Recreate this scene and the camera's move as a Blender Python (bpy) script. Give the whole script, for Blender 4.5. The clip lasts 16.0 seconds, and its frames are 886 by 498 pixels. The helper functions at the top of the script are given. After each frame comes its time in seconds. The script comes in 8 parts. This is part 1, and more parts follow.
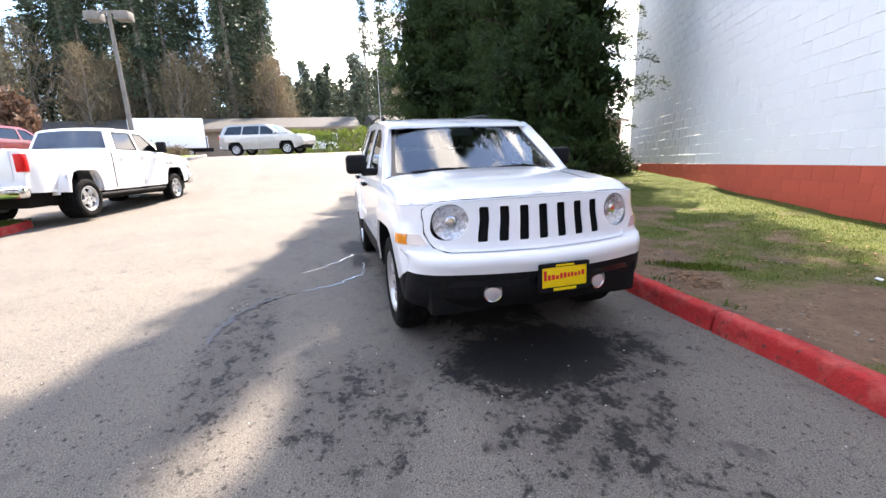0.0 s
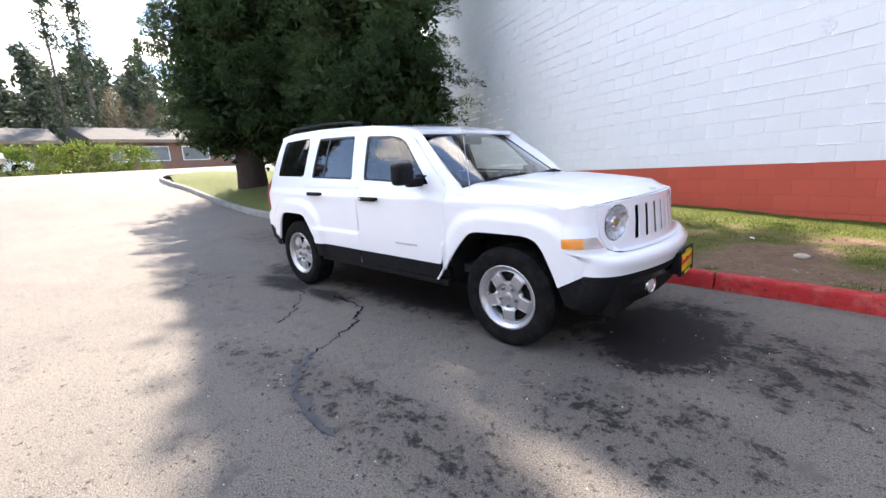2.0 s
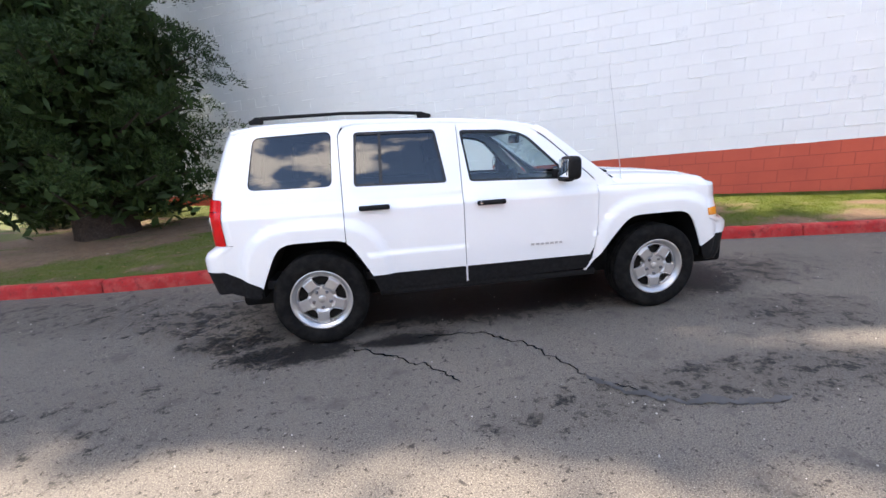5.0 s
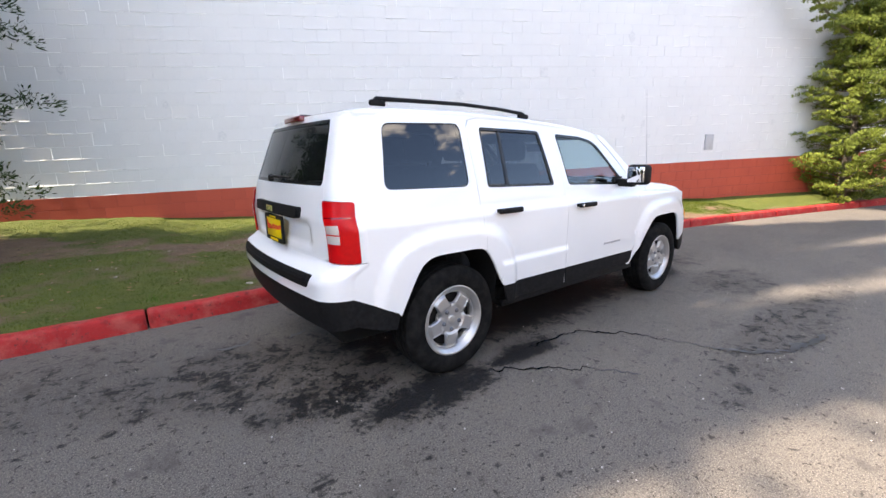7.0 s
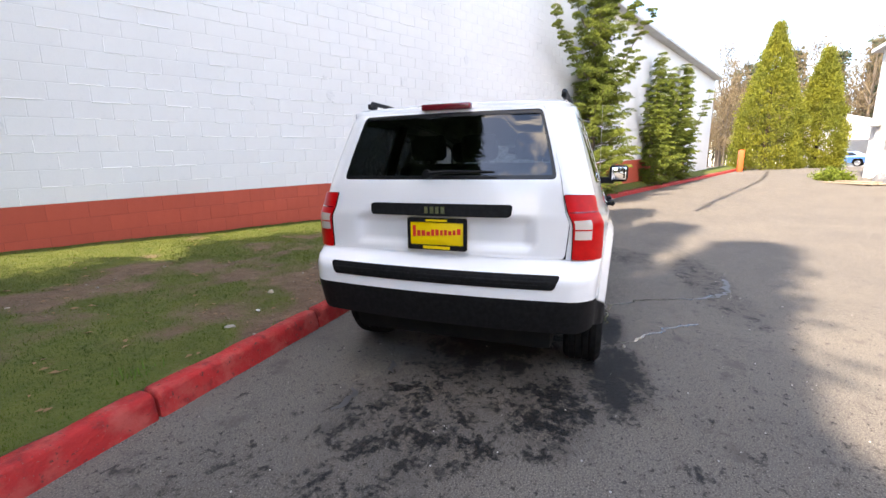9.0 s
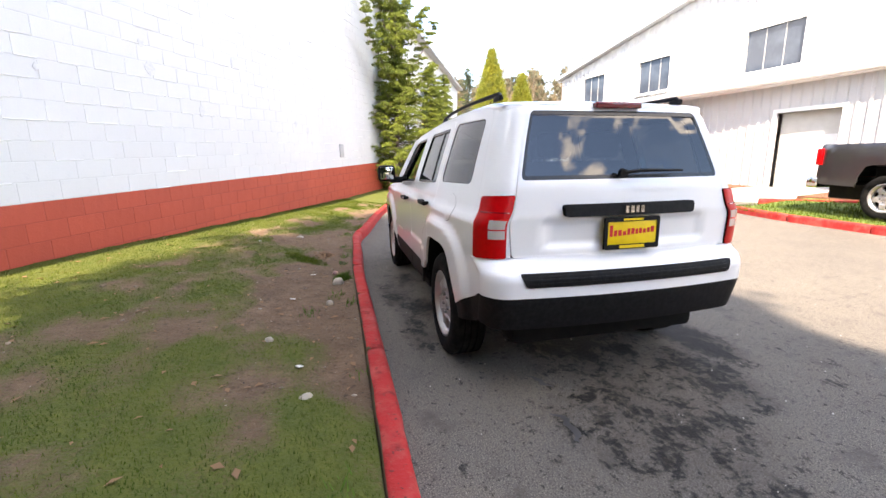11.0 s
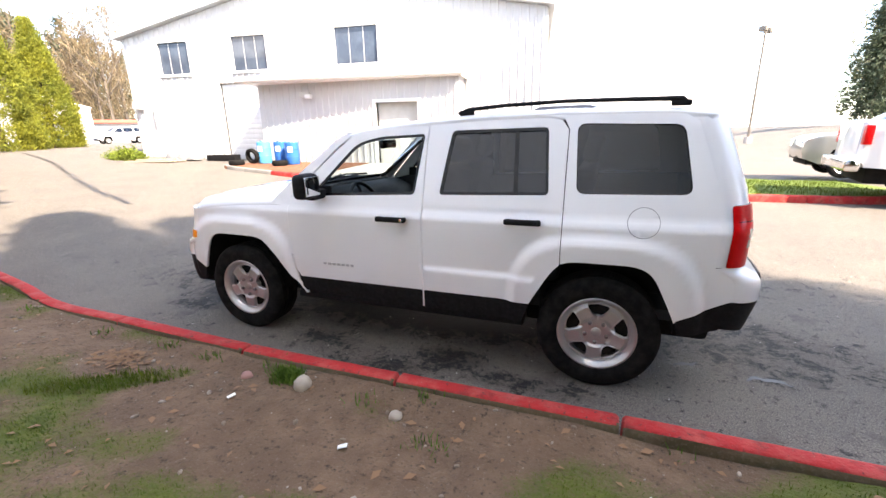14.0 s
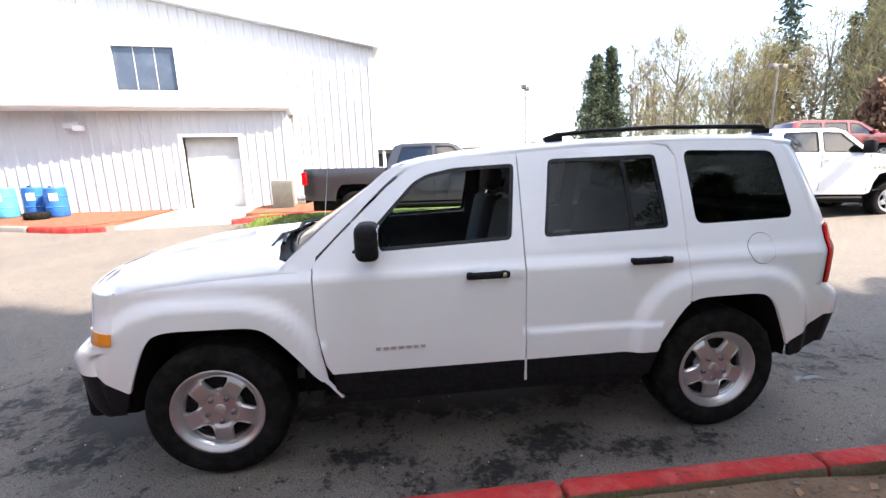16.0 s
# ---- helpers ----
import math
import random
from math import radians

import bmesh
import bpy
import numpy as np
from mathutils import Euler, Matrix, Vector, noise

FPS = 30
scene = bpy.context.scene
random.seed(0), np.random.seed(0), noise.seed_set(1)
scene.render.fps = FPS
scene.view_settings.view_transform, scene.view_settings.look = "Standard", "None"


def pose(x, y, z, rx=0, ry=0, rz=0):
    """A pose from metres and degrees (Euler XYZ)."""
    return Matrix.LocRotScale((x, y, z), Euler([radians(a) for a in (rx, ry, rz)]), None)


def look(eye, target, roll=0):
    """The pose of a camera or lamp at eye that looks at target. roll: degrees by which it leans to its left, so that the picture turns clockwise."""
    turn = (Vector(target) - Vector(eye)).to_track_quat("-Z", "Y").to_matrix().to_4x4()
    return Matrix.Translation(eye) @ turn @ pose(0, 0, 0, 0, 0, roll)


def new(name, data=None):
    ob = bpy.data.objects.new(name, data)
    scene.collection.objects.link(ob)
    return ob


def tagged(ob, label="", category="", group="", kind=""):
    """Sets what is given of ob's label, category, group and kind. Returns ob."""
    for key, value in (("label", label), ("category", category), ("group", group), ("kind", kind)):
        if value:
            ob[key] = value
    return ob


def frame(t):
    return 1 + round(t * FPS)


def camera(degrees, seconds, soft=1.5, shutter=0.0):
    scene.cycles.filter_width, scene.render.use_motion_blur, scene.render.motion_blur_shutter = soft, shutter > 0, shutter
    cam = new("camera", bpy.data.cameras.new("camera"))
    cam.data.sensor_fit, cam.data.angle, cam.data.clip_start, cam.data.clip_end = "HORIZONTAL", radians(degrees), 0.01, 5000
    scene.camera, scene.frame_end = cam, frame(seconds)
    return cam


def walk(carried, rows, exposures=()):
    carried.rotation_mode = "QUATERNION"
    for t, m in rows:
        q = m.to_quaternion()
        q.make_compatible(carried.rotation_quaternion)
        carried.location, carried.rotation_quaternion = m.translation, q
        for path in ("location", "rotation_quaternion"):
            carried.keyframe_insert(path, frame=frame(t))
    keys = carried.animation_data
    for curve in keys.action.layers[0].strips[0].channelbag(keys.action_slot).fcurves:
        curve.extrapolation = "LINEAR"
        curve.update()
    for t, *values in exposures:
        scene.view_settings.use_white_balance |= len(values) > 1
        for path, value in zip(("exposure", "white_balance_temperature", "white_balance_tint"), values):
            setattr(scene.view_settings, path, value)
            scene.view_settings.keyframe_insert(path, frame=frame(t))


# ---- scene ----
cam = camera(92.6, 16.0)
PATH = [
    (0, (4.324, -1.254, 1.293), (2.444, -0.751, 0.831), -2.1),
    (0.5, (4.126, -1.804, 1.292), (2.327, -1.047, 0.854), -1.1),
    (1, (3.763, -2.293, 1.275), (2.067, -1.323, 0.847), -1.2),
    (1.5, (3.353, -2.767, 1.288), (1.831, -1.545, 0.851), -0.3),
    (2, (2.846, -3.133, 1.305), (1.531, -1.688, 0.874), -2.8),
    (2.5, (2.299, -3.461, 1.311), (1.243, -1.826, 0.852), -2.7),
    (3, (1.692, -3.712, 1.357), (0.85, -1.968, 0.861), -4.4),
    (3.2, (1.448, -3.779, 1.38), (0.676, -2.005, 0.874), -3.4),
    (4.25, (0.175, -4.02, 1.375), (-0.065, -2.07, 0.89), -2.8),
    (5.3, (-1.118, -3.779, 1.342), (-0.762, -1.86, 0.907), -2.2),
    (5.5, (-1.326, -3.695, 1.341), (-0.925, -1.784, 0.91), -0.6),
    (6, (-1.916, -3.457, 1.332), (-1.278, -1.611, 0.902), -0.4),
    (6.5, (-2.4, -3.121, 1.326), (-1.493, -1.394, 0.883), -0.5),
    (7, (-2.894, -2.758, 1.329), (-1.69, -1.216, 0.912), -0.6),
    (7.5, (-3.32, -2.314, 1.307), (-1.892, -0.967, 0.925), -0.2),
    (8, (-3.71, -1.837, 1.285), (-2.12, -0.674, 0.94), -0.3),
    (8.5, (-3.978, -1.319, 1.265), (-2.249, -0.384, 0.896), -1.0),
    (9, (-4.165, -0.776, 1.253), (-2.316, -0.113, 0.878), -0.5),
    (9.5, (-4.282, -0.209, 1.222), (-2.344, 0.138, 0.874), -0.2),
    (10, (-4.272, 0.394, 1.227), (-2.308, 0.512, 0.868), 1.1),
    (10.2, (-4.258, 0.629, 1.236), (-2.291, 0.664, 0.875), 0.5),
    (11.25, (-3.84, 1.755, 1.31), (-2.03, 1.135, 0.90), -1.2),
    (12.3, (-2.953, 2.591, 1.381), (-1.392, 1.426, 0.924), -3.3),
    (12.5, (-2.778, 2.719, 1.382), (-1.314, 1.431, 0.936), -3.0),
    (13, (-2.317, 2.992, 1.428), (-1.111, 1.477, 0.929), -3.0),
    (13.5, (-1.797, 3.143, 1.475), (-0.828, 1.458, 1.003), -2.7),
    (14, (-1.284, 3.276, 1.507), (-0.605, 1.472, 0.977), -1.2),
    (14.5, (-0.774, 3.282, 1.518), (-0.32, 1.409, 0.984), -3.3),
    (15, (-0.292, 3.23, 1.525), (-0.078, 1.292, 1.081), -2.6),
    (15.5, (0.103, 3.057, 1.506), (0.148, 1.104, 1.08), -3.4),
    (16, (0.381, 2.844, 1.499), (0.185, 0.89, 1.115), -1.9),
]
STOPS = [(0, 2.73, 7120), (1.5, 2.62, 7060), (3.2, 2.43, 6980), (5.3, 2.45, 7240), (7, 2.47, 7450), (9, 2.51, 7610), (10.2, 2.63, 7790), (12.3, 3.00, 7890), (14.5, 2.89, 7430), (16, 2.76, 7110)]
walk(cam, [(t, look(eye, target, roll)) for t, eye, target, roll in PATH], [(t, stops, kelvin, 15) for t, stops, kelvin in STOPS])

# ---- sky, sun and exposure ----
SUN_TURN = radians(-23.3)     # the way along the ground in which shadows fall
SUN_UP = radians(46.0)
scene.view_settings.exposure = 2.3

sun_way = Vector((math.cos(SUN_TURN) * math.cos(SUN_UP), math.sin(SUN_TURN) * math.cos(SUN_UP), -math.sin(SUN_UP)))
lamp = bpy.data.lights.new("sun", "SUN")
lamp.energy, lamp.angle, lamp.color = 3.0, radians(0.6), (1.0, 0.93, 0.84)
sun = new("sun", lamp)
sun.matrix_world = look((0, 0, 60), Vector((0, 0, 60)) + sun_way)

world = bpy.data.worlds.new("sky")
scene.world = world
world.use_nodes = True
wn, wl = world.node_tree.nodes, world.node_tree.links
wn.clear()
sky = wn.new("ShaderNodeTexSky")
sky.sky_type, sky.sun_disc = "NISHITA", False
sky.sun_elevation = SUN_UP
sky.sun_rotation = math.atan2(-sun_way.x, -sun_way.y)
sky.air_density, sky.dust_density, sky.ozone_density = 0.9, 0.1, 2.0
tc = wn.new("ShaderNodeTexCoord")
mapping = wn.new("ShaderNodeMapping")
mapping.inputs["Scale"].default_value = (1.0, 1.0, 2.2)
mapping.inputs["Location"].default_value = (1.3, -2.2, 0.9)
wl.new(tc.outputs["Generated"], mapping.inputs["Vector"])
cloud = wn.new("ShaderNodeTexNoise")
cloud.inputs["Scale"].default_value, cloud.inputs["Detail"].default_value, cloud.inputs["Roughness"].default_value = 4.2, 9.0, 0.56
wl.new(mapping.outputs["Vector"], cloud.inputs["Vector"])
ramp = wn.new("ShaderNodeValToRGB")
ramp.color_ramp.elements[0].position, ramp.color_ramp.elements[1].position = 0.515, 0.60
# the east is clearer than the west
axes = wn.new("ShaderNodeSeparateXYZ")
wl.new(tc.outputs["Generated"], axes.inputs[0])
clearing = wn.new("ShaderNodeMath")
clearing.operation, clearing.inputs[1].default_value = "MULTIPLY_ADD", -0.055
wl.new(axes.outputs["X"], clearing.inputs[0])
wl.new(cloud.outputs["Fac"], clearing.inputs[2])
cover = clearing.outputs[0]
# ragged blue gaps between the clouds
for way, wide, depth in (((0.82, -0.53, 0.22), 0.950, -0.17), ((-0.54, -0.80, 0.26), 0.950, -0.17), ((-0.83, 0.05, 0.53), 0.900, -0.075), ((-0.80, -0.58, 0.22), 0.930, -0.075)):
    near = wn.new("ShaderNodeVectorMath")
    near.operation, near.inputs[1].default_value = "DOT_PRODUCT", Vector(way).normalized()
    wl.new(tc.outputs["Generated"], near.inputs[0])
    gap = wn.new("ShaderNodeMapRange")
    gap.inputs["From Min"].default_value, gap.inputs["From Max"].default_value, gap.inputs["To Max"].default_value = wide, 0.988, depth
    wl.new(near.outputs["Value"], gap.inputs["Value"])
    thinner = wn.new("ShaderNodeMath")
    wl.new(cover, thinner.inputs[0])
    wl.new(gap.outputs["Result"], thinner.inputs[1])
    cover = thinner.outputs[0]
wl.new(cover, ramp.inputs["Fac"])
mix = wn.new("ShaderNodeMixRGB")
mix.inputs["Color2"].default_value = (8.2, 8.1, 8.0, 1)
wl.new(ramp.outputs["Color"], mix.inputs["Fac"])
wl.new(sky.outputs["Color"], mix.inputs["Color1"])
back = wn.new("ShaderNodeBackground")
back.inputs["Strength"].default_value = 0.125
wl.new(mix.outputs["Color"], back.inputs["Color"])
out = wn.new("ShaderNodeOutputWorld")
wl.new(back.outputs["Background"], out.inputs["Surface"])

# ---- materials ----
MATS = {}


def surf(name, col, rough=0.6, metal=0.0, coat=0.0, spec=0.5, var=(), bump=(), rnd=0.0, trans=0.0, ior=1.45, coords="Object"):
    """var: rows of (noise scale, low, high, other colour); bump: rows of (scale, strength, distance); rnd: how far objects differ in value."""
    m = bpy.data.materials.new(name)
    m.use_nodes = True
    n, l = m.node_tree.nodes, m.node_tree.links
    b = n["Principled BSDF"]
    b.inputs["Roughness"].default_value, b.inputs["Metallic"].default_value = rough, metal
    b.inputs["Coat Weight"].default_value, b.inputs["Coat Roughness"].default_value = coat, 0.04
    b.inputs["Specular IOR Level"].default_value = spec
    b.inputs["Transmission Weight"].default_value, b.inputs["IOR"].default_value = trans, ior
    t = n.new("ShaderNodeTexCoord")
    rgb = n.new("ShaderNodeRGB")
    rgb.outputs[0].default_value = (*col, 1)
    c = rgb.outputs[0]
    for scale, low, high, other in var:
        no = n.new("ShaderNodeTexNoise")
        no.inputs["Scale"].default_value, no.inputs["Detail"].default_value, no.inputs["Roughness"].default_value = scale, 6, 0.62
        l.new(t.outputs[coords], no.inputs["Vector"])
        r = n.new("ShaderNodeValToRGB")
        r.color_ramp.elements[0].position, r.color_ramp.elements[1].position = low, high
        l.new(no.outputs["Fac"], r.inputs["Fac"])
        x = n.new("ShaderNodeMixRGB")
        x.inputs["Color2"].default_value = (*other, 1)
        l.new(r.outputs["Color"], x.inputs["Fac"])
        l.new(c, x.inputs["Color1"])
        c = x.outputs["Color"]
    if rnd:
        o = n.new("ShaderNodeObjectInfo")
        mr = n.new("ShaderNodeMapRange")
        mr.inputs["To Min"].default_value, mr.inputs["To Max"].default_value = 1 - rnd, 1 + rnd
        l.new(o.outputs["Random"], mr.inputs["Value"])
        x = n.new("ShaderNodeMixRGB")
        x.blend_type, x.inputs["Fac"].default_value = "MULTIPLY", 1
        l.new(c, x.inputs["Color1"])
        l.new(mr.outputs["Result"], x.inputs["Color2"])
        c = x.outputs["Color"]
    l.new(c, b.inputs["Base Color"])
    last = None
    for scale, strength, dist in bump:
        no = n.new("ShaderNodeTexNoise")
        no.inputs["Scale"].default_value, no.inputs["Detail"].default_value = scale, 5
        l.new(t.outputs[coords], no.inputs["Vector"])
        bu = n.new("ShaderNodeBump")
        bu.inputs["Strength"].default_value, bu.inputs["Distance"].default_value = strength, dist
        l.new(no.outputs["Fac"], bu.inputs["Height"])
        if last:
            l.new(last, bu.inputs["Normal"])
        last = bu.outputs["Normal"]
    if last:
        l.new(last, b.inputs["Normal"])
    MATS[name] = m
    return m


def pane(name, tint, gloss=(1, 1, 1), ior=2.05):
    """Thin glass: tinted see-through with a Fresnel gloss."""
    m = bpy.data.materials.new(name)
    m.use_nodes = True
    n, l = m.node_tree.nodes, m.node_tree.links
    n.clear()
    tr, gl, mx, fr, o = (n.new(k) for k in ("ShaderNodeBsdfTransparent", "ShaderNodeBsdfGlossy", "ShaderNodeMixShader", "ShaderNodeLayerWeight", "ShaderNodeOutputMaterial"))
    tr.inputs["Color"].default_value = (*tint, 1)
    gl.inputs["Color"].default_value, gl.inputs["Roughness"].default_value = (*gloss, 1), 0.01
    f0 = ((ior - 1) / (ior + 1)) ** 2
    power, lift = n.new("ShaderNodeMath"), n.new("ShaderNodeMath")
    power.operation, lift.operation = "POWER", "MULTIPLY_ADD"
    power.inputs[1].default_value = 5.0
    lift.inputs[1].default_value, lift.inputs[2].default_value = 1 - f0, f0
    l.new(fr.outputs["Facing"], power.inputs[0])
    l.new(power.outputs[0], lift.inputs[0])
    l.new(lift.outputs[0], mx.inputs["Fac"])
    l.new(tr.outputs[0], mx.inputs[1])
    l.new(gl.outputs[0], mx.inputs[2])
    l.new(mx.outputs[0], o.inputs["Surface"])
    MATS[name] = m
    return m


white_paint = surf("white_car_paint", (0.82, 0.825, 0.83), 0.30, coat=1.0, var=((3.0, 0.35, 0.75, (0.80, 0.805, 0.81)),))
truck_white = surf("white_truck_paint", (0.78, 0.78, 0.78), 0.35, coat=1.0, var=((2.0, 0.4, 0.8, (0.74, 0.74, 0.73)),))
truck_grey = surf("dark_grey_truck_paint", (0.035, 0.034, 0.038), 0.28, metal=0.3, coat=1.0, var=((3.0, 0.4, 0.8, (0.045, 0.043, 0.045)),))
car_red = surf("dark_red_car_paint", (0.20, 0.012, 0.016), 0.3, coat=1.0, var=((3.0, 0.4, 0.8, (0.16, 0.012, 0.015)),))
car_silver = surf("silver_car_paint", (0.36, 0.35, 0.33), 0.32, metal=0.5, coat=1.0, var=((3.0, 0.4, 0.8, (0.32, 0.31, 0.30)),))
car_blue = surf("blue_car_paint", (0.05, 0.15, 0.42), 0.3, metal=0.3, coat=1.0, var=((3.0, 0.4, 0.8, (0.05, 0.13, 0.36)),))
black_plastic = surf("black_moulded_plastic", (0.006, 0.006, 0.0065), 0.6, spec=0.18, var=((40.0, 0.4, 0.7, (0.013, 0.013, 0.014)),), bump=((350.0, 0.15, 0.001),))
black_gloss = surf("black_gloss_trim", (0.008, 0.008, 0.009), 0.25, var=((9.0, 0.4, 0.8, (0.012, 0.012, 0.012)),))
dark_under = surf("dirty_underbody", (0.006, 0.006, 0.006), 0.9, spec=0.2, var=((6.0, 0.4, 0.7, (0.012, 0.011, 0.010)),))
rubber = surf("tyre_rubber", (0.006, 0.006, 0.006), 0.85, spec=0.12, var=((14.0, 0.42, 0.7, (0.018, 0.017, 0.016)),), bump=((90.0, 0.2, 0.002),))
silver_rim = surf("silver_painted_wheel", (0.50, 0.495, 0.49), 0.30, metal=0.68, coat=0.3, var=((16.0, 0.50, 0.78, (0.42, 0.415, 0.41)),))
chrome = surf("chrome", (0.78, 0.78, 0.80), 0.12, metal=1.0, var=((18.0, 0.4, 0.8, (0.70, 0.70, 0.71)),))
red_lens = surf("red_lamp_lens", (0.60, 0.002, 0.004), 0.30, coat=0.08, spec=0.25, var=((30.0, 0.3, 0.7, (0.48, 0.002, 0.004)),), bump=((160.0, 0.25, 0.002),))
dark_red_lens = surf("dark_red_lamp_lens", (0.16, 0.006, 0.014), 0.15, coat=1.0)
amber_lens = surf("amber_lamp_lens", (0.80, 0.26, 0.02), 0.15, coat=1.0, bump=((140.0, 0.25, 0.002),))
lamp_silver = surf("lamp_reflector", (0.80, 0.80, 0.81), 0.22, metal=0.7, coat=0.6, var=((45.0, 0.45, 0.6, (0.42, 0.42, 0.44)),), bump=((38.0, 0.8, 0.02),))
brake_steel = surf("dark_brake_steel", (0.010, 0.009, 0.009), 0.8, spec=0.2, var=((20.0, 0.4, 0.7, (0.022, 0.018, 0.015)),))
clear_lens = surf("clear_ribbed_lens", (0.66, 0.60, 0.58), 0.18, metal=0.35, coat=1.0, bump=((120.0, 0.3, 0.002),))
yellow_plate = surf("yellow_plate", (0.85, 0.60, 0.0), 0.45, coat=0.4, var=((20.0, 0.4, 0.7, (0.80, 0.54, 0.0)),))
red_ink = surf("red_print", (0.62, 0.02, 0.02), 0.5)
black_ink = surf("black_print", (0.012, 0.012, 0.012), 0.5)
steel_ink = surf("grey_badge", (0.20, 0.20, 0.21), 0.35, metal=0.6)
badge_silver = surf("silver_badge", (0.50, 0.50, 0.52), 0.3, metal=0.7)
interior = surf("dark_interior_plastic", (0.022, 0.023, 0.025), 0.7, var=((12.0, 0.4, 0.7, (0.032, 0.033, 0.035)),), bump=((200.0, 0.2, 0.001),))
headliner = surf("grey_headliner", (0.42, 0.41, 0.38), 0.9, var=((20.0, 0.4, 0.7, (0.36, 0.35, 0.33)),))
seat_cloth = surf("charcoal_seat_cloth", (0.030, 0.031, 0.034), 0.95, var=((60.0, 0.4, 0.6, (0.045, 0.045, 0.048)),), bump=((400.0, 0.4, 0.001),))
glass_clear = pane("clear_glass", (0.70, 0.80, 0.79), ior=1.70)
glass_tint = pane("privacy_glass", (0.10, 0.11, 0.115), ior=1.74)
glass_screen = pane("windscreen_glass", (0.62, 0.72, 0.72), ior=2.0)
glass_lamp = pane("lamp_glass", (0.96, 0.96, 0.96), ior=1.35)
mirror_glass = surf("mirror", (0.85, 0.86, 0.88), 0.02, metal=1.0)

# ---- modelling tools ----
from mathutils.geometry import delaunay_2d_cdt


def finish(me, smooth):
    if smooth:
        me.polygons.foreach_set("use_smooth", [True] * len(me.polygons))
        me.set_sharp_from_angle(angle=radians(smooth))


def mesh_of(name, bm, material, smooth=35):
    me = bpy.data.meshes.new(name)
    bm.to_mesh(me)
    bm.free()
    me.materials.append(material)
    finish(me, smooth)
    if "true_normal" in me.attributes:
        if smooth:
            flat = np.zeros(len(me.vertices) * 3, dtype=np.float32)
            me.attributes["true_normal"].data.foreach_get("vector", flat)
            me.normals_split_custom_set_from_vertices(flat.reshape(-1, 3))
        me.attributes.remove(me.attributes["true_normal"])
    return me


def raw_mesh(name, verts, faces, material, smooth=0):
    me = bpy.data.meshes.new(name)
    me.from_pydata([tuple(v) for v in verts], [], [tuple(f) for f in faces])
    me.materials.append(material)
    finish(me, smooth)
    return me


def part(name, bm, material, parent=None, label="", smooth=35, m=None):
    """One mesh object under a thing or a part; bm may be a ready mesh."""
    ob = new(name, mesh_of(name, bm, material, smooth) if isinstance(bm, bmesh.types.BMesh) else bm)
    ob.parent = parent
    if m is not None:
        ob.matrix_basis = m
    return tagged(ob, label=label)


def thing(name, label, category, m=None, group="", kind=""):
    ob = new(name)
    ob.empty_display_size = 0.2
    if m is not None:
        ob.matrix_basis = m
    return tagged(ob, label, category, group, kind)


def box(x0, x1, y0, y1, z0, z1, bevel=0.0, seg=2, bm=None, m=None):
    b = bmesh.new()
    mm = Matrix.Translation(((x0 + x1) / 2, (y0 + y1) / 2, (z0 + z1) / 2)) @ Matrix.Diagonal((abs(x1 - x0), abs(y1 - y0), abs(z1 - z0), 1))
    bmesh.ops.create_cube(b, size=1, matrix=mm)
    if bevel:
        bmesh.ops.bevel(b, geom=b.edges[:], offset=bevel, segments=seg, profile=0.5, affect="EDGES")
    if m is not None:
        b.transform(m)
    return merge(bm, b)


def merge(bm, b):
    if bm is None:
        return b
    me = bpy.data.meshes.new("tmp")
    b.to_mesh(me)
    b.free()
    bm.from_mesh(me)
    bpy.data.meshes.remove(me)
    return bm


def tube(pts, r, n=8, bm=None, caps=True):
    """A round bar along pts; r: one radius or one a point."""
    bm = bm or bmesh.new()
    pts = [Vector(p) for p in pts]
    rs = [float(v) for v in (r if isinstance(r, (list, tuple)) else [r] * len(pts))]
    rings = []
    for i, p in enumerate(pts):
        d = (pts[min(i + 1, len(pts) - 1)] - pts[max(i - 1, 0)]).normalized()
        a = d.orthogonal().normalized() if i == 0 else (rings_a - d * rings_a.dot(d)).normalized()
        rings_a = a
        c = d.cross(a)
        rings.append([bm.verts.new(p + rs[i] * (a * math.cos(k * math.tau / n) + c * math.sin(k * math.tau / n))) for k in range(n)])
    for q, w in zip(rings, rings[1:]):
        for k in range(n):
            bm.faces.new((q[k], q[(k + 1) % n], w[(k + 1) % n], w[k]))
    if caps:
        bm.faces.new(rings[0][::-1])
        bm.faces.new(rings[-1])
    return bm


def lathe(profile, n=32, m=None, bm=None, close=False):
    """Turns (radius, height) rows about z."""
    b = bmesh.new()
    rings = []
    for r, h in profile:
        if r < 1e-6:
            rings.append([b.verts.new((0, 0, h))])
        else:
            rings.append([b.verts.new((r * math.cos(k * math.tau / n), r * math.sin(k * math.tau / n), h)) for k in range(n)])
    pairs = list(zip(rings, rings[1:])) + ([(rings[-1], rings[0])] if close else [])
    for q, w in pairs:
        for k in range(n):
            f = [q[k % len(q)], q[(k + 1) % len(q)], w[(k + 1) % len(w)], w[k % len(w)]]
            f = [v for i, v in enumerate(f) if v not in f[:i]]
            if len(f) > 2:
                b.faces.new(f)
    bmesh.ops.recalc_face_normals(b, faces=b.faces[:])
    if m is not None:
        b.transform(m)
    return merge(bm, b)


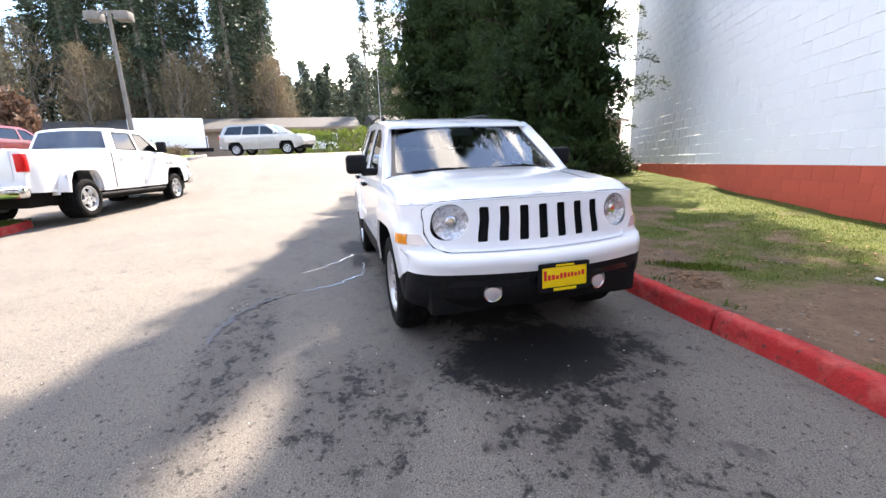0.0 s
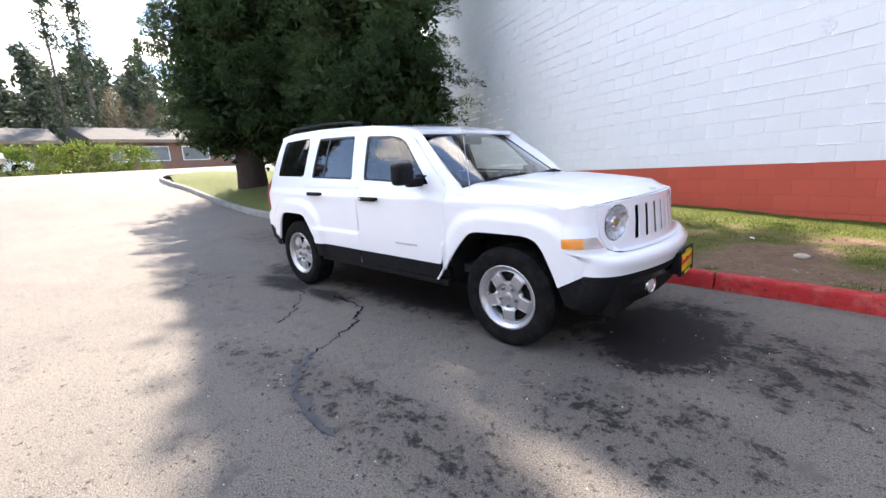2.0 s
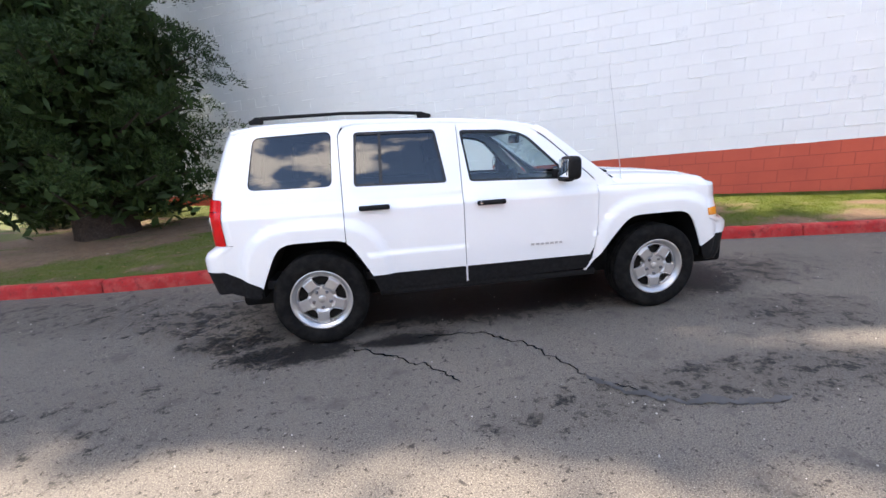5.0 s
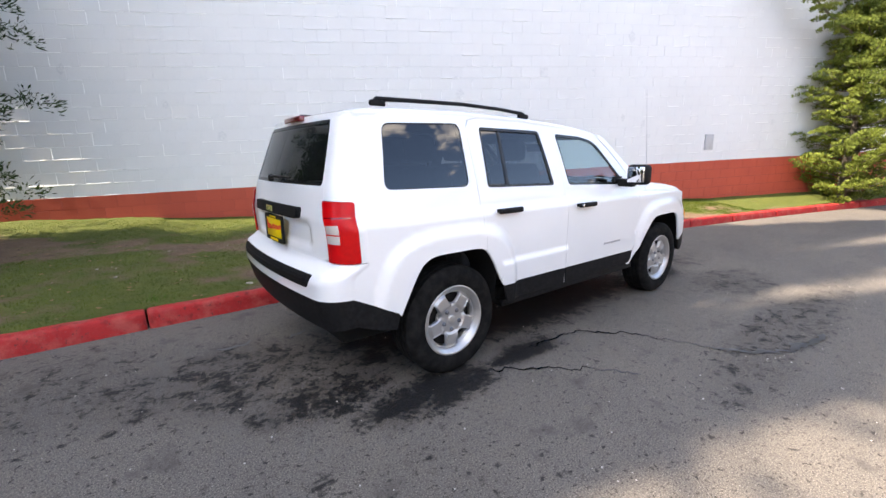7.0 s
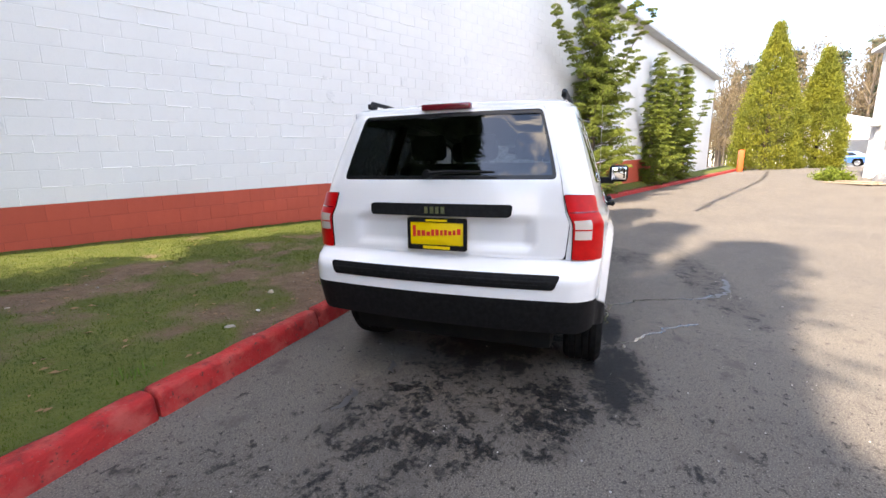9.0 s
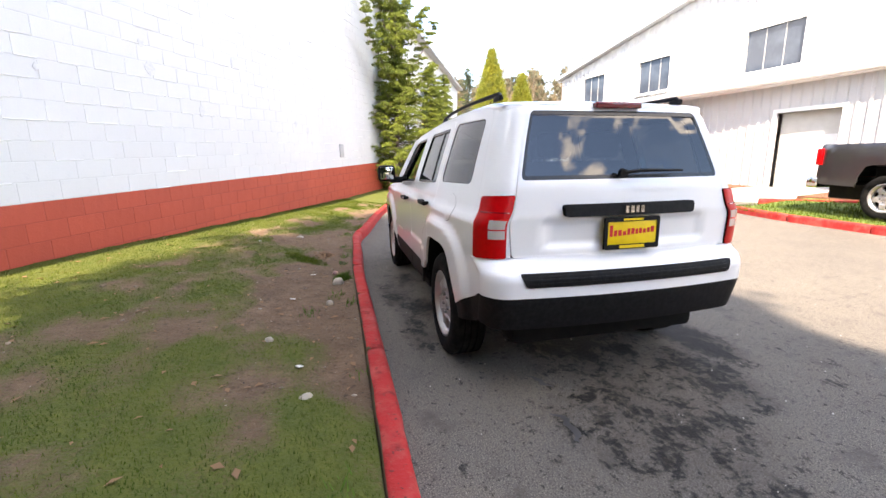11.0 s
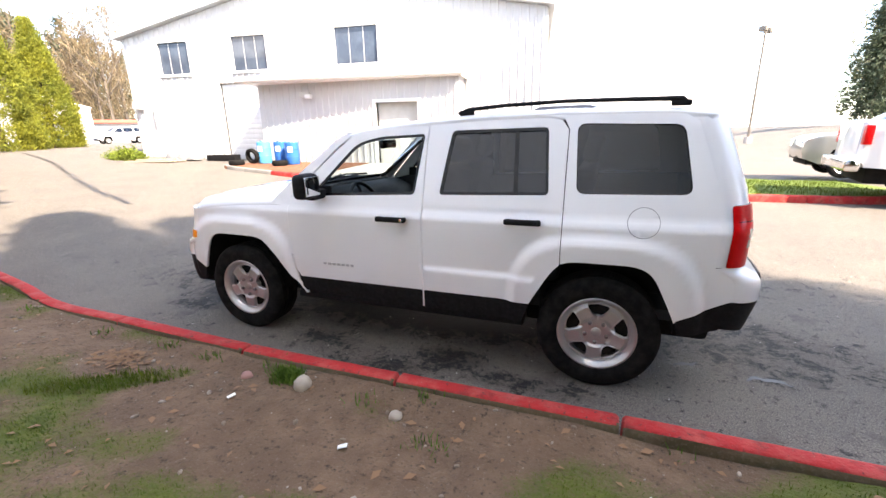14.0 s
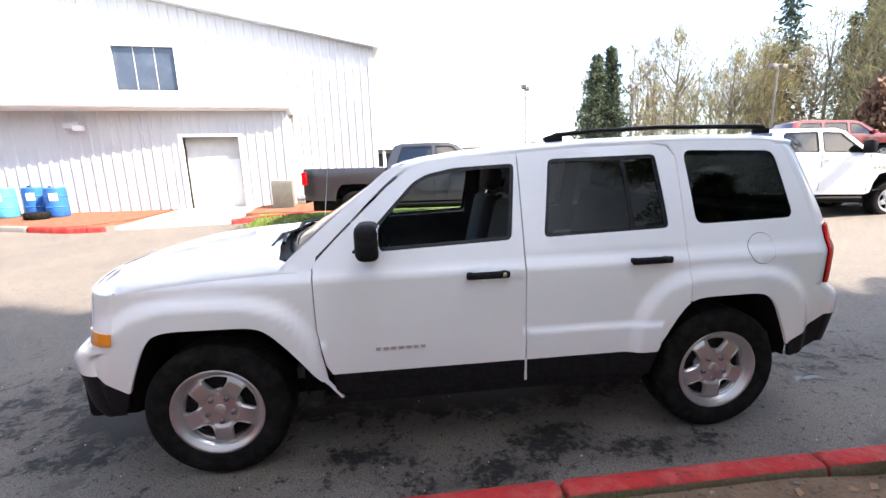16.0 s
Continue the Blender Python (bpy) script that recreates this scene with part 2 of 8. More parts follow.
def rounded(poly, r, seg=5):
    """A polygon with its corners rounded by about r."""
    res = []
    for i, p in enumerate(poly):
        p, a, b = Vector(p), Vector(poly[i - 1]), Vector(poly[(i + 1) % len(poly)])
        ra, rb = min(r, (a - p).length * 0.45), min(r, (b - p).length * 0.45)
        s, e = p + (a - p).normalized() * ra, p + (b - p).normalized() * rb
        for k in range(seg + 1):
            t = k / seg
            res.append(tuple((1 - t) ** 2 * s + 2 * t * (1 - t) * p + t * t * e))
    return res


def inset(poly, d):
    """A polygon moved inwards by d."""
    n = len(poly)
    area = sum(poly[i - 1][0] * poly[i][1] - poly[i][0] * poly[i - 1][1] for i in range(n))
    s = 1 if area > 0 else -1
    res = []
    for i in range(n):
        a, p, b = Vector(poly[i - 1]), Vector(poly[i]), Vector(poly[(i + 1) % n])
        e, f = (p - a), (b - p)
        e = e.normalized() if e.length > 1e-9 else f.normalized()
        f = f.normalized() if f.length > 1e-9 else e
        na, nb = Vector((-e.y, e.x)) * s, Vector((-f.y, f.x)) * s
        k = na + nb
        k = k / max(0.35, k.dot(na)) if k.length > 1e-6 else na
        res.append(tuple(p + k * d))
    return res


def inside(p, poly):
    x, y = p
    res = False
    for i in range(len(poly)):
        (x0, y0), (x1, y1) = poly[i - 1], poly[i]
        if (y0 > y) != (y1 > y) and x < (x1 - x0) * (y - y0) / (y1 - y0) + x0:
            res = not res
    return res


def dense(poly, step):
    res = []
    for i, b in enumerate(poly):
        a = poly[i - 1]
        d = math.dist(a, b)
        k = max(1, math.ceil(d / step))
        res += [(a[0] + (b[0] - a[0]) * j / k, a[1] + (b[1] - a[1]) * j / k) for j in range(1, k + 1)]
    return res


def sheet(poly, fn, inward, holes=(), step=0.05, off=0.0, skirt=0.02, bm=None):
    """A curved panel: the flat outline poly, less its holes, carried into space by fn(u, v), with an edge turned back along inward."""
    loops = [dense(p, step) for p in (poly, *holes)]
    pts, edges = [], []
    for lo in loops:
        k = len(pts)
        pts += lo
        edges += [(k + i, k + (i + 1) % len(lo)) for i in range(len(lo))]
    rim = len(pts)
    edge = np.array(pts)
    lo, hi = edge.min(axis=0), edge.max(axis=0)
    for i in range(int((hi[0] - lo[0]) / step) + 1):
        for j in range(int((hi[1] - lo[1]) / step) + 1):
            p = (lo[0] + (i + 0.5) * step, lo[1] + (j + 0.5) * step)
            if inside(p, loops[0]) and not any(inside(p, h) for h in loops[1:]) and np.min(np.sum((edge - p) ** 2, axis=1)) > (0.45 * step) ** 2:
                pts.append(p)
    vs, _, fs, *_ = delaunay_2d_cdt([Vector(p) for p in pts], edges, [], 0, 1e-6)
    b = bmesh.new()
    inward = Vector(inward)

    def put(u, v):
        p = Vector(fn(u, v))
        if off:
            e = 1e-3
            n = (Vector(fn(u + e, v)) - p).cross(Vector(fn(u, v + e)) - p)
            n = n.normalized() if n.length > 0 else -inward
            p = p + n * (off if n.dot(inward) < 0 else -off)
        return p
    lay = b.verts.layers.float_vector.new("true_normal")

    def bent(u, v, e=2e-3):
        n = (Vector(fn(u + e, v)) - Vector(fn(u - e, v))).cross(Vector(fn(u, v + e)) - Vector(fn(u, v - e)))
        return (-n if n.dot(inward) > 0 else n).normalized() if n.length > 1e-12 else Vector((0, 0, 0))
    verts = [b.verts.new(put(*v)) for v in vs]
    for p, v in zip(verts, vs):
        p[lay] = bent(*v)
    for f in fs:
        c = (sum(vs[i][0] for i in f) / len(f), sum(vs[i][1] for i in f) / len(f))
        if inside(c, loops[0]) and not any(inside(c, h) for h in loops[1:]):
            b.faces.new([verts[i] for i in f])
    b.normal_update()
    if sum((f.normal.dot(inward) * f.calc_area() for f in b.faces)) > 0:
        bmesh.ops.reverse_faces(b, faces=b.faces[:])
    if skirt:
        rims = [e for e in b.edges if len(e.link_faces) == 1]
        made = {}
        for e in rims:
            for v in e.verts:
                if v not in made:
                    made[v] = b.verts.new(v.co + inward * skirt)
        for e in rims:
            lp = e.link_loops[0]
            a, c = lp.vert, lp.link_loop_next.vert
            b.faces.new((c, a, made[a], made[c]))
    loose = [v for v in b.verts if not v.link_faces]
    bmesh.ops.delete(b, geom=loose, context="VERTS")
    return merge(bm, b)


def ribbon(rows, bm=None):
    """A surface through rows of points."""
    bm = bm or bmesh.new()
    vs = [[bm.verts.new(p) for p in r] for r in rows]
    for a, b in zip(vs, vs[1:]):
        for i in range(len(a) - 1):
            bm.faces.new((a[i], a[i + 1], b[i + 1], b[i]))
    return bm


def lerp(x, rows):
    """Smoothed value at x of (x, value) rows."""
    if x <= rows[0][0]:
        return rows[0][1]
    for (a, p), (b, q) in zip(rows, rows[1:]):
        if x <= b:
            t = (x - a) / (b - a)
            return p + (q - p) * t
    return rows[-1][1]


def ease(t):
    t = min(1.0, max(0.0, t))
    return t * t * (3 - 2 * t)


def circle(x, y, r, n=28):
    return [(x + r * math.cos(k * math.tau / n), y + r * math.sin(k * math.tau / n)) for k in range(n)]

# ---- ground ----
def ground_z(x, y):
    """The lot: level round the car, rising to both ends."""
    z = 1.3 * ease((-9 - x) / 12.5)
    z += 0.85 * ease((x - 5) / 30) if x > 5 else 0.0
    z += 0.22 * ease((-6 - y) / 8) * ease((x + 6) / 6)
    return z


def asphalt_material():
    """Old asphalt: aggregate, tar specks, dark stains where cars drip, and painted shade."""
    m = surf("old_asphalt", (0.140, 0.123, 0.103), 0.82, spec=0.28, var=((0.7, 0.35, 0.7, (0.101, 0.090, 0.079)), (170.0, 0.50, 0.66, (0.30, 0.275, 0.24)), (110.0, 0.52, 0.64, (0.050, 0.045, 0.040)), (55.0, 0.60, 0.66, (0.044, 0.040, 0.036)), (27.0, 0.60, 0.65, (0.034, 0.031, 0.028)), (11.0, 0.64, 0.68, (0.044, 0.040, 0.036)), (75.0, 0.68, 0.71, (0.40, 0.37, 0.33)), (4.0, 0.58, 0.72, (0.082, 0.074, 0.066))), bump=((190.0, 0.6, 0.008), (40.0, 0.4, 0.014)))
    n, l = m.node_tree.nodes, m.node_tree.links
    b = n["Principled BSDF"]
    t = n.new("ShaderNodeTexCoord")
    at = n.new("ShaderNodeAttribute")
    at.attribute_name = "wet_and_shade"
    no = n.new("ShaderNodeTexNoise")
    no.inputs["Scale"].default_value, no.inputs["Detail"].default_value, no.inputs["Roughness"].default_value, no.inputs["Distortion"].default_value = 7.0, 8, 0.68, 0.3
    l.new(t.outputs["Object"], no.inputs["Vector"])
    fine = n.new("ShaderNodeTexNoise")
    fine.inputs["Scale"].default_value, fine.inputs["Detail"].default_value, fine.inputs["Roughness"].default_value = 30.0, 5, 0.65
    l.new(t.outputs["Object"], fine.inputs["Vector"])
    both = n.new("ShaderNodeMixRGB")
    both.inputs["Fac"].default_value = 0.36
    l.new(no.outputs["Fac"], both.inputs["Color1"])
    l.new(fine.outputs["Fac"], both.inputs["Color2"])
    add = n.new("ShaderNodeMath")
    add.operation = "ADD"
    l.new(at.outputs["Fac"], add.inputs[0])
    wide = n.new("ShaderNodeMapRange")
    wide.clamp = False
    wide.inputs["From Min"].default_value, wide.inputs["From Max"].default_value = 0.36, 0.64
    l.new(both.outputs["Color"], wide.inputs["Value"])
    l.new(wide.outputs["Result"], add.inputs[1])
    r = n.new("ShaderNodeMapRange")
    r.inputs["From Min"].default_value, r.inputs["From Max"].default_value = 0.94, 1.22
    l.new(add.outputs[0], r.inputs["Value"])
    mx = n.new("ShaderNodeMixRGB")
    mx.inputs["Color2"].default_value = (0.011, 0.0105, 0.010, 1)
    # damp round the stains and the painted shade: a little darker, with a soft edge
    dr = n.new("ShaderNodeMapRange")
    dr.inputs["From Min"].default_value, dr.inputs["From Max"].default_value = 0.22, 0.95
    dr.inputs["To Max"].default_value = 0.85
    l.new(at.outputs["Fac"], dr.inputs["Value"])
    damp = n.new("ShaderNodeMixRGB")
    damp.inputs["Color2"].default_value = (0.034, 0.029, 0.024, 1)
    l.new(dr.outputs["Result"], damp.inputs["Fac"])
    l.new(b.inputs["Base Color"].links[0].from_socket, damp.inputs["Color1"])
    l.new(r.outputs["Result"], mx.inputs["Fac"])
    l.new(damp.outputs["Color"], mx.inputs["Color1"])
    l.new(mx.outputs["Color"], b.inputs["Base Color"])
    rr = n.new("ShaderNodeMapRange")
    rr.inputs["To Min"].default_value, rr.inputs["To Max"].default_value = 0.80, 0.66
    l.new(r.outputs["Result"], rr.inputs["Value"])
    l.new(rr.outputs["Result"], b.inputs["Roughness"])
    return m


asphalt = asphalt_material()
# (x, y, radius along x, radius along y, strength) of damp patches and painted shade
# first row also paints shade under the car; (-4.2, 0.55) darkens the shaded kerb side
WET_SHADE = [(0.0, -0.1, 2.2, 0.72, 1.05), (2.10, -0.06, 0.52, 0.72, 1.04), (2.7, -0.1, 0.70, 0.70, 0.54), (3.3, -0.1, 0.7, 0.7, 0.38), (2.2, 0.55, 0.5, 0.25, 0.56), (-1.55, -0.95, 0.60, 0.24, 0.86), (-0.72, -0.93, 0.42, 0.15, 0.90), (-2.05, -0.60, 0.55, 0.32, 0.64),
       (-2.4, 0.0, 0.7, 0.7, 0.53), (-2.9, 0.1, 0.5, 0.5, 0.45), (1.3, -1.95, 2.1, 0.36, 0.44), (0.2, -2.05, 0.9, 0.25, 0.38), (0.62, 0.82, 0.32, 0.16, 0.62), (-0.4, 0.80, 0.34, 0.18, 0.74), (-0.1, 1.02, 0.30, 0.14, 0.70), (0.25, 1.08, 0.22, 0.10, 0.70), (-0.9, 0.97, 0.6, 0.14, 0.55), (0.0, 0.95, 1.2, 0.18, 0.46), (2.3, -1.2, 0.8, 0.5, 0.44), (4.2, -0.4, 0.9, 0.9, 0.26), (-4.2, 0.55, 2.2, 1.0, 0.40), (-2.6, -1.6, 1.4, 0.9, 0.32)]


def wet_shade_at(x, y):
    w = 0.14 * ease((7 - abs(x)) / 2) * ease((y + 5) / 2)
    for a, b, ra, rb, s in WET_SHADE:
        d = math.hypot((x - a) / ra, (y - b) / rb)
        w = max(w, s * ease(1.35 - d))
    return w


def axis(lo, hi):
    rows = [-1600, -800, -350, -160, -95, -65] + [-50 + 1.0 * i for i in range(101)] + [65, 95, 160, 350, 800, 1600]
    rows = [v for v in rows if not lo < v < hi]
    k = int((hi - lo) / 0.09)
    return sorted(rows + [lo + (hi - lo) * i / k for i in range(k + 1)])


gx, gy = axis(-6, 6), axis(-4, 2)
gverts = [(x, y, ground_z(x, y)) for x in gx for y in gy]
gn = len(gy)
gfaces = [(i * gn + j, (i + 1) * gn + j, (i + 1) * gn + j + 1, i * gn + j + 1) for i in range(len(gx) - 1) for j in range(gn - 1)]
gme = raw_mesh("ground", gverts, gfaces, asphalt, 60)
wa = gme.attributes.new("wet_and_shade", "FLOAT", "POINT")
wa.data.foreach_set("value", [wet_shade_at(x, y) for x, y, z in gverts])
tagged(new("ground", gme), "weathered grey asphalt lot with damp stains and painted shade", "ground", kind="structure")

# kerb beside the lawn: the foot of its face, from the far tip past the car to the far end
KERB = [(-16.9, 3.2), (-17.1, 2.5), (-16.7, 2.0), (-15.6, 1.95), (-13.9, 2.15), (-10.6, 2.1), (-8.0, 1.75), (-5.9, 1.5), (-5.0, 1.36), (-3.9, 1.28), (-2.9, 1.27), (-1.58, 1.26), (-0.25, 1.26), (0.77, 1.26), (2.06, 1.21), (3.1, 1.17), (4.0, 0.97), (5.4, 0.70), (6.8, 0.40), (8.2, 0.03), (10.0, -0.55), (13.1, -1.72), (16.5, -3.25), (20.7, -5.25), (25, -7.3), (30, -9.7), (36, -12.4)]


def along(path, step):
    """Points every step along a path, smoothed."""
    pts = [Vector(p) for p in path]
    res = []
    for i in range(len(pts) - 1):
        p0, p1, p2, p3 = pts[max(i - 1, 0)], pts[i], pts[i + 1], pts[min(i + 2, len(pts) - 1)]
        k = max(1, round((p2 - p1).length / step))
        for j in range(k):
            t = j / k
            res.append(0.5 * ((2 * p1) + (p2 - p0) * t + (2 * p0 - 5 * p1 + 4 * p2 - p3) * t * t + (3 * p1 - p0 - 3 * p2 + p3) * t ** 3))
    return res + [pts[-1]]


def kerb_y(x):
    return lerp(x, KERB[4:])


WALL_A, WALL_B = Vector((-2.1, 6.0)), Vector((8.0, 1.35))
WALL_D = (WALL_B - WALL_A).normalized()
WALL_N = Vector((WALL_D.y, -WALL_D.x))          # towards the lot


def wall_y(x):
    return WALL_A.y + (x - WALL_A.x) * WALL_D.y / WALL_D.x


# lawn between kerb and wall
def lawn_z(x, y):
    k, w = kerb_y(x), max(wall_y(x), kerb_y(x) + 0.3)
    t = min(1.0, max(0.0, (y - k) / max(0.6, w - k)))
    z = ground_z(x, k) + 0.055 + 0.055 * ease((-1.6 - x) / 1.2) + 0.29 * t ** 0.75 * ease((x + 30) / 10)
    if x < -8:
        z += 0.22 * ease((-8 - x) / 3) * ease((y - k) / 1.5) * ease((x + 17.5) / 3)
    z += 0.036 * ease((0.34 - (y - k)) / 0.20) * ease((x + 2.2) / 1.2)      # soil banked up behind the kerb
    return z + 0.022 * noise.noise((x * 1.4, y * 1.4, 0)) + 0.010 * noise.noise((x * 6, y * 6, 3))


def lawn_mask(x, y):
    """1 where grass grows, 0 on bare soil."""
    f = noise.fractal((x * 0.8 + 7, y * 1.5, 0.3), 1.0, 2.0, 5) * 0.95 + 0.80 * noise.noise((x * 2.0, y * 3.2, 5)) + 0.40 * noise.noise((x * 6.0, y * 7.0, 8))
    k, w = kerb_y(x), wall_y(x)
    t = (y - k) / max(0.8, w - k)
    f += 0.10 + 1.05 * ease((t - 0.62) / 0.18) - 0.45 * ease((0.34 - t) / 0.22) * ease((x + 1.9) / 1.2) + 0.05 * ease((x - 2.2) / 1.0) + 0.20 * ease((-1.1 - x) / 1.3) - 0.55 * ease((x + 1.3) / 0.6) * ease((1.9 - x) / 0.5) * ease((0.42 - t) / 0.15)
    f += 0.7 * ease((-7.5 - x) / 2.0) + 0.6 * ease((x - 6) / 3)
    f -= 0.9 * ease((2.6 - math.hypot(x + 5.8, y - 4.5)) / 1.2) + 0.6 * ease((1.6 - math.hypot(x + 11, y - 2.9)) / 0.8)
    du, dv = (x - 1.30) * 0.80 + (y - 1.93) * 0.60, (y - 1.93) * 0.80 - (x - 1.30) * 0.60
    f += 0.85 * ease((1.5 - math.hypot(du / 0.36, dv / 0.10)) / 0.9)         # a thick tongue of grass
    return min(1.0, max(0.0, 0.53 + 0.95 * f))


def masked(name, attr, bare, bare2, green, green2, rough=0.95):
    """Soil and grass mixed by a painted-in growth attribute, roughened by noise."""
    m = surf(name, bare, rough, var=((2.3, 0.44, 0.62, tuple(0.72 * c for c in bare)), (9.0, 0.35, 0.7, bare2), (90.0, 0.58, 0.72, (0.19, 0.145, 0.105)), (24.0, 0.58, 0.68, (0.060, 0.038, 0.022)), (40.0, 0.60, 0.72, (0.022, 0.016, 0.011))), bump=((30.0, 0.6, 0.03), (140.0, 0.6, 0.01)))
    n, l = m.node_tree.nodes, m.node_tree.links
    b = n["Principled BSDF"]
    at = n.new("ShaderNodeAttribute")
    at.attribute_name = attr
    t = n.new("ShaderNodeTexCoord")
    cols = []
    for scale, lo, hi in ((6.0, 0.38, 0.68), (60.0, 0.35, 0.65)):
        no = n.new("ShaderNodeTexNoise")
        no.inputs["Scale"].default_value, no.inputs["Detail"].default_value = scale, 6
        l.new(t.outputs["Object"], no.inputs["Vector"])
        cols.append(no)
    g = n.new("ShaderNodeMixRGB")
    g.inputs["Color1"].default_value, g.inputs["Color2"].default_value = (*green, 1), (*green2, 1)
    l.new(cols[0].outputs["Fac"], g.inputs["Fac"])
    add = n.new("ShaderNodeMath")
    add.operation = "ADD"
    l.new(at.outputs["Fac"], add.inputs[0])
    l.new(cols[1].outputs["Fac"], add.inputs[1])
    r = n.new("ShaderNodeMapRange")
    r.inputs["From Min"].default_value, r.inputs["From Max"].default_value = 0.70, 1.30
    l.new(add.outputs[0], r.inputs["Value"])
    x = n.new("ShaderNodeMixRGB")
    l.new(r.outputs["Result"], x.inputs["Fac"])
    l.new(b.inputs["Base Color"].links[0].from_socket, x.inputs["Color1"])
    l.new(g.outputs["Color"], x.inputs["Color2"])
    l.new(x.outputs["Color"], b.inputs["Base Color"])
    return m


soil_grass = masked("patchy_lawn", "growth", (0.176, 0.112, 0.067), (0.120, 0.072, 0.042), (0.046, 0.068, 0.008), (0.108, 0.116, 0.016))
blade_mat = surf("grass_blades", (0.058, 0.098, 0.010), 0.8, spec=0.1, var=((2.5, 0.38, 0.7, (0.104, 0.126, 0.016)), (7.0, 0.55, 0.70, (0.112, 0.098, 0.036)), (0.9, 0.5, 0.7, (0.050, 0.074, 0.012))))
thin = blade_mat.node_tree.nodes.new("ShaderNodeBsdfTranslucent")
half_lit = blade_mat.node_tree.nodes.new("ShaderNodeMixShader")
half_lit.inputs["Fac"].default_value = 0.45
blade_bsdf = blade_mat.node_tree.nodes["Principled BSDF"]
blade_mat.node_tree.links.new(blade_bsdf.inputs["Base Color"].links[0].from_socket, thin.inputs["Color"])
blade_mat.node_tree.links.new(blade_bsdf.outputs[0], half_lit.inputs[1])
blade_mat.node_tree.links.new(thin.outputs[0], half_lit.inputs[2])
blade_mat.node_tree.links.new(half_lit.outputs[0], blade_mat.node_tree.nodes["Material Output"].inputs["Surface"])
weed_mat = surf("weed_leaves", (0.085, 0.150, 0.018), 0.7, spec=0.2, var=((30.0, 0.40, 0.65, (0.060, 0.110, 0.014)),))
lverts, lmask, lfaces = [], [], []
lx = [-17.2 + 0.4 * i for i in range(28)] + [-6.0 + 0.06 * i for i in range(int(11.5 / 0.06))] + [5.5 + 0.3 * i for i in range(102)]
rows_n = 74
for x in lx:
    k = kerb_y(x) + 0.13
    if x < -15:
        k = 2.1 + 0.35 * ease((-15 - x) / 2.2)
    w = wall_y(x) + 0.05 if x > -8.6 else 8.9 - 4.6 * ease((-12 - x) / 5)
    w = max(w, k + 0.25)
    for j in range(rows_n):
        y = k + (w - k) * (j / (rows_n - 1))
        lverts.append((x, y, lawn_z(x, y)))
        lmask.append(lawn_mask(x, y))
for i in range(len(lx) - 1):
    for j in range(rows_n - 1):
        a = i * rows_n + j
        lfaces.append((a, a + rows_n, a + rows_n + 1, a + 1))
lme = raw_mesh("lawn", lverts, lfaces, soil_grass, 60)
la = lme.attributes.new("growth", "FLOAT", "POINT")
la.data.foreach_set("value", lmask)
tagged(new("lawn", lme), "patchy lawn of short grass and bare brown soil", "lawn", kind="structure")


def quad_mesh(name, verts, material, smooth=0):
    """verts: (n, 4, 3) corners of n loose quads."""
    n = len(verts)
    me = bpy.data.meshes.new(name)
    me.vertices.add(n * 4)
    me.vertices.foreach_set("co", verts.reshape(-1).astype(np.float32))
    me.loops.add(n * 4)
    me.loops.foreach_set("vertex_index", np.arange(n * 4, dtype=np.int32))
    me.polygons.add(n)
    me.polygons.foreach_set("loop_start", np.arange(0, n * 4, 4, dtype=np.int32))
    me.update(calc_edges=True)
    me.materials.append(material)
    finish(me, smooth)
    return me


def blades(pts, rng, lo, hi, width):
    """Upright grass blades, each a bent tapered quad, at pts."""
    n = len(pts)
    p = np.array(pts)
    a = rng.uniform(0, math.tau, n)
    h = rng.uniform(lo, hi, n)
    side = np.stack([np.cos(a), np.sin(a), np.zeros(n)], 1) * width
    lean = np.stack([-np.sin(a), np.cos(a), np.zeros(n)], 1) * (h * rng.uniform(0.1, 0.9, n))[:, None]
    up = np.zeros((n, 3))
    up[:, 2] = h
    return np.stack([p - side, p + side, p + side * 0.25 + lean + up, p - side * 0.25 + lean + up], 1)


grng = np.random.default_rng(4)
bp = []
while len(bp) < 190000:
    x = -7.5 + 15.5 * grng.random()
    y = kerb_y(x) + 0.14 + (wall_y(x) - kerb_y(x) - 0.16) * grng.random()
    if lawn_mask(x, y) > 0.25 + 0.65 * grng.random():
        bp.append((x, y, lawn_z(x, y) - 0.004))
tagged(new("grass", quad_mesh("grass", blades(bp, grng, 0.006, 0.022, 0.0020), blade_mat)), "short green grass blades on the lawn", "grass", kind="stuff")
bp = []
for i in range(13):
    x = -6.5 + 9.8 * grng.random()
    y = kerb_y(x) + 0.17 + 0.10 * grng.random() + (0.5 * grng.random() if grng.random() < 0.3 else 0)
    for k in range(34 if i else 10):
        bp.append((x + 0.05 * grng.normal(), y + 0.035 * grng.normal(), lawn_z(x, y) - 0.004))
for k in range(700):
    x, y = 0.40 + 0.045 * grng.normal(), 1.50 + 0.032 * grng.normal()
    bp.append((x, y, lawn_z(x, y)))
tall = []
while len(tall) < 900:
    x, y = 1.30 + 0.32 * grng.normal(), 1.93 + 0.24 * grng.normal()
    du, dv = (x - 1.30) * 0.80 + (y - 1.93) * 0.60, (y - 1.93) * 0.80 - (x - 1.30) * 0.60
    if math.hypot(du / 0.42, dv / 0.11) < 1.0:
        tall.append((x, y, lawn_z(x, y) - 0.004))
tagged(new("grass", quad_mesh("grass", blades(tall, grng, 0.015, 0.050, 0.0026), blade_mat)), "longer tongue of grass on the bare soil", "grass", kind="stuff")
